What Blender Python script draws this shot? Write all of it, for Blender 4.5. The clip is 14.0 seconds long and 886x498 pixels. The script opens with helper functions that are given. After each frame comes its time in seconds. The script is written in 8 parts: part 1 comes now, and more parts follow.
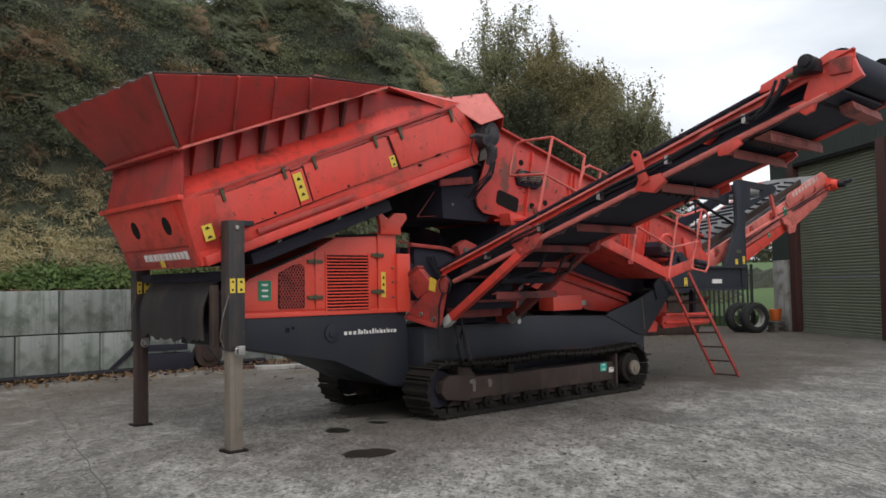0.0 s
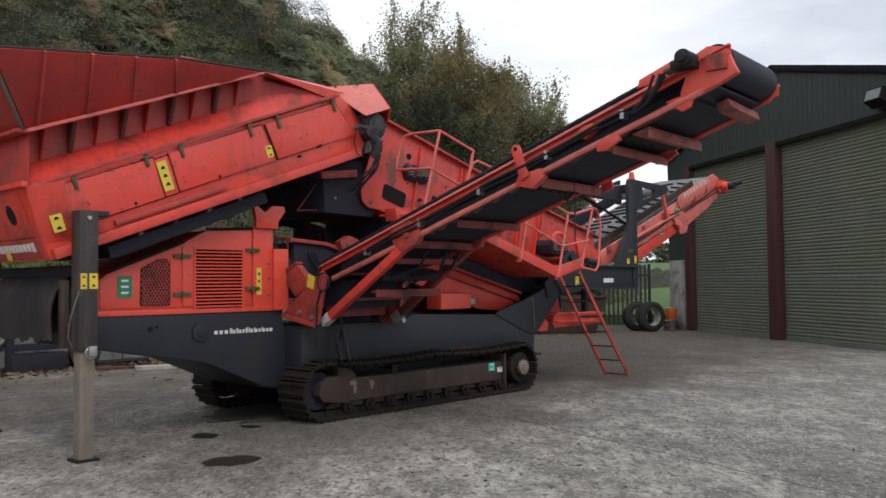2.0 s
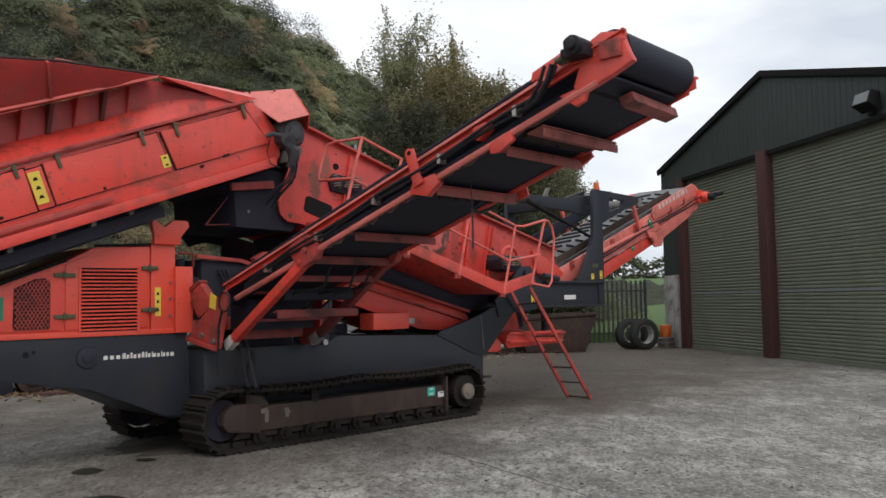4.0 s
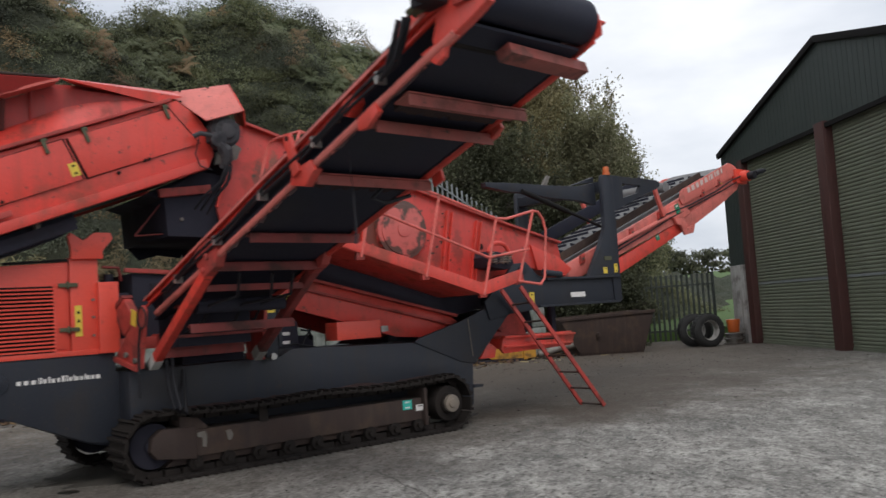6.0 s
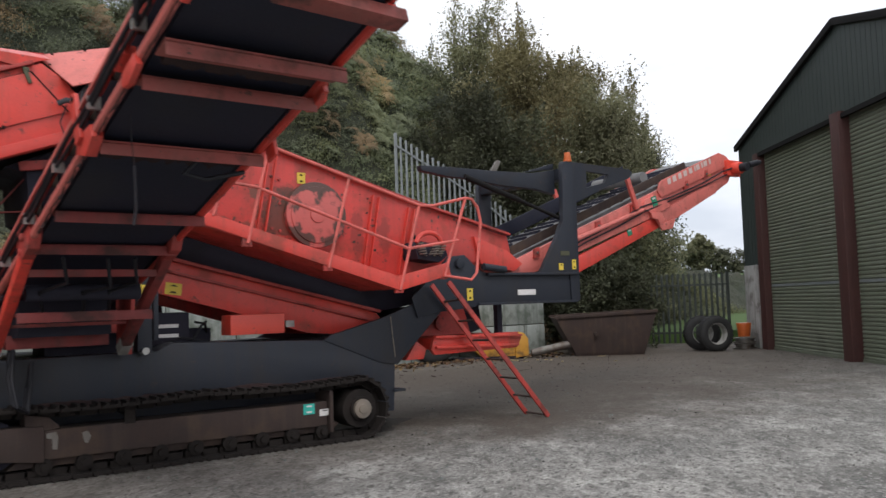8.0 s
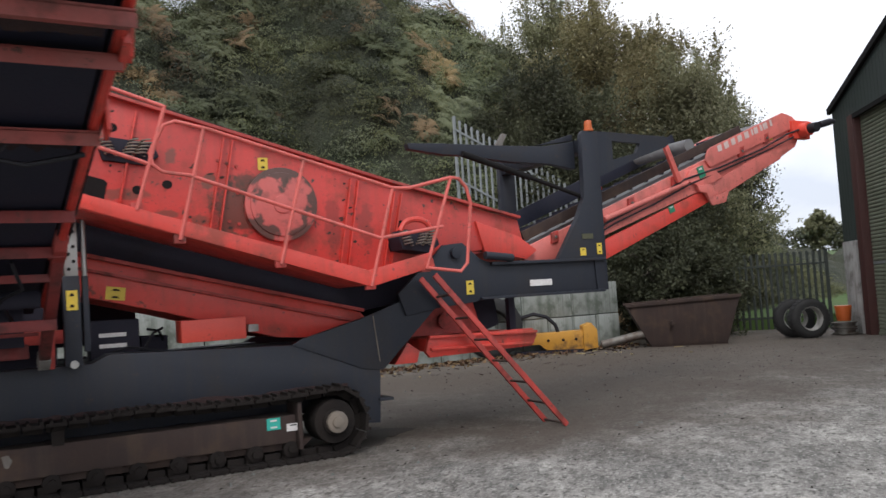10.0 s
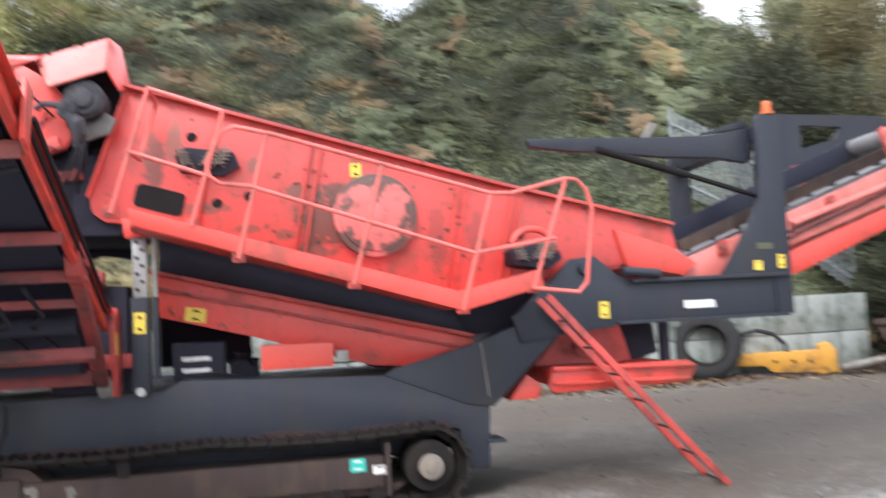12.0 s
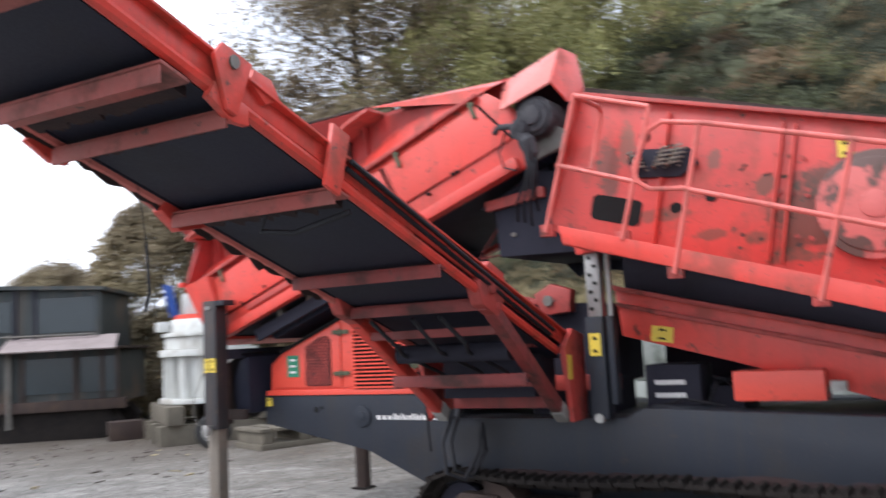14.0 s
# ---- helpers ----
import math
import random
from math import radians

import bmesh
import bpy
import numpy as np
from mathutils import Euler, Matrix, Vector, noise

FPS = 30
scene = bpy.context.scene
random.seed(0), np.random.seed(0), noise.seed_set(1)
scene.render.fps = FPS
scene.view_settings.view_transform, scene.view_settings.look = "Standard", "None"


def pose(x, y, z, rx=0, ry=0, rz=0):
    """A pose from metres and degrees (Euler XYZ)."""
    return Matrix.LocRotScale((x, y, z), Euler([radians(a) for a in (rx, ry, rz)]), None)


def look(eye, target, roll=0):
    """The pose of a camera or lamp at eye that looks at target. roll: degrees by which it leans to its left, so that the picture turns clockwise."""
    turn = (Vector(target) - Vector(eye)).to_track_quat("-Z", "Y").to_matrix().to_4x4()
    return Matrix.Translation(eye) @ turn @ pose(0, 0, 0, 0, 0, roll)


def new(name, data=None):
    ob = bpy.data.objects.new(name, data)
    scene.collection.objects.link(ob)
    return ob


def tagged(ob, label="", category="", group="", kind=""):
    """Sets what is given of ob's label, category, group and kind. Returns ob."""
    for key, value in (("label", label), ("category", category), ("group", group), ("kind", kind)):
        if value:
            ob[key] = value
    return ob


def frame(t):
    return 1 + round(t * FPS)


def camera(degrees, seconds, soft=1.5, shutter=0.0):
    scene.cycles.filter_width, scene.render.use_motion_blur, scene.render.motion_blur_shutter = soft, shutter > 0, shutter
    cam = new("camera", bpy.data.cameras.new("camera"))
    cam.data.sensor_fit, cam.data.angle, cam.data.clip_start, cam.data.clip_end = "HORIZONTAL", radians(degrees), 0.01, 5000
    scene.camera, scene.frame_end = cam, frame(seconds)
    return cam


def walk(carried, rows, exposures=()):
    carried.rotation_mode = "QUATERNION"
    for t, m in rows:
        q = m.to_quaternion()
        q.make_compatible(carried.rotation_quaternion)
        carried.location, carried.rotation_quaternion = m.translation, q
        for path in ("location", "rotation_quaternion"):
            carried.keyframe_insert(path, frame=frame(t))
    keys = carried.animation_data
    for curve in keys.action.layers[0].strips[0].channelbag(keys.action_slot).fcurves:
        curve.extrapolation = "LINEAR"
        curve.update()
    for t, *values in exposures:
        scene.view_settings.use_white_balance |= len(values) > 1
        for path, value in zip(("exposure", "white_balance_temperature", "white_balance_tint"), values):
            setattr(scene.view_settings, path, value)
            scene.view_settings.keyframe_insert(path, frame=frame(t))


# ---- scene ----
cam = camera(54.8, 14.0, soft=1.5, shutter=0.7)
PATH = [
    (0, (0.424, 0.584, 1.574), (0.348, 2.581, 1.66), -1.0),
    (0.5, (0.47, 0.612, 1.583), (0.426, 2.611, 1.642), -1.0),
    (1, (0.534, 0.653, 1.575), (0.571, 2.652, 1.629), -1.3),
    (1.5, (0.632, 0.785, 1.562), (0.727, 2.78, 1.667), -1.1),
    (2, (0.787, 0.96, 1.566), (0.914, 2.955, 1.644), -0.6),
    (2.5, (1.047, 1.074, 1.558), (1.139, 3.07, 1.648), -1.4),
    (3, (1.333, 1.211, 1.555), (1.368, 3.21, 1.622), -2.1),
    (3.5, (1.64, 1.445, 1.568), (1.74, 3.44, 1.671), -0.7),
    (6, (3.536, 2.718, 1.468), (3.381, 4.707, 1.611), -3.8),
    (6.5, (3.956, 3.03, 1.457), (3.786, 5.018, 1.599), -3.3),
    (7, (4.295, 3.288, 1.442), (4.053, 5.264, 1.626), -2.7),
    (7.5, (4.673, 3.574, 1.459), (4.385, 5.548, 1.605), -2.8),
    (8, (4.912, 3.942, 1.465), (4.642, 5.92, 1.591), -1.9),
    (10.3, (6.127, 5.717, 1.469), (5.588, 7.639, 1.583), -3.8),
    (10.5, (6.207, 5.9, 1.473), (5.676, 7.824, 1.606), -3.5),
    (11, (6.354, 6.311, 1.524), (5.861, 8.246, 1.627), -3.9),
    (11.5, (6.581, 6.747, 1.569), (5.842, 8.603, 1.661), -4.6),
    (12, (6.749, 7.197, 1.585), (5.676, 8.878, 1.74), -3.0),
    (12.5, (6.879, 7.632, 1.631), (5.552, 9.105, 1.894), -7.2),
    (13, (6.953, 8.048, 1.666), (5.271, 9.111, 1.86), -6.1),
    (13.5, (6.905, 8.505, 1.71), (5.08, 9.308, 1.877), -6.6),
    (14, (6.975, 8.959, 1.77), (5.051, 9.463, 1.974), -3.1),
]
EXPO = [(0, 0.45, 6500, 10), (3.5, 0.45, 6500, 10), (6, 0.36, 6450, 11), (6.5, 0.62, 6430, 11), (7, 0.62, 6420, 12), (8, 0.58, 6400, 12), (10.5, 0.70, 6350, 14), (11.5, 0.78, 6200, 18), (12, 1.92, 6150, 13), (12.5, 1.66, 6100, 13),
        (13, 2.0, 6050, 12), (13.5, 1.92, 6050, 12), (14, 1.38, 6050, 13)]
walk(cam, [(t, look(eye, target, roll)) for t, eye, target, roll in PATH], EXPO)

# ---- overcast daylight ----
world = bpy.data.worlds.new("overcast")
scene.world = world
world.use_nodes = True
wn, wl = world.node_tree.nodes, world.node_tree.links
wn.clear()
w_out = wn.new("ShaderNodeOutputWorld")
w_bg = wn.new("ShaderNodeBackground")
w_sky = wn.new("ShaderNodeTexSky")
w_sky.sky_type, w_sky.sun_disc = "NISHITA", False
w_sky.sun_elevation, w_sky.sun_rotation = radians(42), radians(200)
w_sky.dust_density = 4.0
w_tc = wn.new("ShaderNodeTexCoord")
w_map = wn.new("ShaderNodeMapping")
w_map.inputs["Scale"].default_value = (1.0, 1.0, 2.6)
w_noise = wn.new("ShaderNodeTexNoise")
w_noise.inputs["Scale"].default_value, w_noise.inputs["Detail"].default_value = 2.2, 6.0
w_ramp = wn.new("ShaderNodeValToRGB")
w_ramp.color_ramp.elements[0].position, w_ramp.color_ramp.elements[0].color = 0.38, (5.5, 5.95, 6.6, 1)
w_ramp.color_ramp.elements[1].position, w_ramp.color_ramp.elements[1].color = 0.66, (10.2, 10.3, 10.4, 1)
w_mix = wn.new("ShaderNodeMix")
w_mix.data_type = "RGBA"
w_mix.inputs["Factor"].default_value = 0.9
wl.new(w_tc.outputs["Generated"], w_map.inputs["Vector"])
wl.new(w_map.outputs["Vector"], w_noise.inputs["Vector"])
wl.new(w_noise.outputs["Fac"], w_ramp.inputs["Fac"])
wl.new(w_sky.outputs["Color"], w_mix.inputs["A"])
wl.new(w_ramp.outputs["Color"], w_mix.inputs["B"])
wl.new(w_mix.outputs["Result"], w_bg.inputs["Color"])
w_bg.inputs["Strength"].default_value = 0.095
wl.new(w_bg.outputs["Background"], w_out.inputs["Surface"])
sun = new("sun", bpy.data.lights.new("sun", "SUN"))
sun.data.energy, sun.data.angle, sun.data.color = 0.9, radians(25), (1.0, 0.97, 0.92)
sun.matrix_world = look((4, -12, 14), (0, 0, 0))


# ---- materials ----
def material(name, base, rough=0.6, metal=0.0, second=None, scale=3.0, amount=0.5, dirt=None, dirt_scale=1.2, dirt_amount=0.0,
             grain=60.0, bump=0.15, bump_dist=0.004, streak=0.0, island=0.0, obj=0.0, spec=0.5, chips=0.0, film=0.0):
    """Paint, metal, stone: a base colour, broad variation, dirt patches, streaks that run down, fine relief."""
    m = bpy.data.materials.new(name)
    m.use_nodes = True
    n, l = m.node_tree.nodes, m.node_tree.links
    bsdf = n["Principled BSDF"]
    bsdf.inputs["Metallic"].default_value = metal
    bsdf.inputs["Specular IOR Level"].default_value = spec
    tc = n.new("ShaderNodeTexCoord")

    def mixed(fac, a, b):
        mx = n.new("ShaderNodeMix")
        mx.data_type = "RGBA"
        if isinstance(fac, float):
            mx.inputs["Factor"].default_value = fac
        else:
            l.new(fac, mx.inputs["Factor"])
        for sock, v in (("A", a), ("B", b)):
            if isinstance(v, tuple):
                mx.inputs[sock].default_value = (*v, 1)
            else:
                l.new(v, mx.inputs[sock])
        return mx.outputs["Result"]

    def noisy(sc, detail, lo, hi, stretch=None, out_hi=1.0):
        nz = n.new("ShaderNodeTexNoise")
        nz.inputs["Scale"].default_value, nz.inputs["Detail"].default_value = sc, detail
        nz.inputs["Roughness"].default_value = 0.62
        if stretch:
            mp = n.new("ShaderNodeMapping")
            mp.inputs["Scale"].default_value = stretch
            l.new(tc.outputs["Object"], mp.inputs["Vector"])
            l.new(mp.outputs["Vector"], nz.inputs["Vector"])
        else:
            l.new(tc.outputs["Object"], nz.inputs["Vector"])
        mr = n.new("ShaderNodeMapRange")
        mr.inputs["From Min"].default_value, mr.inputs["From Max"].default_value = lo, hi
        mr.inputs["To Max"].default_value = out_hi
        l.new(nz.outputs["Fac"], mr.inputs["Value"])
        return mr.outputs["Result"], nz

    second = second or tuple(c * 0.7 for c in base)
    fac, _ = noisy(scale, 6.0, 0.35, 0.68, out_hi=amount)
    col = mixed(fac, base, second)
    fine, fine_n = noisy(grain, 4.0, 0.3, 0.7, out_hi=0.35)
    col = mixed(fine, col, tuple(c * 0.72 for c in base))
    rough_src = None
    if dirt_amount > 0:
        dfac, _ = noisy(dirt_scale, 9.0, 0.52, 0.66, out_hi=dirt_amount)
        col = mixed(dfac, col, dirt)
        rough_src = dfac
    if streak > 0:
        sfac, _ = noisy(1.0, 6.0, 0.5, 0.72, (7.0, 7.0, 0.5), streak)
        col = mixed(sfac, col, dirt or tuple(c * 0.4 for c in base))
    if film > 0:
        gfac, _ = noisy(0.8, 8.0, 0.40, 0.66, (1.0, 1.0, 2.2), film)
        col = mixed(gfac, col, tuple(0.45 * c + 0.010 for c in base))
        pfac, _ = noisy(2.3, 7.0, 0.55, 0.75, (1.0, 1.0, 1.6), film * 0.5)
        col = mixed(pfac, col, tuple(0.82 * c + 0.055 for c in base))
    if chips > 0:
        cfac, _ = noisy(11.0, 6.0, 0.645, 0.675, out_hi=chips)
        col = mixed(cfac, col, (0.055, 0.036, 0.028))
        efac, _ = noisy(34.0, 4.0, 0.66, 0.69, out_hi=chips)
        col = mixed(efac, col, (0.08, 0.05, 0.04))
    if island > 0 or obj > 0:
        if island > 0:
            geo = n.new("ShaderNodeNewGeometry")
            rnd = geo.outputs["Random Per Island"]
        else:
            oi = n.new("ShaderNodeObjectInfo")
            rnd = oi.outputs["Random"]
        hsv = n.new("ShaderNodeHueSaturation")
        k = max(island, obj)
        for sock, lo, hi in (("Value", 1 - k, 1 + k), ("Hue", 0.5 - 0.05 * k, 0.5 + 0.05 * k)):
            mr = n.new("ShaderNodeMapRange")
            mr.inputs["To Min"].default_value, mr.inputs["To Max"].default_value = lo, hi
            l.new(rnd, mr.inputs["Value"])
            l.new(mr.outputs["Result"], hsv.inputs[sock])
        l.new(col, hsv.inputs["Color"])
        col = hsv.outputs["Color"]
    l.new(col, bsdf.inputs["Base Color"])
    mr = n.new("ShaderNodeMapRange")
    mr.inputs["To Min"].default_value, mr.inputs["To Max"].default_value = max(rough - 0.08, 0.03), min(rough + 0.15, 1.0)
    l.new(fine_n.outputs["Fac"], mr.inputs["Value"])
    if rough_src is not None:
        ma = n.new("ShaderNodeMath")
        ma.operation, ma.use_clamp = "ADD", True
        mm = n.new("ShaderNodeMath")
        mm.operation = "MULTIPLY"
        mm.inputs[1].default_value = 0.35
        l.new(rough_src, mm.inputs[0])
        l.new(mr.outputs["Result"], ma.inputs[0])
        l.new(mm.outputs["Value"], ma.inputs[1])
        l.new(ma.outputs["Value"], bsdf.inputs["Roughness"])
    else:
        l.new(mr.outputs["Result"], bsdf.inputs["Roughness"])
    if bump > 0:
        bp = n.new("ShaderNodeBump")
        bp.inputs["Strength"].default_value, bp.inputs["Distance"].default_value = bump, bump_dist
        l.new(fine_n.outputs["Fac"], bp.inputs["Height"])
        l.new(bp.outputs["Normal"], bsdf.inputs["Normal"])
    return m


def leafy(name, base, second, spread=0.22, dim=0.55, lit=1.5):
    m = bpy.data.materials.new(name)
    m.use_nodes = True
    n, l = m.node_tree.nodes, m.node_tree.links
    bsdf = n["Principled BSDF"]
    geo = n.new("ShaderNodeNewGeometry")
    tc = n.new("ShaderNodeTexCoord")
    nz = n.new("ShaderNodeTexNoise")
    nz.inputs["Scale"].default_value, nz.inputs["Detail"].default_value = 0.45, 4.0
    l.new(tc.outputs["Object"], nz.inputs["Vector"])
    ad = n.new("ShaderNodeMath")
    ad.operation = "ADD"
    l.new(nz.outputs["Fac"], ad.inputs[0])
    sc = n.new("ShaderNodeMath")
    sc.operation = "MULTIPLY"
    sc.inputs[1].default_value = spread
    l.new(geo.outputs["Random Per Island"], sc.inputs[0])
    l.new(sc.outputs["Value"], ad.inputs[1])
    mr = n.new("ShaderNodeMapRange")
    mr.inputs["From Min"].default_value, mr.inputs["From Max"].default_value = 0.38, 0.62 + spread
    l.new(ad.outputs["Value"], mr.inputs["Value"])
    mx = n.new("ShaderNodeMix")
    mx.data_type = "RGBA"
    mx.inputs["A"].default_value, mx.inputs["B"].default_value = (*base, 1), (*second, 1)
    l.new(mr.outputs["Result"], mx.inputs["Factor"])
    big = n.new("ShaderNodeTexNoise")
    big.inputs["Scale"].default_value, big.inputs["Detail"].default_value = 0.22, 3.0
    l.new(tc.outputs["Object"], big.inputs["Vector"])
    hsv = n.new("ShaderNodeHueSaturation")
    for sock, lo, hi in (("Value", dim, lit), ("Hue", 0.485, 0.515)):
        vr = n.new("ShaderNodeMapRange")
        vr.inputs["From Min"].default_value, vr.inputs["From Max"].default_value = 0.3, 0.7
        vr.inputs["To Min"].default_value, vr.inputs["To Max"].default_value = lo, hi
        l.new(big.outputs["Fac"], vr.inputs["Value"])
        l.new(vr.outputs["Result"], hsv.inputs[sock])
    l.new(mx.outputs["Result"], hsv.inputs["Color"])
    l.new(hsv.outputs["Color"], bsdf.inputs["Base Color"])
    thin = n.new("ShaderNodeBsdfTranslucent")
    l.new(hsv.outputs["Color"], thin.inputs["Color"])
    both = n.new("ShaderNodeMixShader")
    both.inputs["Fac"].default_value = 0.4
    l.new(bsdf.outputs["BSDF"], both.inputs[1])
    l.new(thin.outputs["BSDF"], both.inputs[2])
    l.new(both.outputs["Shader"], n["Material Output"].inputs["Surface"])
    bsdf.inputs["Roughness"].default_value = 0.6
    bsdf.inputs["Specular IOR Level"].default_value = 0.3
    return m


RED = material("red_paint", (0.72, 0.054, 0.036), 0.34, second=(0.58, 0.085, 0.065), scale=1.6, amount=0.6,
               dirt=(0.12, 0.05, 0.03), dirt_scale=2.6, dirt_amount=0.6, grain=45, bump=0.05, streak=0.35, chips=0.75, film=0.34)
RED_WORN = material("worn_red_paint", (0.50, 0.055, 0.042), 0.5, second=(0.36, 0.05, 0.042), scale=2.5, amount=0.7,
                    dirt=(0.05, 0.032, 0.025), dirt_scale=3.2, dirt_amount=0.85, grain=40, bump=0.12, streak=0.6, chips=0.8, film=0.6)
# darker red for the hopper's recess, wings and gate
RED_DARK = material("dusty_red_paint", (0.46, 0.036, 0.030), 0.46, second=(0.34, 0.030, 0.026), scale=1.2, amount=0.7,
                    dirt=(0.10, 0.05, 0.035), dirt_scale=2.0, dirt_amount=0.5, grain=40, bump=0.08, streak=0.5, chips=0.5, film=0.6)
RED_PALE = material("faded_red_paint", (0.70, 0.185, 0.155), 0.40, second=(0.62, 0.15, 0.125), scale=2.0, amount=0.7,
                    dirt=(0.12, 0.06, 0.04), dirt_scale=3.0, dirt_amount=0.5, grain=45, bump=0.06, streak=0.3, chips=0.7, film=0.4)
RED_GRIMED = material("grimed_red_paint", (0.70, 0.056, 0.040), 0.38, second=(0.58, 0.060, 0.048), scale=1.4, amount=0.6,
                      dirt=(0.11, 0.035, 0.025), dirt_scale=2.4, dirt_amount=0.9, grain=45, bump=0.06, streak=0.75, chips=0.6, film=0.3)
# darker red for the conveyor's far strut, far head plate and lower bars
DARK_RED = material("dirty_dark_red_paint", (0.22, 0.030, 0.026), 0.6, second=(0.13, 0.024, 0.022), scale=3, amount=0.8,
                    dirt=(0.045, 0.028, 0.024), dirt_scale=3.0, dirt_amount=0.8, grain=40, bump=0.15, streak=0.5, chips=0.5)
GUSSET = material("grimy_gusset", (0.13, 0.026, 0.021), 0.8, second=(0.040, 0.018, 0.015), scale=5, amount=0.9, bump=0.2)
SKIRT = material("scuffed_rubber", (0.021, 0.020, 0.023), 0.75, second=(0.032, 0.028, 0.028), scale=2.5, amount=0.9,
                 dirt=(0.050, 0.041, 0.036), dirt_scale=3.0, dirt_amount=0.4, streak=0.7, bump=0.3, spec=0.3)
MOTOR = material("dusty_motor_grey", (0.040, 0.039, 0.046), 0.7, second=(0.070, 0.066, 0.068), scale=6, amount=0.9,
                 dirt=(0.020, 0.019, 0.022), dirt_scale=7, dirt_amount=0.8, bump=0.3, spec=0.3)
LEG_WORN = material("worn_leg_paint", (0.022, 0.021, 0.025), 0.55, second=(0.034, 0.028, 0.026), scale=2.0, amount=0.8,
                    dirt=(0.095, 0.060, 0.045), dirt_scale=2.2, dirt_amount=0.85, streak=0.8, bump=0.15, chips=0.6)
RAIL = material("faded_red_rail", (0.66, 0.13, 0.105), 0.42, second=(0.55, 0.10, 0.08), scale=3.0, amount=0.7,
                dirt=(0.14, 0.06, 0.045), dirt_scale=4.0, dirt_amount=0.6, grain=45, bump=0.06, chips=0.7)
ORANGE_RED = material("fresh_red_paint", (0.72, 0.075, 0.045), 0.33, second=(0.64, 0.06, 0.04), scale=2, amount=0.4, grain=45, bump=0.03, chips=0.35, film=0.3)
BAR_RED = material("grimy_red_bar", (0.36, 0.075, 0.062), 0.65, second=(0.24, 0.085, 0.070), scale=3.5, amount=0.9,
                   dirt=(0.060, 0.045, 0.040), dirt_scale=4.0, dirt_amount=0.8, grain=40, bump=0.2, chips=0.8, film=0.4)
MUD_CRUST = material("dried_mud_crust", (0.050, 0.030, 0.028), 0.95, second=(0.030, 0.022, 0.024), scale=8, amount=0.9, bump=0.6, bump_dist=0.01, spec=0.2)
GREY = material("dark_grey_paint", (0.0195, 0.0230, 0.0325), 0.45, spec=0.3, second=(0.026, 0.029, 0.037), scale=1.5, amount=0.7,
                dirt=(0.036, 0.031, 0.028), dirt_scale=1.6, dirt_amount=0.45, grain=50, bump=0.06, streak=0.4, chips=0.4)
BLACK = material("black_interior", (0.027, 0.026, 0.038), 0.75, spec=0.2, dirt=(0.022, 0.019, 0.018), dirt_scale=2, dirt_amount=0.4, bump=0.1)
BELT = material("black_rubber_belt", (0.0135, 0.0150, 0.030), 0.62, spec=0.30, second=(0.018, 0.019, 0.029), scale=1.5, amount=0.8,
                dirt=(0.04, 0.037, 0.036), dirt_scale=1.2, dirt_amount=0.35, grain=70, bump=0.15)
BELT_DUSTY = material("dusty_rubber_belt", (0.20, 0.20, 0.20), 0.8, second=(0.11, 0.11, 0.11), scale=4, amount=0.9, bump=0.2)
RUBBER = material("tyre_rubber", (0.016, 0.016, 0.017), 0.8, second=(0.030, 0.029, 0.027), scale=5, amount=0.8, bump=0.3)
STEEL = material("grey_steel", (0.23, 0.22, 0.20), 0.55, 0.6, second=(0.12, 0.10, 0.085), scale=4, amount=0.9,
                 dirt=(0.10, 0.06, 0.04), dirt_scale=3, dirt_amount=0.6, bump=0.2, streak=0.5)
BRIGHT = material("worn_bright_steel", (0.42, 0.41, 0.39), 0.35, 0.8, second=(0.28, 0.26, 0.24), bump=0.1)
TRACK = material("muddy_track_steel", (0.011, 0.0085, 0.0075), 0.85, 0.0, spec=0.3, second=(0.022, 0.016, 0.013), scale=6, amount=0.8,
                 dirt=(0.012, 0.011, 0.011), dirt_scale=4, dirt_amount=0.8, bump=0.5, bump_dist=0.01)
RUST = material("rusty_brown_steel", (0.040, 0.023, 0.018), 0.8, 0.0, second=(0.027, 0.018, 0.016), scale=3, amount=0.8,
                dirt=(0.09, 0.06, 0.042), dirt_scale=2.5, dirt_amount=0.5, bump=0.3, streak=0.4)
LEG = material("weathered_leg_steel", (0.215, 0.178, 0.140), 0.6, 0.15, second=(0.15, 0.135, 0.12), scale=5, amount=0.9, dirt=(0.10, 0.075, 0.055), dirt_scale=3, dirt_amount=0.6, bump=0.15, streak=0.5)
YELLOW = material("yellow_label", (0.72, 0.52, 0.05), 0.5, second=(0.55, 0.42, 0.08), scale=20, amount=0.6, bump=0)
GREEN = material("green_label", (0.02, 0.20, 0.11), 0.5, bump=0)
TEAL = material("teal_label", (0.03, 0.42, 0.34), 0.5, bump=0)
WHITE = material("white_lettering", (0.72, 0.70, 0.68), 0.5, second=(0.5, 0.46, 0.44), scale=30, amount=0.6, bump=0)
FADED = material("faded_lettering", (0.62, 0.50, 0.47), 0.6, second=(0.52, 0.36, 0.33), scale=25, amount=0.8, bump=0)
INK = material("black_print", (0.014, 0.013, 0.013), 0.8, bump=0, spec=0.15)
LATCH = material("tarnished_latch", (0.10, 0.10, 0.06), 0.5, 0.5, bump=0.1)
AMBER = material("amber_lens", (0.55, 0.12, 0.025), 0.35, bump=0)
OCHRE = material("yellow_machine_paint", (0.55, 0.27, 0.03), 0.5, second=(0.42, 0.20, 0.03), scale=3, amount=0.7,
                 dirt=(0.06, 0.04, 0.03), dirt_scale=3, dirt_amount=0.7)
HOSE = material("black_hose", (0.014, 0.014, 0.018), 0.55, bump=0, spec=0.3)
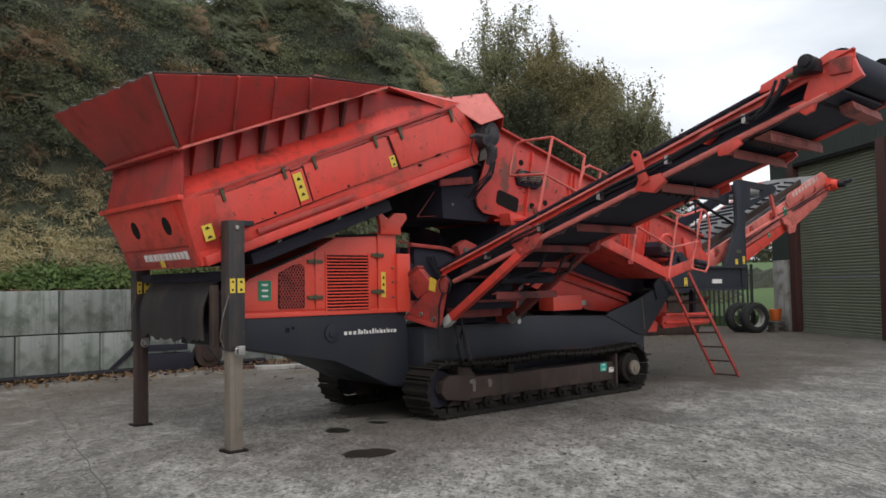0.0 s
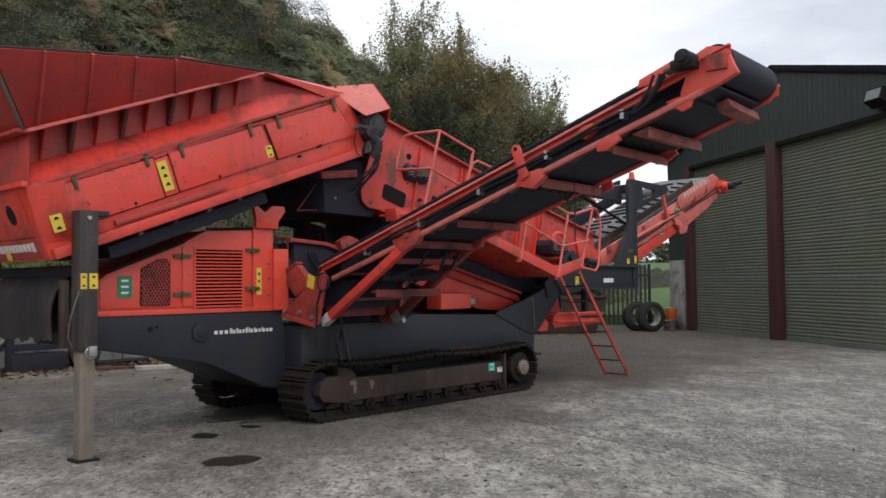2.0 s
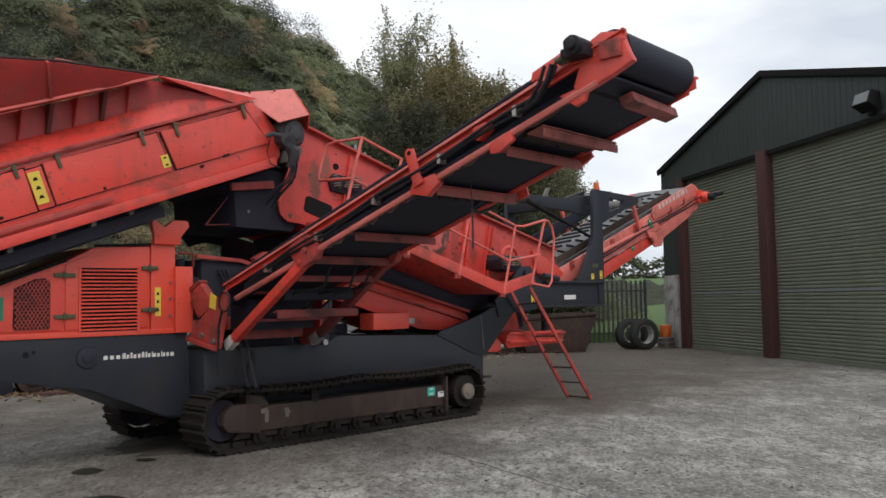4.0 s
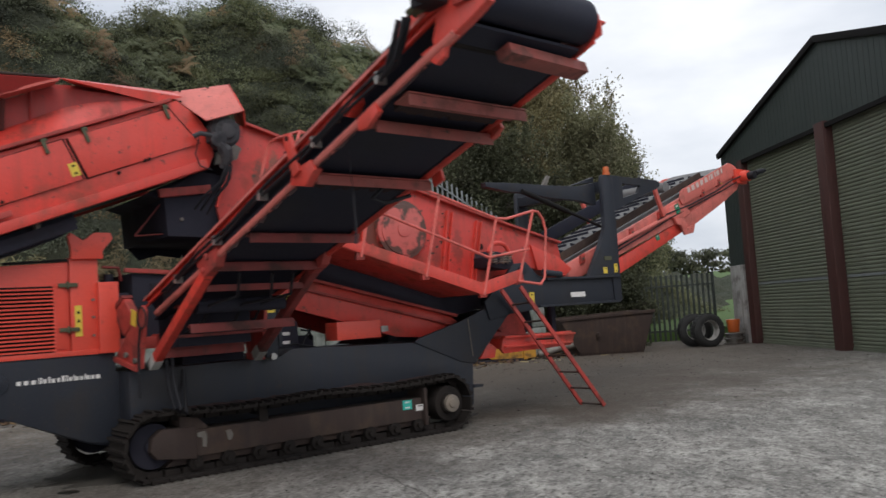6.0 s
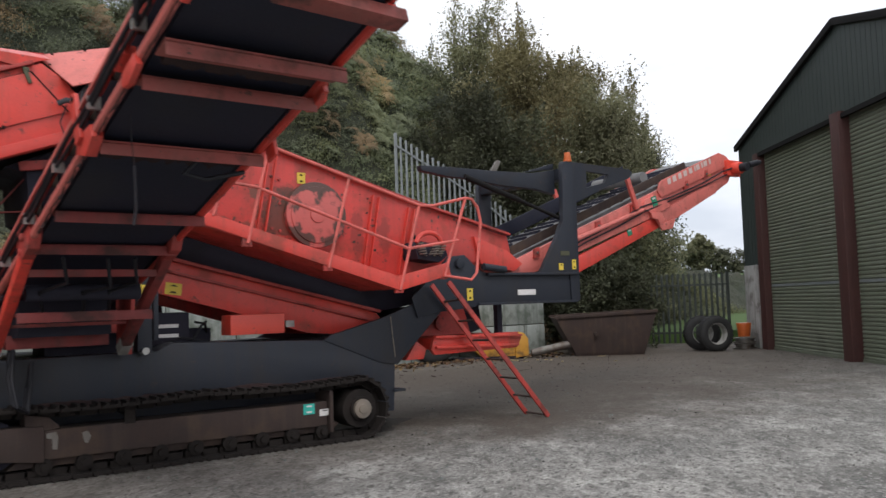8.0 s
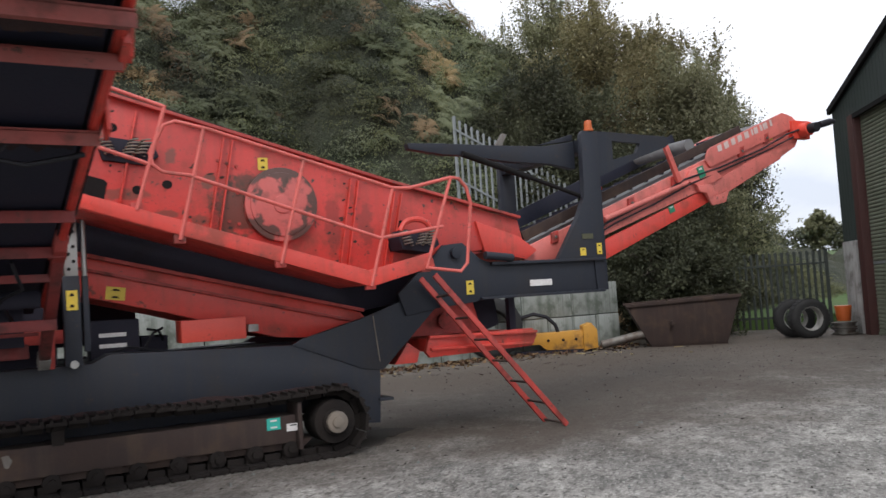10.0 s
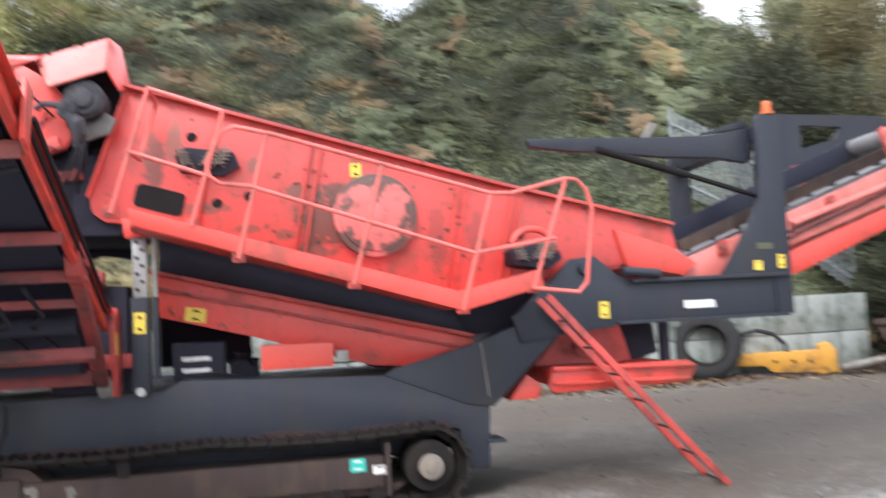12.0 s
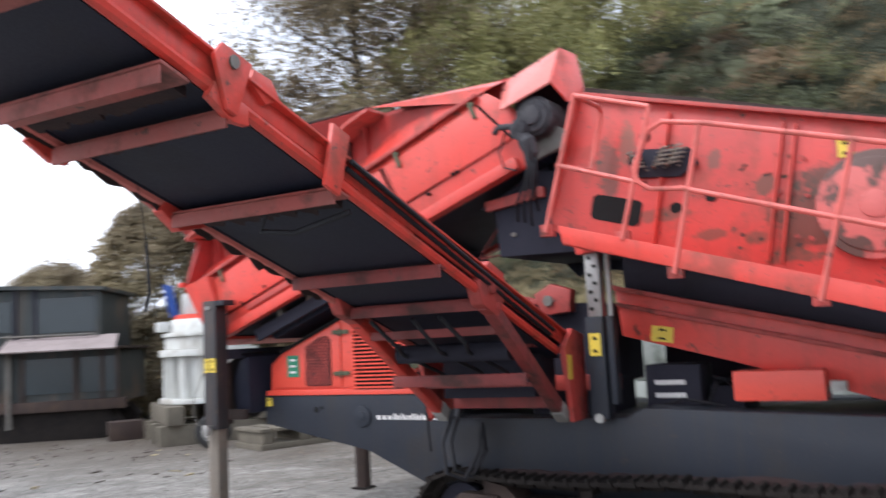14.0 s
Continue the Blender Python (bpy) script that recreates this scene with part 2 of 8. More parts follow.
CLAD = material("dark_green_cladding", (0.036, 0.048, 0.045), 0.5, second=(0.048, 0.060, 0.056), scale=0.8, amount=0.7, streak=0.3,
                dirt=(0.06, 0.06, 0.055), bump=0.03)
SHUTTER = material("olive_green_shutter", (0.140, 0.158, 0.113), 0.5, second=(0.178, 0.190, 0.146), scale=0.7, amount=0.8,
                   dirt=(0.13, 0.13, 0.11), dirt_scale=0.9, dirt_amount=0.35, bump=0.03)
OXIDE = material("red_oxide_steel", (0.075, 0.026, 0.022), 0.6, second=(0.05, 0.022, 0.02), bump=0.1, streak=0.4)
ROOF = material("fibre_cement_roof", (0.16, 0.17, 0.16), 0.8, dirt=(0.07, 0.07, 0.05), dirt_scale=1, dirt_amount=0.6)
PLASTER = material("weathered_white_pier", (0.42, 0.41, 0.39), 0.8, second=(0.28, 0.27, 0.25), scale=3, amount=0.9,
                   dirt=(0.10, 0.09, 0.08), dirt_scale=3, dirt_amount=0.6, streak=0.6)
CONC = material("wall_concrete", (0.31, 0.33, 0.31), 0.85, second=(0.215, 0.235, 0.21), scale=1.1, amount=0.9, dirt=(0.070, 0.085, 0.064),
                dirt_scale=1.7, dirt_amount=0.75, grain=25, bump=0.4, streak=0.8, obj=0.18)
GALV = material("galvanised_steel", (0.25, 0.27, 0.275), 0.6, 0.3, second=(0.16, 0.18, 0.18), scale=5, amount=0.6, bump=0.03)
TIMBER = material("grey_timber", (0.14, 0.12, 0.09), 0.8, second=(0.09, 0.08, 0.06), scale=4, amount=0.8, streak=0.4)
OFFWHITE = material("chalky_white_paint", (0.62, 0.63, 0.60), 0.5, second=(0.5, 0.5, 0.47), scale=2, amount=0.7, dirt=(0.2, 0.15, 0.1), dirt_amount=0.5, streak=0.5)
DUSTY = material("dusty_grey_paint", (0.040, 0.048, 0.048), 0.7, second=(0.024, 0.030, 0.030), scale=1.5, amount=0.9,
                 dirt=(0.16, 0.11, 0.075), dirt_scale=1.2, dirt_amount=0.7, streak=0.5)
CANOPY = material("dusty_pink_sheet", (0.34, 0.28, 0.27), 0.7, second=(0.24, 0.20, 0.19), scale=2, amount=0.8, streak=0.4, bump=0.1)
BLUE = material("blue_paint", (0.02, 0.07, 0.30), 0.4)
GLASS = material("dark_glass", (0.02, 0.03, 0.035), 0.12, bump=0)
SOIL = material("undergrowth", (0.034, 0.043, 0.024), 0.95, second=(0.052, 0.050, 0.028), scale=0.5, amount=0.9, dirt=(0.022, 0.027, 0.016), dirt_scale=2.6, dirt_amount=0.8,
                grain=14, bump=1.0, bump_dist=0.10)
BARK = material("bark", (0.07, 0.058, 0.045), 0.9, bump=0.5, bump_dist=0.02)
# darker than the galvanised steel of the fence on the bank
FENCE_DARK = material("weathered_fence_steel", (0.060, 0.068, 0.062), 0.75, 0.1, second=(0.035, 0.045, 0.035), scale=5, amount=0.8, bump=0.03)
WORN_DISC = material("scraped_red_cover", (0.55, 0.13, 0.115), 0.45, second=(0.48, 0.09, 0.075), scale=3, amount=0.7,
                     dirt=(0.085, 0.060, 0.045), dirt_scale=6, dirt_amount=0.6, grain=50, bump=0.1)


def stained(m, spots):
    """Greasy stains with ragged edges, and rib shading, on paint: spots of (x, z, half width, half height, colour,
    amount) on a side that faces y.
    """
    n, l = m.node_tree.nodes, m.node_tree.links
    bsdf = n["Principled BSDF"]
    tc = n.new("ShaderNodeTexCoord")
    nz = n.new("ShaderNodeTexNoise")
    nz.inputs["Scale"].default_value, nz.inputs["Detail"].default_value, nz.inputs["Roughness"].default_value = 7.0, 8.0, 0.7
    l.new(tc.outputs["Object"], nz.inputs["Vector"])
    for x, z, w, h, colour, amount in spots:
        off = n.new("ShaderNodeVectorMath")
        off.operation = "SUBTRACT"
        off.inputs[1].default_value = (x, 0, z)
        flat = n.new("ShaderNodeVectorMath")
        flat.operation = "MULTIPLY"
        flat.inputs[1].default_value = (1 / w, 0, 1 / h)
        ln = n.new("ShaderNodeVectorMath")
        ln.operation = "LENGTH"
        ad = n.new("ShaderNodeMath")
        ad.operation = "MULTIPLY_ADD"
        ad.inputs[1].default_value = 2.6
        mr = n.new("ShaderNodeMapRange")
        mr.inputs["From Min"].default_value, mr.inputs["From Max"].default_value = 1.95, 2.25
        mr.inputs["To Min"].default_value, mr.inputs["To Max"].default_value = amount, 0.0
        mx = n.new("ShaderNodeMix")
        mx.data_type = "RGBA"
        mx.inputs["B"].default_value = (*colour, 1)
        l.new(tc.outputs["Object"], off.inputs[0])
        l.new(off.outputs["Vector"], flat.inputs[0])
        l.new(flat.outputs["Vector"], ln.inputs[0])
        l.new(nz.outputs["Fac"], ad.inputs[0])
        l.new(ln.outputs["Value"], ad.inputs[2])
        l.new(ad.outputs["Value"], mr.inputs["Value"])
        l.new(mr.outputs["Result"], mx.inputs["Factor"])
        l.new(bsdf.inputs["Base Color"].links[0].from_socket, mx.inputs["A"])
        l.new(mx.outputs["Result"], bsdf.inputs["Base Color"])


def grimy_edge(m, cx, cz, inner, outer, colour):
    """Black grease that covers the edge of a round cover and leaves a scraped middle."""
    n, l = m.node_tree.nodes, m.node_tree.links
    bsdf = n["Principled BSDF"]
    src = bsdf.inputs["Base Color"].links[0].from_socket
    tc = n.new("ShaderNodeTexCoord")
    off = n.new("ShaderNodeVectorMath")
    off.operation = "SUBTRACT"
    off.inputs[1].default_value = (cx, 0, cz)
    flat = n.new("ShaderNodeVectorMath")
    flat.operation = "MULTIPLY"
    flat.inputs[1].default_value = (1, 0, 1)
    ln = n.new("ShaderNodeVectorMath")
    ln.operation = "LENGTH"
    nz = n.new("ShaderNodeTexNoise")
    nz.inputs["Scale"].default_value, nz.inputs["Detail"].default_value = 5.5, 5.0
    ad = n.new("ShaderNodeMath")
    ad.operation = "MULTIPLY_ADD"
    ad.inputs[1].default_value = 0.9
    mr = n.new("ShaderNodeMapRange")
    mr.inputs["From Min"].default_value, mr.inputs["From Max"].default_value = inner + 0.45, outer + 0.45
    mr.inputs["To Max"].default_value = 0.92
    mx = n.new("ShaderNodeMix")
    mx.data_type = "RGBA"
    mx.inputs["B"].default_value = (*colour, 1)
    l.new(tc.outputs["Object"], off.inputs[0])
    l.new(off.outputs["Vector"], flat.inputs[0])
    l.new(flat.outputs["Vector"], ln.inputs[0])
    l.new(tc.outputs["Object"], nz.inputs["Vector"])
    l.new(nz.outputs["Fac"], ad.inputs[0])
    l.new(ln.outputs["Value"], ad.inputs[2])
    l.new(ad.outputs["Value"], mr.inputs["Value"])
    l.new(mr.outputs["Result"], mx.inputs["Factor"])
    l.new(src, mx.inputs["A"])
    l.new(mx.outputs["Result"], bsdf.inputs["Base Color"])


grimy_edge(WORN_DISC, 6.08, 2.44, 0.24, 0.30, (0.060, 0.042, 0.032))
RED_SCREEN = material("stained_red_paint", (0.62, 0.052, 0.040), 0.38, second=(0.50, 0.060, 0.048), scale=1.6, amount=0.7,
                      dirt=(0.12, 0.05, 0.03), dirt_scale=2.6, dirt_amount=0.6, grain=45, bump=0.08, streak=0.4, chips=1.0, film=0.45)
# the tall dark red spots are shading painted beside the ribs
stained(RED_SCREEN, ((4.20, 3.02, 0.10, 0.26, (0.07, 0.045, 0.030), 0.7), (5.66, 2.46, 0.30, 0.32, (0.052, 0.034, 0.020), 0.80), (5.74, 2.70, 0.20, 0.13, (0.050, 0.034, 0.020), 0.80), (5.38, 2.74, 0.10, 0.08, (0.09, 0.05, 0.03), 0.8), (6.62, 2.30, 0.10, 0.36, (0.20, 0.030, 0.024), 0.6),
                     (5.28, 2.36, 0.09, 0.07, (0.11, 0.055, 0.035), 0.7), (6.98, 2.30, 0.10, 0.26, (0.16, 0.035, 0.028), 0.55), (4.36, 3.20, 0.08, 0.18, (0.11, 0.075, 0.045), 0.65), (4.62, 2.60, 0.24, 0.06, (0.10, 0.06, 0.04), 0.65),
                     (5.02, 2.98, 0.06, 0.09, (0.10, 0.06, 0.04), 0.7), (4.95, 2.42, 0.16, 0.05, (0.09, 0.06, 0.04), 0.65), (5.55, 2.20, 0.22, 0.06, (0.09, 0.06, 0.04), 0.7)))
LITTER = material("dead_leaves", (0.16, 0.09, 0.045), 0.85, second=(0.09, 0.055, 0.03), scale=5, amount=0.8, island=0.5, bump=0)
BRAMBLE = leafy("bramble_leaves", (0.064, 0.076, 0.046), (0.184, 0.200, 0.128))
FERN = leafy("fern_fronds", (0.098, 0.118, 0.064), (0.212, 0.228, 0.130))
BRACKEN = leafy("brown_bracken", (0.140, 0.104, 0.058), (0.31, 0.215, 0.115))
SHRUB = leafy("dark_shrub_leaves", (0.042, 0.050, 0.036), (0.122, 0.134, 0.094))
LIME = leafy("yellow_green_leaves", (0.172, 0.190, 0.076), (0.42, 0.385, 0.170), 0.4, 0.75, 1.3)
SAPLING = leafy("sapling_leaves", (0.090, 0.104, 0.050), (0.205, 0.210, 0.105))
DRYGRASS = leafy("dry_grass", (0.25, 0.21, 0.115), (0.46, 0.38, 0.22))
GRASS = leafy("green_grass", (0.075, 0.115, 0.034), (0.165, 0.205, 0.070))
CROWN = leafy("tree_leaves", (0.128, 0.138, 0.076), (0.300, 0.295, 0.172), 0.34, 0.75, 1.25)
CROWN_GOLD = leafy("turning_leaves", (0.125, 0.116, 0.058), (0.290, 0.250, 0.130), 0.34, 0.75, 1.25)
CROWN_BROWN = leafy("browning_leaves", (0.130, 0.106, 0.068), (0.32, 0.255, 0.160), 0.5, 0.7, 1.3)
CROWN_DARK = leafy("dark_leaves", (0.044, 0.052, 0.033), (0.120, 0.126, 0.070), 0.34, 0.75, 1.25)
FIELD = material("field_grass", (0.075, 0.135, 0.028), 0.95, second=(0.05, 0.095, 0.022), scale=0.2, amount=0.8, bump=0.2)


def yard_material():
    """Old yard concrete: worn light and dark at several sizes, damp blots, brown dirt towards the wall."""
    m = bpy.data.materials.new("yard_concrete")
    m.use_nodes = True
    n, l = m.node_tree.nodes, m.node_tree.links
    bsdf = n["Principled BSDF"]
    tc = n.new("ShaderNodeTexCoord")

    def noisy(sc, detail, stretch, turn=35.0, rough=0.65):
        mp = n.new("ShaderNodeMapping")
        mp.inputs["Scale"].default_value = stretch
        mp.inputs["Rotation"].default_value = (0, 0, radians(turn))
        nz = n.new("ShaderNodeTexNoise")
        nz.inputs["Scale"].default_value, nz.inputs["Detail"].default_value, nz.inputs["Roughness"].default_value = sc, detail, rough
        l.new(tc.outputs["Object"], mp.inputs["Vector"])
        l.new(mp.outputs["Vector"], nz.inputs["Vector"])
        return nz.outputs["Fac"]

    def ranged(v, a, b, lo, hi):
        mr = n.new("ShaderNodeMapRange")
        for sock, x in (("From Min", a), ("From Max", b), ("To Min", lo), ("To Max", hi)):
            mr.inputs[sock].default_value = x
        l.new(v, mr.inputs["Value"])
        return mr.outputs["Result"]

    def times(a, b):
        mt = n.new("ShaderNodeMath")
        mt.operation = "MULTIPLY"
        l.new(a, mt.inputs[0])
        l.new(b, mt.inputs[1])
        return mt.outputs["Value"]

    def mixed(fac, a, colour):
        mx = n.new("ShaderNodeMix")
        mx.data_type = "RGBA"
        l.new(fac, mx.inputs["Factor"])
        l.new(a, mx.inputs["A"])
        mx.inputs["B"].default_value = (*colour, 1)
        return mx.outputs["Result"]

    base = n.new("ShaderNodeRGB")
    base.outputs[0].default_value = (0.232, 0.225, 0.206, 1)
    fine = noisy(30.0, 7.0, (1, 1, 1))
    mid = noisy(6.5, 7.0, (1, 0.55, 1))
    value = ranged(noisy(0.33, 5.0, (1, 1, 1)), 0.34, 0.66, 0.66, 1.28)
    for fac, lo, hi in ((mid, 0.50, 1.50), (fine, 0.42, 1.58), (noisy(1.7, 6.0, (1, 0.4, 1), 60), 0.60, 1.42), (noisy(3.6, 8.0, (1, 0.7, 1), 15, 0.72), 0.58, 1.40), (noisy(85.0, 3.0, (1, 1, 1)), 0.62, 1.40)):
        value = times(value, ranged(fac, 0.30, 0.70, lo, hi))
    scale = n.new("ShaderNodeVectorMath")
    scale.operation = "SCALE"
    l.new(base.outputs[0], scale.inputs[0])
    l.new(value, scale.inputs["Scale"])
    col = scale.outputs["Vector"]
    col = mixed(ranged(noisy(0.55, 6.0, (1, 0.6, 1), 20), 0.50, 0.66, 0.0, 0.65), col, (0.066, 0.060, 0.052))
    col = mixed(ranged(noisy(2.6, 5.0, (1, 1, 1)), 0.64, 0.72, 0.0, 0.7), col, (0.045, 0.042, 0.038))
    # pits and pale worn flecks
    col = mixed(ranged(noisy(17.0, 6.0, (1, 0.5, 1), 10), 0.535, 0.61, 0.0, 0.9), col, (0.058, 0.055, 0.049))
    col = mixed(ranged(noisy(24.0, 6.0, (1, 0.6, 1), 80), 0.555, 0.63, 0.0, 0.65), col, (0.44, 0.43, 0.40))
    col = mixed(ranged(noisy(7.0, 7.0, (1, 0.35, 1), 50), 0.58, 0.66, 0.0, 0.7), col, (0.080, 0.076, 0.068))
    # dirt washed down to the wall: distance from the wall's line, broken up
    mp = n.new("ShaderNodeMapping")
    mp.vector_type = "POINT"
    mp.inputs["Rotation"].default_value = (0, 0, radians(-45))
    l.new(tc.outputs["Object"], mp.inputs["Vector"])
    sep = n.new("ShaderNodeSeparateXYZ")
    l.new(mp.outputs["Vector"], sep.inputs["Vector"])
    near = ranged(sep.outputs["Y"], 7.0, 13.5, 0.0, 1.0)
    col = mixed(times(near, ranged(noisy(0.9, 7.0, (1, 1, 1)), 0.36, 0.60, 0.45, 0.97)), col, (0.070, 0.055, 0.041))
    col = mixed(times(near, ranged(noisy(14.0, 5.0, (1, 1, 1)), 0.53, 0.63, 0.0, 0.8)), col, (0.19, 0.135, 0.09))
    # oil and mud trodden out round the machine, the first spot with its shade
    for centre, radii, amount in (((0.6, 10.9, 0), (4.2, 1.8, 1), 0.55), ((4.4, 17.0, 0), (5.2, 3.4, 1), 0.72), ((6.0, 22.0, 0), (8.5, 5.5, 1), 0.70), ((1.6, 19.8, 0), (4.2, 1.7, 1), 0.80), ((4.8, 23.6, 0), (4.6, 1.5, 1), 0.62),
                                   # the (2.6, 14.9) spot paints a shadow on the concrete
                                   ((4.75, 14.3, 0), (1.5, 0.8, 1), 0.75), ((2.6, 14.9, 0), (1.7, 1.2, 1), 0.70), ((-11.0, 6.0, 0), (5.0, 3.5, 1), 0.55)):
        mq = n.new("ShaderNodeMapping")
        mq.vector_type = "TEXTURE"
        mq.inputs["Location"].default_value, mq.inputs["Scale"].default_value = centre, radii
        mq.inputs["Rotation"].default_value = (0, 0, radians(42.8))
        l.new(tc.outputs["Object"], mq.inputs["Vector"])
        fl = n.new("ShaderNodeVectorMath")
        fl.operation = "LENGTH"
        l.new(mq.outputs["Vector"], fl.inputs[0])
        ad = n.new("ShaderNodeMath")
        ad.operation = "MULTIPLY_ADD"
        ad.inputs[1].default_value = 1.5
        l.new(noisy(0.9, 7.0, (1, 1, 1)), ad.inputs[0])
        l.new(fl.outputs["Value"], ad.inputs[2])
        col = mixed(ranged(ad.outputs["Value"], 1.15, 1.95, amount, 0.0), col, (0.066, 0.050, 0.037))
    l.new(col, bsdf.inputs["Base Color"])
    l.new(ranged(fine, 0.2, 0.8, 0.98, 0.72), bsdf.inputs["Roughness"])
    bp = n.new("ShaderNodeBump")
    bp.inputs["Strength"].default_value, bp.inputs["Distance"].default_value = 0.9, 0.02
    l.new(mid, bp.inputs["Height"])
    bq = n.new("ShaderNodeBump")
    bq.inputs["Strength"].default_value, bq.inputs["Distance"].default_value = 0.9, 0.006
    l.new(fine, bq.inputs["Height"])
    l.new(bp.outputs["Normal"], bq.inputs["Normal"])
    l.new(bq.outputs["Normal"], bsdf.inputs["Normal"])
    return m


YARD = yard_material()
OIL_DRY = material("joint_tar", (0.085, 0.080, 0.072), 0.9, bump=0.3)
# dark colour of the sheet that paints the shade under the machine
UNDER_SHADE = material("oily_mud", (0.055, 0.048, 0.040), 0.8, second=(0.03, 0.026, 0.022), scale=2.0, amount=0.9, grain=30, bump=0.6, bump_dist=0.01)
OIL = material("oil_stain", (0.022, 0.021, 0.017), 0.4, bump=0.05)


# ---- mesh building ----
class Geo:
    """Collects vertices and faces of one mesh."""

    def __init__(self):
        self.v, self.f = [], []

    def add(self, verts, faces):
        k = len(self.v)
        self.v += [tuple(p) for p in verts]
        self.f += [tuple(i + k for i in f) for f in faces]
        return self

    def box(self, x0, x1, y0, y1, z0, z1):
        return self.add([(x, y, z) for x in (x0, x1) for y in (y0, y1) for z in (z0, z1)],
                        [(0, 1, 3, 2), (4, 6, 7, 5), (0, 4, 5, 1), (2, 3, 7, 6), (0, 2, 6, 4), (1, 5, 7, 3)])

    def loft(self, a, b):
        n = len(a)
        return self.add(list(a) + list(b), [tuple(range(n)), tuple(range(2 * n - 1, n - 1, -1))] + [(i, i + n, (i + 1) % n + n, (i + 1) % n) for i in range(n)])

    def prism(self, poly, y0, y1):
        return self.loft([(x, y0, z) for x, z in poly], [(x, y1, z) for x, z in poly])

    def prism_x(self, poly, x0, x1):
        return self.loft([(x0, y, z) for y, z in poly], [(x1, y, z) for y, z in poly])

    def prism_z(self, poly, z0, z1):
        return self.loft([(x, y, z0) for x, y in poly], [(x, y, z1) for x, y in poly])

    def plate(self, pts, t):
        """A flat plate through pts, t thick, to the side of its normal."""
        p = [Vector(q) for q in pts]
        nrm = (p[1] - p[0]).cross(p[2] - p[0]).normalized() * t
        return self.loft(p, [q + nrm for q in p])

    def cyl(self, a, b, r, n=16, r1=None):
        a, b = Vector(a), Vector(b)
        r1 = r if r1 is None else r1
        ax = (b - a).normalized()
        s = ax.orthogonal().normalized()
        t = ax.cross(s)
        ring = [(math.cos(2 * math.pi * i / n), math.sin(2 * math.pi * i / n)) for i in range(n)]
        return self.loft([a + (s * c + t * d) * r for c, d in ring], [b + (s * c + t * d) * r1 for c, d in ring])

    def bar(self, a, b, w, h, up=(0, 0, 1)):
        """A rectangular bar from a to b: w across, h along up."""
        a, b = Vector(a), Vector(b)
        ax = (b - a).normalized()
        s = ax.cross(Vector(up)).normalized() * (w / 2)
        u = s.cross(ax).normalized() * (h / 2)
        c = [s + u, s - u, -s - u, -s + u]
        return self.loft([a + q for q in c], [b + q for q in c])

    def tube(self, pts, r, n=8, closed=False):
        p = [Vector(q) for q in pts]
        m = len(p)
        verts, faces = [], []
        ref = None
        for i, q in enumerate(p):
            d = (p[(i + 1) % m] - p[i - 1]) if closed else (p[min(i + 1, m - 1)] - p[max(i - 1, 0)])
            d.normalize()
            s = d.orthogonal().normalized() if ref is None else (ref - d * ref.dot(d)).normalized()
            ref = s
            t = d.cross(s)
            rr = r[i] if isinstance(r, (list, tuple)) else r
            verts += [q + (s * math.cos(2 * math.pi * k / n) + t * math.sin(2 * math.pi * k / n)) * rr for k in range(n)]
        for i in range(m if closed else m - 1):
            j = (i + 1) % m
            faces += [(i * n + k, i * n + (k + 1) % n, j * n + (k + 1) % n, j * n + k) for k in range(n)]
        if not closed:
            faces += [tuple(range(n - 1, -1, -1)), tuple(range((m - 1) * n, m * n))]
        return self.add(verts, faces)

    def mesh(self, name, mat, bevel=0.0, smooth=True):
        bm = bmesh.new()
        vs = [bm.verts.new(p) for p in self.v]
        for f in self.f:
            try:
                bm.faces.new([vs[i] for i in f])
            except ValueError:
                pass
        bmesh.ops.recalc_face_normals(bm, faces=bm.faces)
        if bevel > 0:
            sharp = [e for e in bm.edges if len(e.link_faces) == 2 and e.calc_face_angle() > 0.6]
            bmesh.ops.bevel(bm, geom=sharp, offset=bevel, segments=2, profile=0.6, affect="EDGES", clamp_overlap=True)
        me = bpy.data.meshes.new(name)
        bm.to_mesh(me)
        bm.free()
        me.materials.append(mat)
        if smooth:
            me.shade_smooth()
            me.set_sharp_from_angle(angle=radians(38))
        return me


def arc(cx, cy, r, a0, a1, n):
    return [(cx + r * math.cos(radians(a0 + (a1 - a0) * i / n)), cy + r * math.sin(radians(a0 + (a1 - a0) * i / n))) for i in range(n + 1)]


def strip(rows):
    """One closed strip through sections of equal corner count."""
    g = Geo()
    g.v = [tuple(p) for row in rows for p in row]
    n, c = len(rows), len(rows[0])
    for i in range(n - 1):
        a = c * i
        g.f += [(a + k, a + (k + 1) % c, a + c + (k + 1) % c, a + c + k) for k in range(c)]
    g.f += [tuple(range(c)), tuple(c * n - 1 - k for k in range(c))]
    return g


def part(name, g, mat, parent, label="", bevel=0.0):
    ob = new(name, g.mesh(name, mat, bevel))
    ob.parent = parent
    if label:
        ob["label"] = label
    return ob


def thing(name, label, category, m=None, group="", kind=""):
    ob = new(name)
    ob.empty_display_size = 0.3
    if m is not None:
        ob.matrix_world = m
    return tagged(ob, label, category, group, kind)


def solid(name, g, mat, label, category="", m=None, kind="", group="", bevel=0.0):
    ob = new(name, g.mesh(name, mat, bevel))
    if m is not None:
        ob.matrix_world = m
    return tagged(ob, label, category, group, kind)


def again(ob, m, parent):
    """The same part once more, on the same mesh."""
    o = new(ob.name.split(".")[0], ob.data)
    o.parent = parent
    o.matrix_local = m
    return o


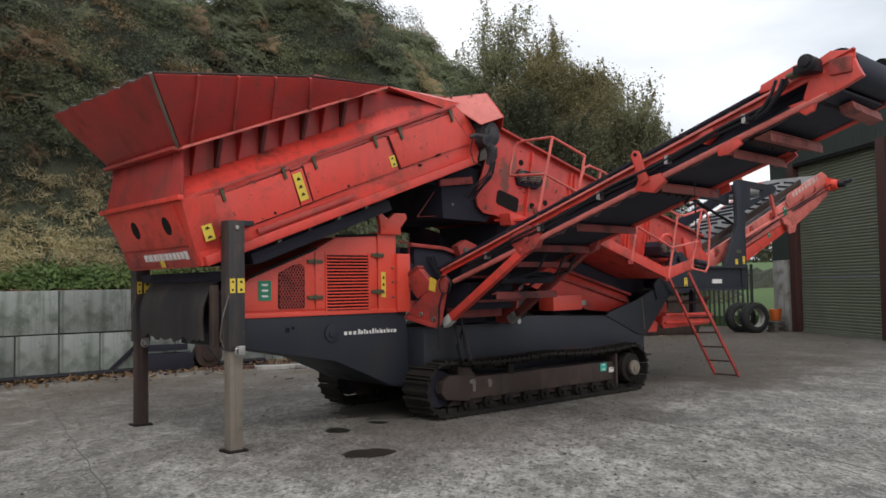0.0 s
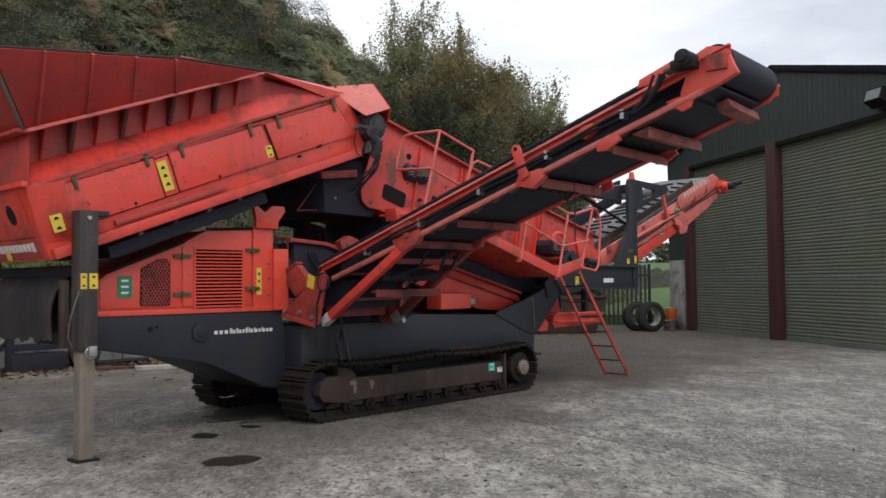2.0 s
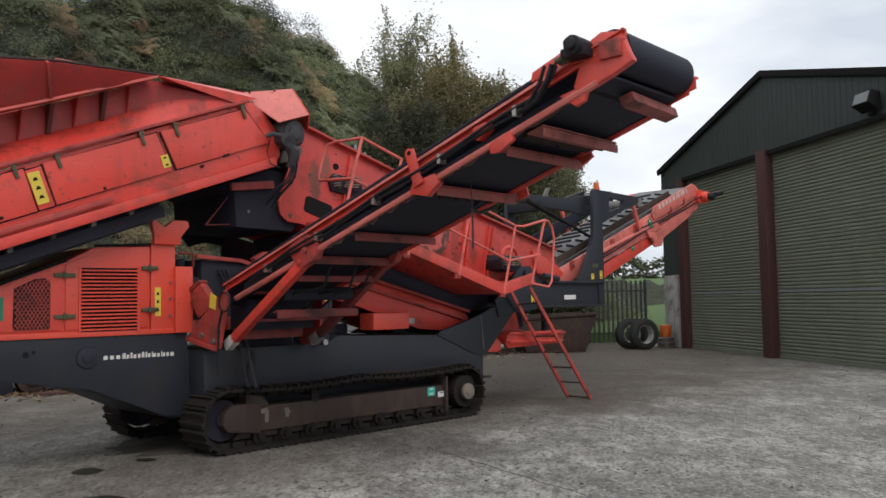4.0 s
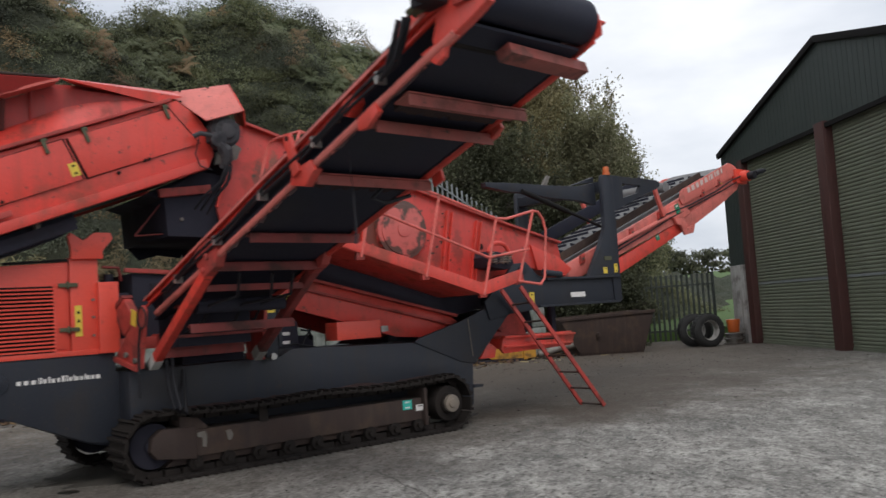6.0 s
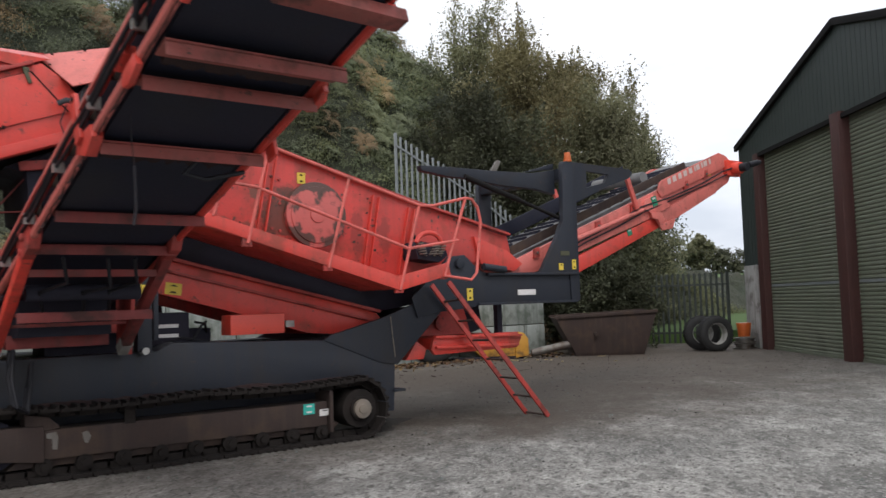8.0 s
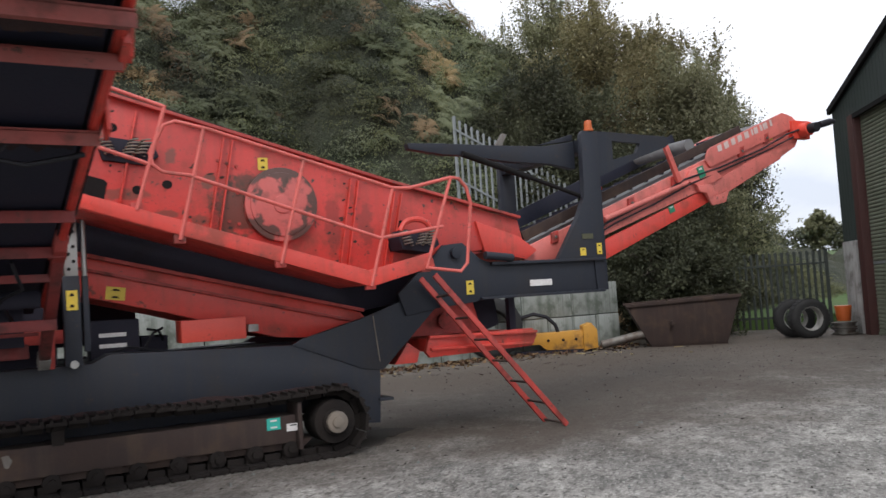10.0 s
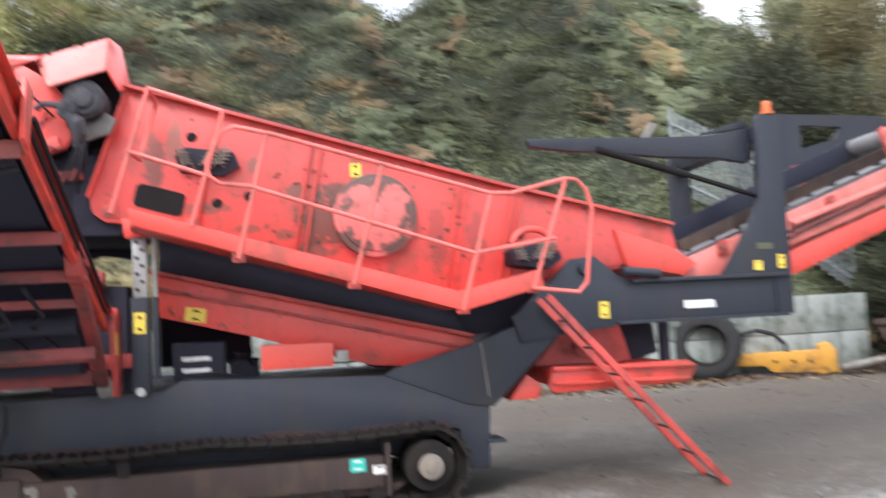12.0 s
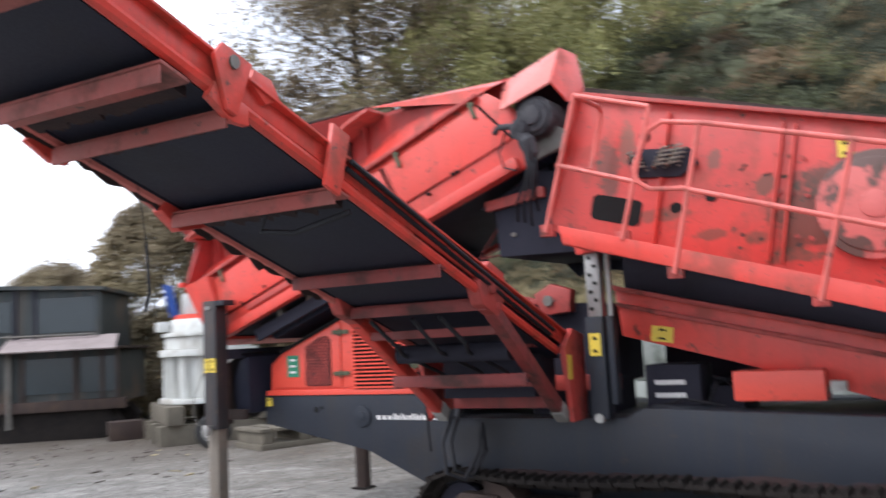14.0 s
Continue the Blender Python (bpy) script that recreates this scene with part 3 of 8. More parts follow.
# ---- ground, bank and wall ----
E1, N1 = Vector((0.7071, 0.7071, 0)), Vector((-0.7071, 0.7071, 0))
WALL0 = Vector((-7.6, 16.4, 0))
WALL_A, WALL_B = -6.0, 16.6      # the wall's ends along its line


def smooth(a, b, x):
    t = min(max((x - a) / (b - a), 0.0), 1.0)
    return t * t * (3 - 2 * t)


def crest(s):
    pts = ((-60, 0.5), (-34, 1.0), (-24, 2.0), (-16, 4.2), (-8, 6.0), (-4.5, 8.0), (-1.5, 11.0), (2, 12.0), (5.5, 12.4), (8.5, 11.2), (11, 12.0), (13.5, 12.8), (17, 12.0), (20, 11.1), (22.5, 9.8), (25, 7.8), (28, 5.6), (31, 4.0), (36, 1.5), (60, 1.0))
    for (a, ha), (b, hb) in zip(pts, pts[1:]):
        if a <= s <= b:
            return ha + (hb - ha) * (s - a) / (b - a)
    return 0.5


def bank(s, q):
    """Height of the bank: s along the wall, q behind it."""
    if q < 0.35:
        return -0.3
    foot = 1.55 * (1 - smooth(WALL_B - 1.5, WALL_B + 1.5, s)) * smooth(WALL_A - 3, WALL_A + 1, s)
    k = smooth(1.6 - 1.2 * smooth(9, 14, s), 12.5, q) ** 0.8
    h = foot + 0.12 * min(q, 2.5) + max(crest(s) - foot, 0.0) * k
    near = noise.voronoi((s * 0.55, q * 0.7, 0.3))[0][0]
    h += 1.25 * max(0.0, 1 - 1.45 * near) * smooth(3.0, 5.5, q)
    h += 0.55 * noise.noise((s * 0.22, q * 0.22, 1.7)) * smooth(1.5, 5, q) + 0.18 * noise.noise((s * 0.9, q * 0.9, 4.1)) * smooth(1.0, 3, q)
    return h


def bank_point(s, q, lift=0.0):
    p = WALL0 + E1 * s + N1 * q
    return Vector((p.x, p.y, bank(s, q) + lift))


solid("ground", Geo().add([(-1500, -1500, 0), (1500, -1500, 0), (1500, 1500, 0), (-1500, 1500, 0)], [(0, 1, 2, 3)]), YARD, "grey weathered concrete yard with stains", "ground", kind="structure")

g = Geo()
SS = [-60 + 1.2 * i for i in range(20)] + [-36 + 0.4 * i for i in range(173)] + [33.6 + 1.2 * i for i in range(22)]
QQ = [0.30, 0.36, 0.8, 1.3, 1.8, 2.4] + [2.8 + 0.4 * i for i in range(28)] + [14.2, 15.5, 17, 22, 30, 45]
for s in SS:
    for q in QQ:
        g.v.append(tuple(bank_point(s, q)))
for i in range(len(SS) - 1):
    for j in range(len(QQ) - 1):
        a = i * len(QQ) + j
        g.f.append((a, a + 1, a + len(QQ) + 1, a + len(QQ)))
solid("hillside", g, SOIL, "steep earth bank overgrown with brambles and ferns", "hillside", kind="structure")

wall = thing("retaining_wall", "retaining wall of large grey concrete blocks with algae stains", "wall", Matrix.Translation(WALL0) @ Matrix.Rotation(radians(45), 4, "Z"), kind="structure")
for row, size in ((0, 0.75), (1, 1.5)):
    blk = None
    for i in range(int((WALL_B - WALL_A) / size)):
        m = pose(WALL_A + size * i, 0.014 * math.sin(i * 2.3 + row) - 0.012 * row, 0.81 * row)
        if blk is None:
            blk = part("concrete_block", Geo().box(0.012, size - 0.012, -0.5, 0.4, 0.010, 0.80), CONC, wall, "", 0.018)
            blk.matrix_local = m
        else:
            again(blk, m, wall)
part("drain_pipe", Geo().tube([(WALL_A + 0.2, -0.62, 0.05), (-2.0, -0.66, 0.06), (1.0, -0.60, 0.05), (4.2, -0.68, 0.06)], 0.05, 8), HOSE, wall, "black pipe along the foot of the wall")

# ---- shed ----
SHED_A = Vector((10.78, 22.34, 0))
SHED_D = (Vector((10.16, 26.80, 0)) - SHED_A).normalized()
SHED = Matrix.Translation(SHED_A) @ Matrix.Rotation(math.atan2(SHED_D.y, SHED_D.x), 4, "Z")
# local: x along the gable, +y towards the yard, z up
shed = thing("industrial_shed", "dark green clad portal shed with two roller shutters", "building", SHED)
HALF, EAVE, APEX, DOOR_T = 6.08, 5.48, 6.98, 5.02


def gable_top(x):
    return APEX - abs(x) * (APEX - EAVE) / HALF


cl = Geo()
x = -HALF
while x < HALF - 0.01:
    bot = DOOR_T if -4.75 < x + 0.05 < 4.75 else 0.0
    if x >= 4.8:
        bot = 2.20
    x1 = min(x + 0.1, HALF)
    d = 0.005 if int(round((x + HALF) / 0.1)) % 2 else 0.0
    cl.loft([(x, d, bot), (x1, d, bot), (x1, d, gable_top(x1)), (x, d, gable_top(x))], [(x, d - 0.04, bot), (x1, d - 0.04, bot), (x1, d - 0.04, gable_top(x1)), (x, d - 0.04, gable_top(x))])
    x = x1
part("gable_cladding", cl, CLAD, shed, "dark green ribbed cladding")
part("verge_trim", Geo().bar((-HALF - 0.1, 0.06, EAVE - 0.02), (0, 0.06, APEX + 0.05), 0.08, 0.16).bar((HALF + 0.1, 0.06, EAVE - 0.02), (0, 0.06, APEX + 0.05), 0.08, 0.16), INK, shed, "", 0.01)
part("roof", Geo().prism([(-HALF - 0.15, EAVE - 0.05), (0, APEX), (HALF + 0.15, EAVE - 0.05), (HALF + 0.15, EAVE + 0.03), (0, APEX + 0.1), (-HALF - 0.15, EAVE + 0.03)], -24.0, 0.03), ROOF, shed, "weathered grey sheet roof")
part("side_wall", Geo().box(HALF - 0.05, HALF, -24, -0.06, 0, EAVE), CLAD, shed)
part("side_wall", Geo().box(-HALF, -HALF + 0.05, -24, -0.06, 0, EAVE), CLAD, shed)
part("back_wall", Geo().box(-HALF, HALF, -24.1, -24.0, 0, EAVE), CLAD, shed)
part("centre_post", Geo().box(-0.14, 0.26, -0.12, 0.14, 0, DOOR_T + 0.10), OXIDE, shed, "red oxide steel centre post", 0.012)
part("door_jamb", Geo().box(4.48, 4.82, -0.12, 0.10, 0, DOOR_T + 0.05), OXIDE, shed, "red oxide steel jamb", 0.012)
part("door_jamb", Geo().box(-4.82, -4.48, -0.12, 0.10, 0, DOOR_T + 0.05), OXIDE, shed, "red oxide steel jamb", 0.012)
part("pier", Geo().box(5.03, 5.92, -0.05, 0.09, 0, 2.19), PLASTER, shed, "weathered white painted pier", 0.02)
part("pier_infill", Geo().box(4.82, 5.03, -0.2, -0.02, 0, 2.22).box(5.92, 6.07, -0.2, -0.02, 0, 2.22), CLAD, shed)
# black strip paints the shadow gap over the shutters
part("lintel", Geo().box(-4.82, 4.82, 0.012, 0.09, DOOR_T - 0.05, DOOR_T + 0.05), INK, shed, "black strip for the shaded door head")
for x0, x1 in ((0.26, 4.48), (-4.48, -0.14)):
    sh = Geo()
    prof = []
    k = 0
    z = 0.05
    while z < DOOR_T - 0.02:
        prof += [(0.0, z), (0.022, z + 0.02), (0.022, z + 0.055), (0.0, z + 0.075)]
        z += 0.085
    poly_f = [(x0, -0.10 + d, zz) for d, zz in prof]
    poly_b = [(x1, -0.10 + d, zz) for d, zz in prof]
    n = len(prof)
    sh.add(poly_f + poly_b, [(i, i + 1, n + i + 1, n + i) for i in range(n - 1)])
    sh.box(x0, x1, -0.16, -0.11, 0, DOOR_T)
    door = part("roller_shutter", sh, SHUTTER, shed, "olive green ribbed roller shutter, closed")
    part("bottom_rail", Geo().box(x0, x1, -0.12, -0.06, 0.0, 0.06), SHUTTER, door, "", 0.005)
    part("mended_slat", Geo().box(x0 + 0.02, x1 - 0.02, -0.083, -0.074, 1.60, 1.66), GALV, door, "paler slats")

lamp = part("flood_light", Geo().loft([(-4.30, 0.10, 5.38), (-3.78, 0.10, 5.38), (-3.78, 0.34, 5.52), (-4.30, 0.34, 5.52)], [(-4.30, 0.06, 5.74), (-3.78, 0.06, 5.74), (-3.78, 0.26, 5.78), (-4.30, 0.26, 5.78)]), INK, shed, "black flood light on the gable", 0.01)
part("lamp_glass", Geo().plate([(-4.26, 0.345, 5.54), (-3.82, 0.345, 5.54), (-3.82, 0.272, 5.755), (-4.26, 0.272, 5.755)], 0.006), GALV, lamp, "pale lamp glass")
part("lamp_bracket", Geo().box(-4.10, -3.98, 0.0, 0.12, 5.30, 5.50), INK, lamp)
lamp.matrix_local = pose(0, 0, -0.20)

# ---- palisade fences ----
def fence(points, name_label, height=1.9, mat=None):
    """points: (x, y, ground height) along the foot of the fence."""
    f = thing("palisade_fence", name_label, "fence", Matrix.Translation((points[0][0], points[0][1], 0)), "palisade fences")
    o = Vector((points[0][0], points[0][1], 0))
    mat = mat or GALV
    pale = None
    for a, b in zip(points, points[1:]):
        a, b = Vector(a) - o, Vector(b) - o
        d = b - a
        n = max(1, int(Vector((d.x, d.y)).length / 0.155))
        ang = math.degrees(math.atan2(d.y, d.x))
        for i in range(n):
            p = a + d * (i / n)
            if pale is None:
                h = height
                pale = part("pale", Geo().add([(-0.035, 0.012, 0.05), (0, -0.006, 0.05), (0.035, 0.012, 0.05), (-0.035, 0.012, h - 0.15), (0, -0.006, h - 0.15), (0.035, 0.012, h - 0.15), (-0.045, 0.02, h - 0.03), (0, -0.004, h), (0.045, 0.02, h - 0.03), (0, -0.004, h - 0.1)],
                                              [(0, 1, 4, 3), (1, 2, 5, 4), (3, 4, 9, 6), (4, 5, 8, 9), (6, 9, 7), (9, 8, 7)]), mat, f)
                pale.matrix_local = pose(p.x, p.y, p.z, 0, 0, ang)
            else:
                again(pale, pose(p.x, p.y, p.z, 0, 0, ang), f)
        for hz in (0.35, height - 0.35):
            part("fence_rail", Geo().bar(a + Vector((0, 0, hz)), b + Vector((0, 0, hz)), 0.045, 0.05), mat, f)
        m = max(1, int(d.length / 2.75))
        for i in range(m + 1):
            p = a + d * (i / m)
            part("fence_post", Geo().box(p.x - 0.04, p.x + 0.04, p.y + 0.02, p.y + 0.10, p.z - 0.3, p.z + height + 0.02), mat, f)
    return f


fence([(0.3, 28.2, 4.35), (1.6, 29.0, 3.5), (2.9, 29.7, 2.55), (3.9, 30.2, 1.6)], "galvanised palisade fence stepping down the bank", 2.1)
fence([(3.9, 30.2, 0.0), (6.8, 30.2, 0.0), (9.75, 29.9, 0.0)], "dark grey palisade fence beside the shed", 2.1, FENCE_DARK)
solid("grass_field", Geo().add([(2.0, 31.0, 0.35), (16, 31.0, 0.35), (40, 80, 3.0), (90, 190, 6.0), (-60, 190, 6.0), (-6, 60, 2.0)], [(0, 1, 2, 5), (2, 3, 4, 5)])
      .add([(2.0, 30.9, 0.0), (16, 30.9, 0.0), (16, 31.0, 0.35), (2.0, 31.0, 0.35)], [(0, 1, 2, 3)]), FIELD, "bright green field beyond the fence", "field", kind="structure")


# ---- plants ----
def leaf_mesh(name, centres, normals, sizes, mat, rs, aspect=0.55):
    """Many small pointed leaves, each a face of its own."""
    n = len(centres)
    c, nr = np.asarray(centres), np.asarray(normals)
    nr = nr / np.maximum(np.linalg.norm(nr, axis=1, keepdims=True), 1e-6)
    t = rs.normal(size=(n, 3))
    t -= nr * (t * nr).sum(1, keepdims=True)
    t /= np.maximum(np.linalg.norm(t, axis=1, keepdims=True), 1e-6)
    b = np.cross(nr, t)
    s = np.asarray(sizes)[:, None]
    a = aspect * (0.8 + 0.5 * rs.random((n, 1)))
    v = np.stack([c - t * s * 0.4 - b * s * a * 0.6, c - t * s * 0.4 + b * s * a * 0.6, c + t * s * 0.7], 1).reshape(-1, 3)
    me = bpy.data.meshes.new(name)
    me.vertices.add(3 * n)
    me.vertices.foreach_set("co", v.astype(np.float32).ravel())
    me.loops.add(3 * n)
    me.loops.foreach_set("vertex_index", np.arange(3 * n, dtype=np.int32))
    me.polygons.add(n)
    me.polygons.foreach_set("loop_start", np.arange(0, 3 * n, 3, dtype=np.int32))
    me.update(calc_edges=True)
    me.materials.append(mat)
    return me


def scatter(name, spots, per, radius, size, mat, seed, label, category, squash=0.7, aspect=0.55):
    """Clumps of leaves at the given spots (x, y, z, scale)."""
    rs = np.random.RandomState(seed)
    cs, ns, ss = [], [], []
    for x, y, z, k in spots:
        n = max(4, int(per * k))
        d = rs.normal(size=(n, 3))
        d /= np.linalg.norm(d, axis=1, keepdims=True)
        d[:, 2] = np.abs(d[:, 2])
        r = radius * k * (0.45 + 0.6 * rs.random((n, 1)))
        cs.append(np.array([x, y, z]) + d * r * np.array([1, 1, squash]))
        ns.append(d + rs.normal(size=(n, 3)) * 0.45 + np.array([0, 0, 0.35]))
        ss.append(size * (0.6 + 0.8 * rs.random(n)))
    ob = new(name, leaf_mesh(name, np.concatenate(cs), np.concatenate(ns), np.concatenate(ss), mat, rs, aspect))
    return tagged(ob, label, category, kind="stuff")


rng = random.Random(11)
PLANTS = {k: [] for k in ("grass", "dry", "bramble", "lime", "fern", "bracken", "shrub")}
for _ in range(18000):
    s, q = rng.uniform(-33, 29), rng.uniform(0.5, 14.5)
    p = bank_point(s, q)
    cells = noise.voronoi((s * 0.55, q * 0.7, 0.3))
    mound = cells[1][0]
    if q > 4 and cells[0][0] > 0.55 and rng.random() < 0.25:
        continue
    lot = (math.sin(mound.x * 12.9898 + mound.y * 78.233) * 43758.5453) % 1.0
    kind = 0.55 * noise.noise((s * 0.13, q * 0.2, 9.0)) + 0.75 * (lot - 0.5) + 0.10 * rng.uniform(-1, 1) + min(max(0.022 * (s - 3), -0.14), 0.30)
    k = rng.uniform(0.55, 1.2)
    spot = (p.x, p.y, p.z, k)
    if q < 1.9 and -8 < s < 13:
        PLANTS["grass"].append((p.x, p.y, p.z, k * 0.7))
    elif q < 3.9 + 0.8 * math.sin(s) and s < 9:
        PLANTS["dry" if rng.random() < 0.72 else "bramble"].append((p.x, p.y, p.z, k * 0.75))
    elif kind > 0.33:
        PLANTS["lime"].append(spot)
    elif kind > 0.12:
        PLANTS["fern"].append(spot)
    elif kind > -0.16:
        PLANTS["bramble"].append(spot)
    elif kind > -0.30:
        PLANTS["bracken"].append(spot)
    else:
        PLANTS["shrub"].append((p.x, p.y, p.z + 0.15, k * 1.15))
for _ in range(110):
    s, q = rng.uniform(-20, 25), rng.uniform(5, 12.5)
    kind = rng.choice(("shrub", "shrub", "bramble", "fern", "lime"))
    for _ in range(7):
        p = bank_point(s + rng.uniform(-0.8, 0.8), q + rng.uniform(-0.6, 0.6), rng.uniform(0.3, 1.0))
        PLANTS[kind].append((p.x, p.y, p.z, rng.uniform(0.8, 1.4)))
for _ in range(260):
    s = rng.uniform(-16, 24)
    p = bank_point(s, rng.uniform(11.5, 13.5), rng.uniform(0.2, 0.8))
    PLANTS["shrub" if rng.random() < 0.5 else "bramble"].append((p.x, p.y, p.z, rng.uniform(0.6, 1.6)))
scatter("brambles", PLANTS["bramble"], 95, 0.50, 0.066, BRAMBLE, 1, "dark green brambles covering the bank", "brambles")
scatter("ferns", PLANTS["fern"], 90, 0.55, 0.115, FERN, 2, "grey-green ferns on the bank", "ferns", aspect=0.24)
scatter("bracken", PLANTS["bracken"], 90, 0.55, 0.11, BRACKEN, 5, "browning bracken on the bank", "bracken", aspect=0.24)
scatter("bushes", PLANTS["shrub"], 105, 0.50, 0.060, SHRUB, 6, "low dark leafy bushes on the bank", "bushes", squash=0.9)
scatter("saplings", PLANTS["lime"], 95, 0.50, 0.064, SAPLING, 7, "yellow-green leafy saplings on the bank", "saplings", squash=0.9)
scatter("dry_grass", PLANTS["dry"], 130, 0.50, 0.17, DRYGRASS, 3, "straw-coloured dry grass on the bank", "dry grass", squash=1.0, aspect=0.09)
scatter("grass_strip", PLANTS["grass"], 170, 0.42, 0.16, GRASS, 4, "bright green grass above the wall", "grass", squash=1.1, aspect=0.12)
fallen = []
for _ in range(260):
    p = bank_point(rng.uniform(-8, 12.5), rng.uniform(0.36, 0.62), 0.0)
    fallen.append((p.x, p.y, p.z, rng.uniform(0.4, 0.8)))
scatter("fallen_leaves", fallen, 34, 0.24, 0.06, LITTER, 16, "yellowish dead leaves along the top of the wall", "dead leaves", squash=0.3, aspect=0.6)
weeds = []
for _ in range(420):
    s, q = rng.uniform(-8, 12.5), 0.5 + 1.3 * rng.random() ** 1.5
    p = bank_point(s, q, 0.05)
    weeds.append((p.x, p.y, p.z, rng.uniform(0.5, 1.15)))
scatter("weeds", weeds, 80, 0.36, 0.085, GRASS, 14, "leafy bright green weeds above the wall", "weeds", squash=1.3, aspect=0.6)


def fern_fronds(name, spots, seed, label, mat, category):
    """Arching fronds with two rows of leaflets, in rosettes."""
    rs = np.random.RandomState(seed)
    tri = []
    for x, y, z, k in spots:
        axis = np.array([0.50, -0.50, 0.72]) + rs.normal(size=3) * 0.28
        axis /= np.linalg.norm(axis)
        lay = np.cross(axis, np.array([0.3, 0.9, 0.1]))
        lay /= np.linalg.norm(lay)
        out = np.cross(axis, lay)
        for i in range(9):
            a = 2 * math.pi * (i + 0.6 * rs.random()) / 9
            d = math.cos(a) * lay + math.sin(a) * out
            side = math.cos(a) * out - math.sin(a) * lay
            ln = k * (0.55 + 0.35 * rs.random())
            rise, drop = 0.75 + 0.3 * rs.random(), 0.75 + 0.4 * rs.random()
            for j in range(11):
                u = 0.12 + 0.88 * j / 11
                c = np.array([x, y, z + 0.1]) + d * ln * u + axis * ln * (rise * u - drop * u * u)
                lw = ln * 0.24 * math.sin(math.pi * min(0.15 + 0.9 * u, 1.0)) + 0.02
                fwd = d * ln * 0.045
                for sg in (-1, 1):
                    tri += [c - fwd, c + fwd, c + side * sg * lw + d * 0.05 * ln - axis * 0.03]
    n = len(tri) // 3
    me = bpy.data.meshes.new(name)
    me.vertices.add(3 * n)
    me.vertices.foreach_set("co", np.asarray(tri, dtype=np.float32).ravel())
    me.loops.add(3 * n)
    me.loops.foreach_set("vertex_index", np.arange(3 * n, dtype=np.int32))
    me.polygons.add(n)
    me.polygons.foreach_set("loop_start", np.arange(0, 3 * n, 3, dtype=np.int32))
    me.update(calc_edges=True)
    me.materials.append(mat)
    return tagged(new(name, me), label, category, kind="stuff")


rosettes, brown = [], []
for _ in range(1300):
    s, q = rng.uniform(-20, 25), rng.uniform(4.2, 13.0)
    if noise.noise((s * 0.3, q * 0.35, 5.0)) > -0.12:
        p = bank_point(s, q, 0.25)
        heap = brown if noise.noise((s * 0.6, q * 0.7, 9.0)) > 0.12 else rosettes
        heap.append((p.x, p.y, p.z, rng.uniform(0.35, 0.8)))
fern_fronds("fern_rosettes", rosettes, 12, "arching grey-green fern rosettes on the bank", FERN, "ferns")
fern_fronds("bracken_rosettes", brown, 13, "browning bracken rosettes on the bank", BRACKEN, "bracken")
hedge = []
for _ in range(260):
    x = rng.uniform(2, 40)
    hedge.append((x, 112 + rng.uniform(-2, 2), 3.6 + rng.uniform(0, 2.6), rng.uniform(0.7, 1.3)))
scatter("hedge", hedge, 40, 1.3, 0.42, CROWN_DARK, 8, "dark hedge across the far field", "hedge")


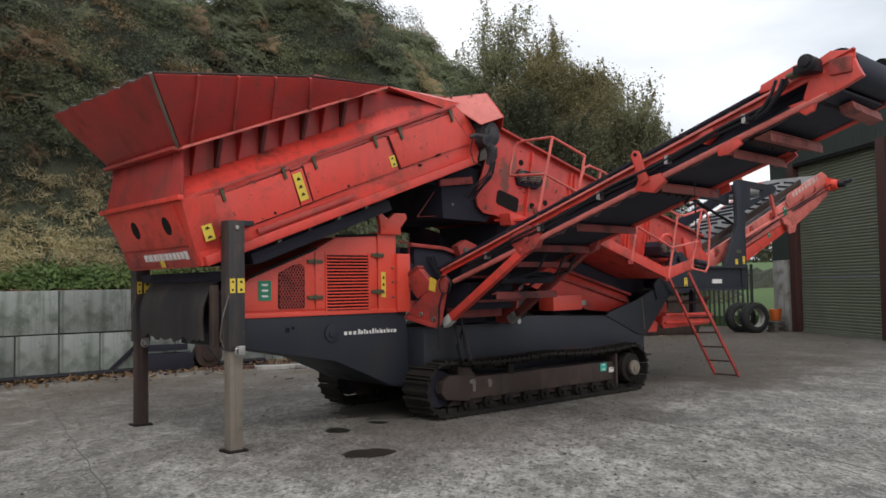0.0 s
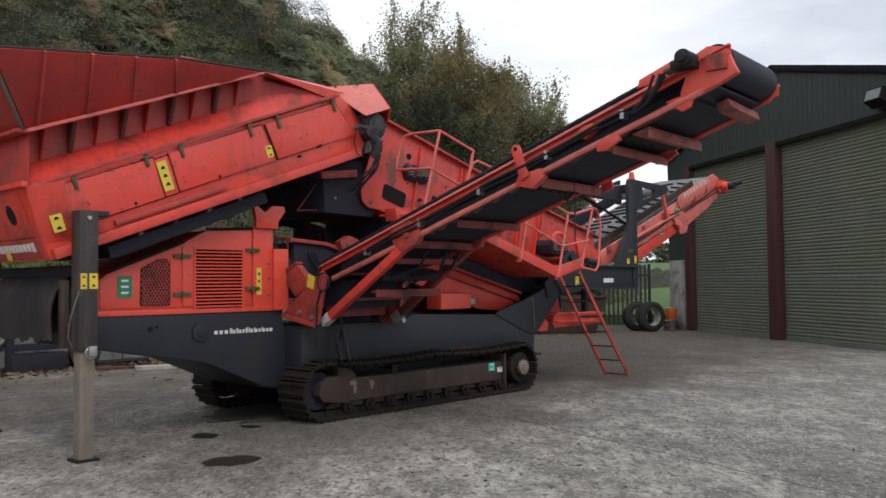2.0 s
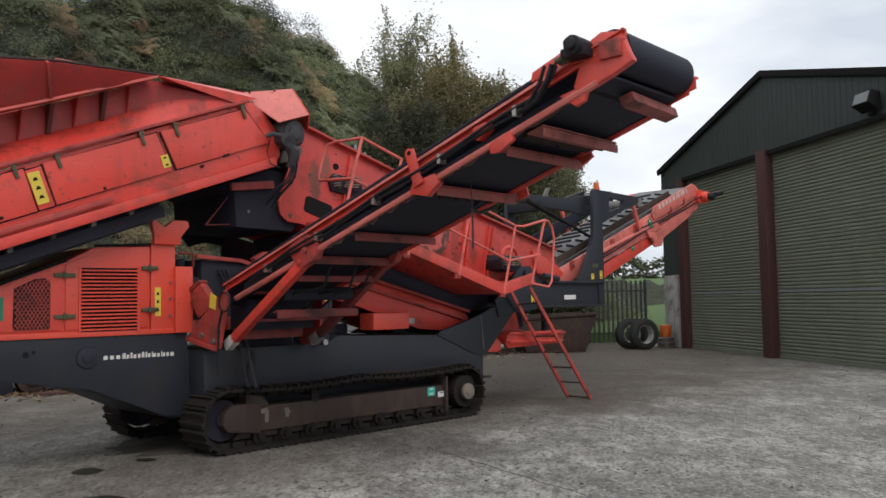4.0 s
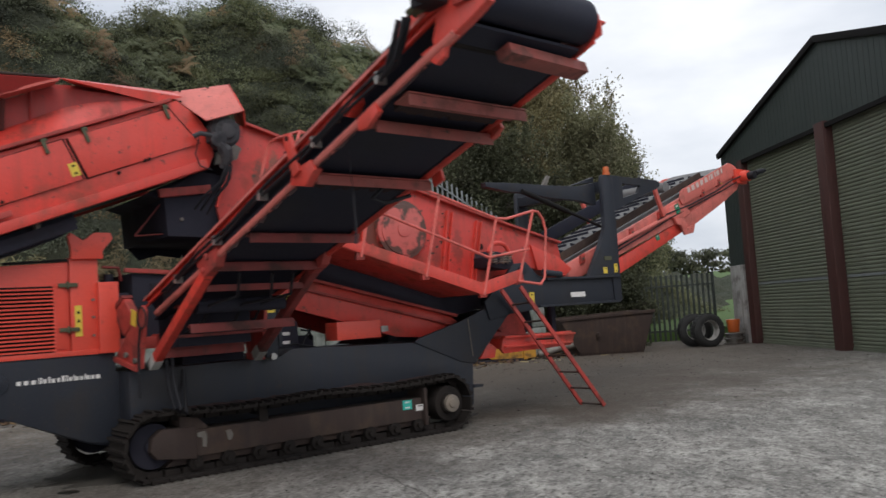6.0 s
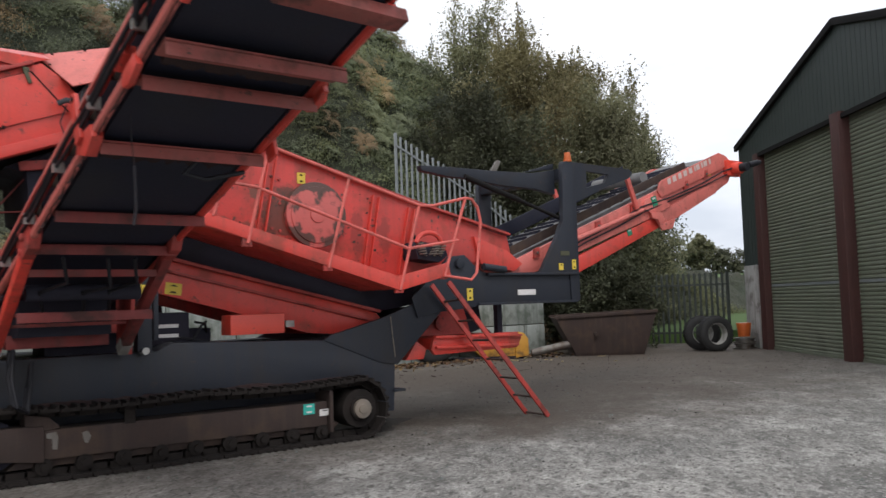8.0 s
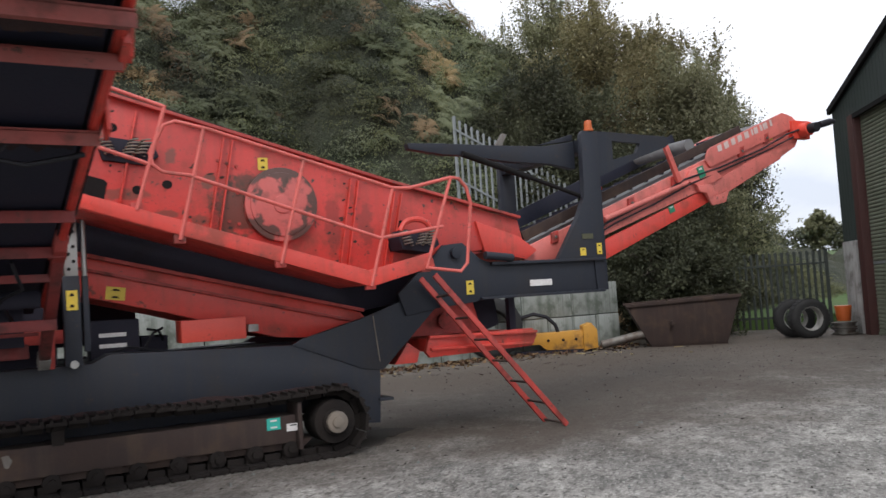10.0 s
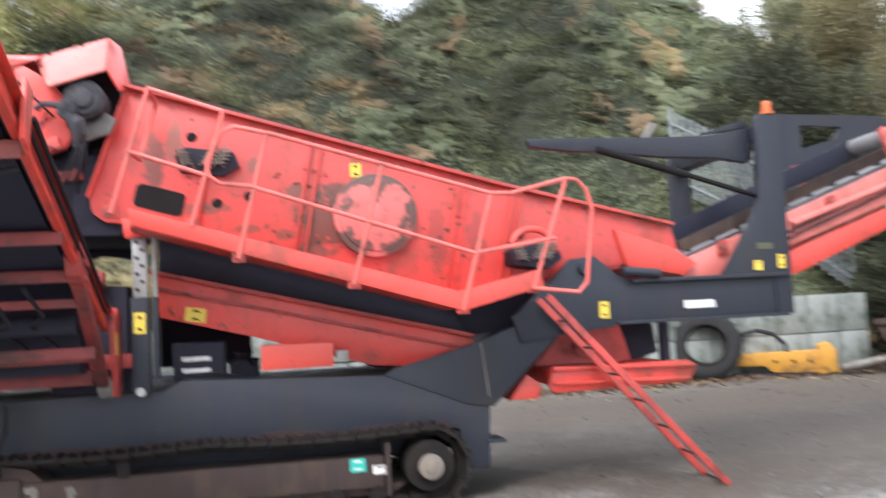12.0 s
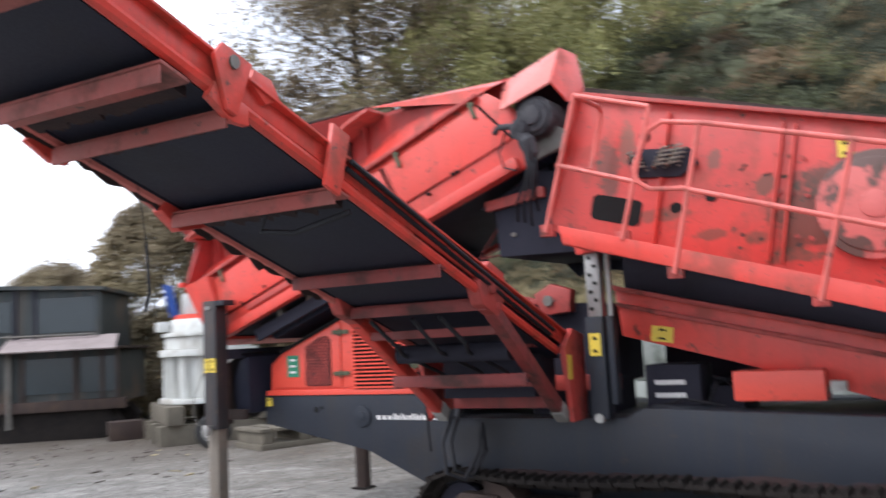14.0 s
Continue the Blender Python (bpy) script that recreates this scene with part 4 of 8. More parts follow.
def tree(x, y, z, h, w, mat, seed, label, n_leaf=16000, leaf=0.17, low=0.18, shoots=90):
    """Trunk, limbs, twigs, a loose crown of leaves and thin leafy shoots that fray its outline."""
    root = thing("tree", label, "tree", Matrix.Translation((x, y, z)))
    r = random.Random(seed)
    rs = np.random.RandomState(seed)
    g = Geo()
    trunk = [Vector((0.012 * h * math.sin(i * 1.3 + seed), 0.1 * math.cos(i * 1.7 + seed), h * 0.85 * i / 7)) for i in range(8)]
    g.tube(trunk, [0.022 * h * (1 - 0.85 * i / 7) for i in range(8)], 8)
    tips = []
    for i in range(26):
        k = low + (0.97 - low) * (i + r.random()) / 26
        base = Vector((0, 0, h * 0.85 * k))
        a = i * 2.4 + r.uniform(-0.4, 0.4)
        reach = w * 0.5 * (math.sin(math.pi * min(max((k - low + 0.12) / (1.08 - low), 0.06), 1)) ** 0.7) * r.uniform(0.75, 1.12)
        end = base + Vector((math.cos(a) * reach, math.sin(a) * reach, h * r.uniform(0.06, 0.18)))
        mid = base.lerp(end, 0.5) + Vector((0, 0, -0.02 * h))
        g.tube([base, mid, end], [0.008 * h * (1.1 - k), 0.005 * h * (1.1 - k), 0.004], 6)
        for j in range(22):
            f = r.uniform(0.2, 1.12)
            q = base.lerp(end, f) + Vector((r.uniform(-1, 1), r.uniform(-1, 1), r.uniform(-0.7, 1))) * 0.13 * w
            tips.append((q, r.uniform(0.5, 1.15)))
            g.tube([base.lerp(end, min(f, 1)), q], [0.012, 0.004], 4)
    for j in range(14):
        q = Vector((r.uniform(-0.16, 0.16) * w, r.uniform(-0.16, 0.16) * w, h * r.uniform(0.78, 0.98)))
        tips.append((q, r.uniform(0.4, 0.9)))
        g.tube([Vector((0, 0, h * 0.75)), q], [0.02, 0.004], 4)
    cs = []
    per = n_leaf * 0.86 / len(tips)
    for q, k in tips:
        d = rs.normal(size=(int(per * k) + 3, 3))
        cs.append(np.array(q) + d * 0.046 * w * (0.7 + 0.4 * k) * np.array([1.0, 1.0, 0.85]))
    outer = sorted(tips, key=lambda tip: tip[0].z + 0.5 * math.hypot(tip[0].x, tip[0].y), reverse=True)[:len(tips) // 2]
    for j in range(shoots):
        q = r.choice(outer)[0]
        side = Vector((q.x, q.y, 0)) * (0.3 / w) + Vector((r.uniform(-0.3, 0.3), r.uniform(-0.3, 0.3), 1.0))
        ln = r.uniform(0.06, 0.15) * min(h, 9)
        end = q + side.normalized() * ln
        g.tube([q, q.lerp(end, 0.5) + Vector((r.uniform(-0.04, 0.04), r.uniform(-0.04, 0.04), 0)), end], [0.010, 0.007, 0.003], 4)
        n = max(int(n_leaf * 0.14 / shoots), 12)
        f = rs.random((n, 1))
        cs.append(np.array(q) * (1 - f) + np.array(end) * f + rs.normal(size=(n, 3)) * (0.13 * (1.15 - f)))
    part("trunk", g, BARK, root)
    c = np.concatenate(cs)
    me = leaf_mesh("crown", c, rs.normal(size=(len(c), 3)) + np.array([0, 0, 0.5]), leaf * (0.55 + 0.8 * rs.random(len(c))), mat, rs, 0.6)
    new("crown", me).parent = root
    return root


tree(1.6, 38.6, 1.0, 12.4, 6.6, CROWN, 21, "tall broadleaf tree with thinning olive-green leaves", 90000, 0.085, 0.10, 130)
tree(3.7, 36.0, 0.4, 11.2, 6.2, CROWN_GOLD, 22, "broadleaf tree with olive-brown leaves", 130000, 0.080, 0.04, 130)
tree(5.6, 37.0, 0.4, 10.4, 6.0, CROWN_GOLD, 37, "broadleaf tree with olive-brown leaves", 100000, 0.080, 0.10)
tree(6.7, 34.0, 0.4, 8.0, 4.6, CROWN, 23, "bushy tree with dull olive leaves by the fence", 100000, 0.080, 0.03, 120)
tree(8.2, 35.0, 0.4, 6.4, 2.2, CROWN_DARK, 24, "thin dark tree by the fence", 16000, 0.080, 0.2, 60)
tree(2.4, 31.8, 1.6, 6.6, 5.2, CROWN_DARK, 25, "dark thicket tree behind the fence", 70000, 0.085, 0.02)
tree(5.2, 31.9, 0.3, 5.0, 4.4, CROWN_DARK, 26, "dark thicket tree behind the fence", 60000, 0.085, 0.02)
tree(5.4, 29.3, 0.0, 3.0, 2.6, CROWN_DARK, 28, "dark scrub in front of the fence", 30000, 0.080, 0.01, 50)
tree(6.55, 29.0, 0.0, 2.4, 2.2, CROWN_DARK, 38, "dark scrub in front of the fence", 26000, 0.080, 0.01, 50)
tree(-18.6, 13.2, 2.6, 14.0, 8.5, CROWN_BROWN, 31, "tall tree with thinning brown autumn leaves on the bank", 60000, 0.125, 0.16, 90)
tree(-18.2, 16.8, 3.0, 10.5, 7.0, LIME, 40, "yellow-green tree on the bank", 66000, 0.10, 0.06)
tree(-16.6, 19.6, 4.0, 9.0, 7.5, LIME, 32, "tree with golden-green leaves on the bank", 66000, 0.10, 0.06)
tree(-17.6, 23.4, 5.0, 8.5, 6.5, LIME, 41, "yellow-green tree on the bank", 52000, 0.10, 0.06)
tree(-18.6, 10.9, 1.0, 7.6, 6.5, CROWN_BROWN, 33, "bushy brownish tree at the end of the bank", 70000, 0.10, 0.01)
tree(21.8, 111.8, 3.8, 4.6, 3.6, CROWN, 35, "small round tree far out in the field", 5000, 0.36, 0.2, 20)


def overgrown_bush(x, y, r, h, seed):
    """A dome of leafy clumps that reaches down to the ground."""
    rb = random.Random(seed)
    spots = []
    for _ in range(int(75 * r * h)):
        u, a = rb.random() ** 0.8, rb.uniform(0, 2 * math.pi)
        k = r * max(1 - u ** 2.4, 0.02) ** 0.5 * (0.86 + 0.26 * noise.noise((math.cos(a) * 1.6, math.sin(a) * 1.6, u * 3 + seed))) * rb.uniform(0.72, 1.0)
        spots.append((x + k * math.cos(a), y + k * math.sin(a), h * u * (0.94 + 0.12 * noise.noise((a, u * 2, seed * 1.0))), rb.uniform(0.5, 1.15)))
    scatter("overgrown_bush", spots, 80, 0.42, 0.085, CROWN_BROWN, seed, "brownish overgrown bush beyond the machines", "bush", squash=0.9)


overgrown_bush(-17.7, 7.1, 2.4, 5.9, 36)
overgrown_bush(-18.9, 4.4, 2.7, 4.3, 42)

# ---- things in the yard ----
def tyre(x, y, z, turn, r=0.45, w=0.3, bare=False, label="worn black lorry tyre on its rim by the fence"):
    m = Matrix.Translation((x, y, z)) @ Matrix.Rotation(radians(turn), 4, "Z")
    root = thing("tyre", label, "tyre", m, "old tyres")
    prof = [(-w / 2, r * 0.62), (-w / 2 * 1.08, r * 0.80), (-w / 2 * 0.9, r * 0.95), (-w / 2 * 0.7, r), (w / 2 * 0.7, r), (w / 2 * 0.9, r * 0.95), (w / 2 * 1.08, r * 0.80), (w / 2, r * 0.62)]
    g = Geo()
    n = 32
    vs = [(rr * math.cos(2 * math.pi * i / n), yy, rr * math.sin(2 * math.pi * i / n)) for i in range(n) for yy, rr in prof]
    k = len(prof)
    g.add(vs, [(i * k + j, i * k + (j + 1) % k, ((i + 1) % n) * k + (j + 1) % k, ((i + 1) % n) * k + j) for i in range(n) for j in range(k)])
    part("rubber", g, RUBBER, root)
    for i in range(26):
        a = 360 * i / 26
        t = again(part("tread_block", Geo().box(-0.035, 0.035, -w * 0.36, w * 0.36, r - 0.005, r + 0.012), RUBBER, root), Matrix.Rotation(radians(a), 4, "Y"), root) if i == 0 else again(t, Matrix.Rotation(radians(a), 4, "Y"), root)
    rim = Geo()
    rp = [(-w * 0.42, r * 0.64), (-w * 0.42, r * 0.58), (-w * 0.1, r * 0.52), (w * 0.42, r * 0.58), (w * 0.42, r * 0.64)]
    k = len(rp)
    rim.add([(rr * math.cos(2 * math.pi * i / n), yy, rr * math.sin(2 * math.pi * i / n)) for i in range(n) for yy, rr in rp],
            [(i * k + j, i * k + j + 1, ((i + 1) % n) * k + j + 1, ((i + 1) % n) * k + j) for i in range(n) for j in range(k - 1)])
    part("rim", rim, TRACK if bare else PLASTER, root, "" if bare else "pale steel rim")
    return root


tyre(8.78, 26.75, 0.45, 20)
tyre(8.52, 27.25, 0.45, 10)
tyre(1.72, 24.86, 0.70, 16, 0.70, 0.42, True, "large bare loader tyre leaning by the wall")

rims = thing("wheel_rim_stack", "grey steel wheel rims stacked by the pier with an orange bucket", "wheel rims", Matrix.Translation((9.62, 27.35, 0)))
for i in range(2):
    part("wheel_rim", Geo().cyl((0, 0, 0.02 + 0.15 * i), (0, 0, 0.05 + 0.15 * i), 0.29, 24).cyl((0, 0, 0.05 + 0.15 * i), (0, 0, 0.12 + 0.15 * i), 0.23, 24).cyl((0, 0, 0.12 + 0.15 * i), (0, 0, 0.15 + 0.15 * i), 0.28, 24), STEEL, rims, "", 0.008)
solid("orange_bucket", Geo().cyl((0, 0, 0), (0, 0, 0.36), 0.15, 20, 0.19), AMBER, "orange plastic bucket on wheel rims", "bucket", Matrix.Translation((9.62, 27.35, 0.325)), bevel=0.01)

skip = thing("metal_skip", "rusty open-topped metal skip near the fence", "skip", Matrix.Translation((6.05, 26.9, 0)) @ Matrix.Rotation(radians(6), 4, "Z"))
sx0, sx1 = 0.92, 1.50
part("side_panel", Geo().loft([(-sx0, -0.8, 0.05), (sx0 - 0.1, -0.8, 0.05), (sx1 - 0.35, -0.85, 1.08), (-sx1 + 0.1, -0.85, 0.98)], [(-sx0, -0.76, 0.05), (sx0 - 0.1, -0.76, 0.05), (sx1 - 0.35, -0.81, 1.08), (-sx1 + 0.1, -0.81, 0.98)]), RUST, skip, "", 0.01)
part("side_panel", Geo().loft([(-sx0, 0.76, 0.05), (sx0 - 0.1, 0.76, 0.05), (sx1 - 0.35, 0.81, 1.08), (-sx1 + 0.1, 0.81, 0.98)], [(-sx0, 0.8, 0.05), (sx0 - 0.1, 0.8, 0.05), (sx1 - 0.35, 0.85, 1.08), (-sx1 + 0.1, 0.85, 0.98)]), RUST, skip, "", 0.01)
part("end_panel", Geo().loft([(-sx0, -0.78, 0.05), (-sx0, 0.78, 0.05), (-sx1 + 0.1, 0.82, 0.98), (-sx1 + 0.1, -0.82, 0.98)], [(-sx0 + 0.04, -0.78, 0.05), (-sx0 + 0.04, 0.78, 0.05), (-sx1 + 0.14, 0.82, 0.98), (-sx1 + 0.14, -0.82, 0.98)]), RUST, skip, "", 0.01)
part("end_panel", Geo().loft([(sx0 - 0.1, -0.78, 0.05), (sx0 - 0.1, 0.78, 0.05), (sx1 - 0.35, 0.82, 1.08), (sx1 - 0.35, -0.82, 1.08)], [(sx0 - 0.14, -0.78, 0.05), (sx0 - 0.14, 0.78, 0.05), (sx1 - 0.39, 0.82, 1.08), (sx1 - 0.39, -0.82, 1.08)]), RUST, skip, "", 0.01)
part("floor_panel", Geo().box(-sx0, sx0 - 0.1, -0.78, 0.78, 0.0, 0.07), RUST, skip, "", 0.01)
for yy in (-0.86, 0.86):
    part("rim_bar", Geo().bar((-sx1 + 0.08, yy, 0.99), (sx1 - 0.33, yy, 1.09), 0.07, 0.08), RUST, skip, "", 0.01)
part("lug_bar", Geo().cyl((-0.4, -0.98, 0.55), (-0.4, -0.82, 0.55), 0.05, 12), RUST, skip)

solid("steel_pipe", Geo().cyl((0, 0, 0.12), (1.5, 0.3, 0.42), 0.10, 16), STEEL, "grey steel pipe lying on the ground", "pipe", Matrix.Translation((4.1, 25.9, 0)), bevel=0.008)

att = thing("yellow_attachment", "chipped yellow machine attachment on the ground", "machine attachment", Matrix.Translation((2.95, 25.75, 0)) @ Matrix.Rotation(radians(14), 4, "Z"))
part("beam", Geo().prism([(-0.95, 0.22), (-0.95, 0.44), (-0.30, 0.48), (0.75, 0.50), (0.95, 0.44), (0.98, 0.12), (0.80, 0.06), (-0.15, 0.08), (-0.30, 0.22)], -0.22, 0.22), OCHRE, att, "", 0.015)
part("head", Geo().prism([(0.72, 0.03), (0.72, 0.60), (0.92, 0.66), (1.05, 0.50), (1.05, 0.08)], -0.30, 0.30), OCHRE, att, "", 0.015)
part("skid", Geo().box(-0.9, 0.9, -0.25, 0.25, 0.0, 0.07), BLACK, att)
for bx in (-0.1, 0.25, 0.55):
    part("bolt", Geo().cyl((bx, -0.24, 0.30), (bx, -0.21, 0.30), 0.035, 10), TRACK, att)
part("hose", Geo().tube([(-0.92, -0.1, 0.40), (-0.90, -0.1, 0.66), (-0.70, -0.1, 0.86), (-0.40, -0.1, 0.94), (-0.10, -0.1, 0.86), (0.10, -0.1, 0.66), (0.16, -0.1, 0.46)], 0.045, 8), HOSE, att)

for i, (x, y, t) in enumerate(((-5.7, 17.25, 40),)):
    fr = thing("scrap_frame", "black scrap steel frame leaning on the wall", "scrap metal", Matrix.Translation((x, y, 0)) @ Matrix.Rotation(radians(t), 4, "Z"))
    part("upright", Geo().box(-0.55, -0.43, -0.1, 0.05, 0.0, 0.92), BLACK, fr, "", 0.006)
    part("upright", Geo().bar((-1.1, 0.1, 0.02), (-0.48, 0.2, 0.55), 0.05, 0.06), BLACK, fr)
    part("rail", Geo().box(-0.55, 0.5, -0.08, 0.0, 0.70, 0.80).box(-0.5, 0.5, -0.15, 0.2, 0.0, 0.34).box(-0.45, 0.4, -0.1, 0.0, 0.40, 0.52), BLACK, fr, "", 0.006)
    part("spare_wheel", Geo().cyl((0.85, -0.1, 0.28), (0.85, 0.12, 0.28), 0.28, 24).cyl((0.85, -0.13, 0.28), (0.85, -0.1, 0.28), 0.15, 18), RUST, fr, "rusty wheel", 0.02)
    part("cable", Geo().tube([(0.6, -0.2, 0.75), (0.72, -0.2, 0.5), (1.0, -0.3, 0.1), (1.6, -0.4, 0.03), (2.2, -0.3, 0.03)], 0.015, 6), HOSE, fr)
solid("plank", Geo().box(-0.85, 0.85, -0.1, 0.1, 0.0, 0.05), OXIDE, "faded red plank lying by the wall", "plank", pose(-4.0, 17.6, 0.0, 0, 0, 25), bevel=0.005)
solid("plank", Geo().box(-0.75, 0.75, -0.12, 0.12, 0.0, 0.08), PLASTER, "pale concrete edging slab lying by the wall", "slab", pose(-3.2, 17.4, 0.0, 0, 0, 22), bevel=0.008)


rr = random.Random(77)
# irregular dark sheet; paints the shade below the chassis onto the concrete
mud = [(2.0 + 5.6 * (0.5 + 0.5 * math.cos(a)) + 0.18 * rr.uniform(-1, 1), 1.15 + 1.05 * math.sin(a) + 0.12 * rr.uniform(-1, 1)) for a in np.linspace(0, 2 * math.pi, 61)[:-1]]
solid("mud_patch", Geo().prism_z(mud, 0.0, 0.004), UNDER_SHADE, "dark sheet for the shade under the machine", "mud", pose(-1.948, 8.785, 0, 0, 0, 43.37))


def puddle(x, y, rx, ry, turn, seed):
    r = random.Random(seed)
    pts = []
    for i in range(28):
        a = 2 * math.pi * i / 28
        k = 1 + 0.18 * math.sin(2 * a + seed) + 0.12 * r.uniform(-1, 1)
        pts.append((rx * k * math.cos(a), ry * k * math.sin(a)))
    solid("oil_puddle", Geo().prism_z(pts, 0.0, 0.004), OIL, "black oil puddle on the concrete", "oil puddle", pose(x, y, 0.001, 0, 0, turn), group="oil puddles")


puddle(-0.62, 8.72, 0.21, 0.25, 0, 1)
puddle(-1.13, 10.02, 0.11, 0.20, 10, 2)
puddle(-0.74, 10.55, 0.10, 0.10, 10, 3)
for a, b in (((-6.4, 13.77), (-1.6, 5.75)), ((-1.6, 5.75), (0.2, 2.7)), ((2.1, 10.92), (4.4, 6.34)), ((4.4, 6.34), (6.6, 1.96))):
    wob = [Vector((a[0] + (b[0] - a[0]) * i / 24 + 0.02 * math.sin(i * 2.1 + a[0]), a[1] + (b[1] - a[1]) * i / 24, 0.0)) for i in range(25)]
    g = Geo()
    for p, q in zip(wob, wob[1:]):
        g.bar(p, q, 0.009, 0.006)
    solid("expansion_joint", g, OIL_DRY, "dark crumbling joint in the concrete", "joint", kind="structure")

rs = np.random.RandomState(8)
k = 2600
s = rs.uniform(-6, 16.5, k)
q = -np.abs(rs.normal(0, 0.55, k)) - 0.55
pts = [tuple(WALL0 + E1 * float(a) + N1 * float(b) + Vector((0, 0, 0.012 + 0.02 * rs.random()))) for a, b in zip(s, q)]
tagged(new("leaf_litter", leaf_mesh("leaf_litter", pts, rs.normal(size=(k, 3)) * 0.5 + np.array([0, 0, 1]), 0.07 + 0.07 * rs.random(k), LITTER, rs, 0.6)), "brown dead leaves along the foot of the wall", "dead leaves", kind="stuff")
k = 2200
px = rs.uniform(-9, 12, k)
py = rs.uniform(3, 26, k)
g = Geo()
POOLS = ((-0.60, 8.74, 0.4), (-1.13, 10.02, 0.32), (-0.74, 10.55, 0.2))
for a, b in zip(px, py):
    if any(math.hypot(a - u, b - v) < w_ for u, v, w_ in POOLS):
        continue
    r_ = 0.006 + 0.014 * rs.random() ** 2
    g.add([(a - r_, b, 0.0), (a + r_ * 0.4, b - r_, 0.0), (a + r_, b + r_ * 0.5, 0.0), (a, b + r_, 0.0), (a + r_ * 0.1, b, r_ * 1.2)], [(0, 1, 4), (1, 2, 4), (2, 3, 4), (3, 0, 4)])
solid("grit", g, ROOF, "scattered small stones on the concrete", "grit", kind="stuff")
g = Geo()
for i in range(2600):
    a, b = rs.uniform(-9, 12), rs.uniform(3, 27)
    r_ = 0.004 + 0.014 * rs.random() ** 3
    tw = rs.uniform(0, 6.28)
    c_, s_ = math.cos(tw), math.sin(tw)
    pts = [(-r_ * 1.6, 0), (0, -r_ * 0.7), (r_ * 1.4, 0.2 * r_), (0.2 * r_, r_ * 0.8)]
    g.add([(a + x_ * c_ - y_ * s_, b + x_ * s_ + y_ * c_, 0.0) for x_, y_ in pts] + [(a, b, r_ * 0.7)], [(0, 1, 4), (1, 2, 4), (2, 3, 4), (3, 0, 4)])
for i in range(800):
    a, b = rs.normal(6.2, 2.6), rs.normal(22.5, 3.0)
    if a > 10.5:
        continue
    r_ = 0.005 + 0.014 * rs.random() ** 3
    g.add([(a - r_, b, 0.0), (a + r_ * 0.4, b - r_, 0.0), (a + r_, b + r_ * 0.5, 0.0), (a, b + r_, 0.0), (a + r_ * 0.1, b, r_ * 0.9)], [(0, 1, 4), (1, 2, 4), (2, 3, 4), (3, 0, 4)])
solid("debris", g, TRACK, "dark crumbs of mud and wood on the concrete", "debris", kind="stuff")

sticks = Geo()
pale = Geo()
rs = np.random.RandomState(21)
for i in range(420):
    if i % 3:
        p = WALL0 + E1 * float(rs.uniform(2, 18)) + N1 * float(-0.6 - abs(rs.normal(0, 1.5)))
    else:
        p = Vector((float(rs.uniform(-12, -6)), float(rs.uniform(3.5, 9)), 0))
    a, ln = rs.uniform(0, 6.28), 0.04 + 0.22 * rs.random() ** 3
    d = Vector((math.cos(a), math.sin(a), 0)) * ln * 0.5
    th = 0.006 + 0.012 * rs.random()
    heap = pale if i % 5 == 0 else sticks
    heap.bar(p - d + Vector((0, 0, th * 0.5)), p + d + Vector((0, 0, th * (0.5 + rs.random()))), th * (1 if i % 5 else 3), th)
solid("sticks", sticks, RUST, "dark sticks and bark scattered on the concrete", "sticks", kind="stuff")
solid("splinters", pale, DRYGRASS, "pale wood splinters scattered on the concrete", "splinters", kind="stuff")

# ---- parked machines by the bank ----
old = thing("old_crusher", "dusty grey tracked crusher parked by the bank", "crusher", Matrix.Translation((-14.3, 5.6, 0)) @ Matrix.Rotation(radians(-8), 4, "Z"))
part("lower_body", Geo().box(-1.2, 1.2, -1.9, 1.35, 0.75, 1.90), DUSTY, old, "", 0.03)
part("upper_body", Geo().box(-1.3, 1.3, -2.1, 1.0, 1.95, 3.25), DUSTY, old, "", 0.03)
part("cab_window", Geo().box(1.28, 1.32, -0.3, 0.9, 2.3, 3.05), GLASS, old)
part("roof_plate", Geo().loft([(-1.4, -2.3, 3.32), (1.45, -2.3, 3.32), (1.45, 1.1, 3.18), (-1.4, 1.1, 3.18)], [(-1.4, -2.3, 3.40), (1.45, -2.3, 3.40), (1.45, 1.1, 3.26), (-1.4, 1.1, 3.26)]), DUSTY, old)
part("canopy", Geo().plate([(1.25, -0.9, 2.2), (1.9, -0.9, 1.90), (1.9, 1.45, 1.90), (1.25, 1.35, 2.2)], 0.03), CANOPY, old, "dusty pinkish-grey sheet canopy")
part("panel", Geo().box(1.2, 1.24, -0.6, 0.4, 1.0, 1.75).box(1.2, 1.23, 0.55, 1.3, 1.0, 1.75), GLASS, old, "dark window panel")
part("side_beam", Geo().box(1.1, 1.3, -1.9, 1.5, 0.62, 0.85), RUST, old, "", 0.02)
for yy in (-1.75, -1.2, -0.65, 0.45, 1.0, 1.32):
    part("post", Geo().box(1.2, 1.27, yy - 0.035, yy + 0.035, 0.85, 1.92), RUST, old, "", 0.008)
for yy in (-1.9, -1.35, -0.75, -0.35):
    part("post", Geo().box(1.3, 1.36, yy - 0.03, yy + 0.03, 1.95, 3.25), BLACK, old, "", 0.006)
for yy in (-1.62, -1.05):
    part("window", Geo().box(1.3, 1.33, yy - 0.22, yy + 0.22, 2.35, 3.0), GLASS, old, "dark dusty window")
part("grab_rail", Geo().tube([(1.36, -2.0, 2.2), (1.42, -1.9, 2.25), (1.42, 0.85, 2.25), (1.36, 0.95, 2.2)], 0.02, 6), STEEL, old)
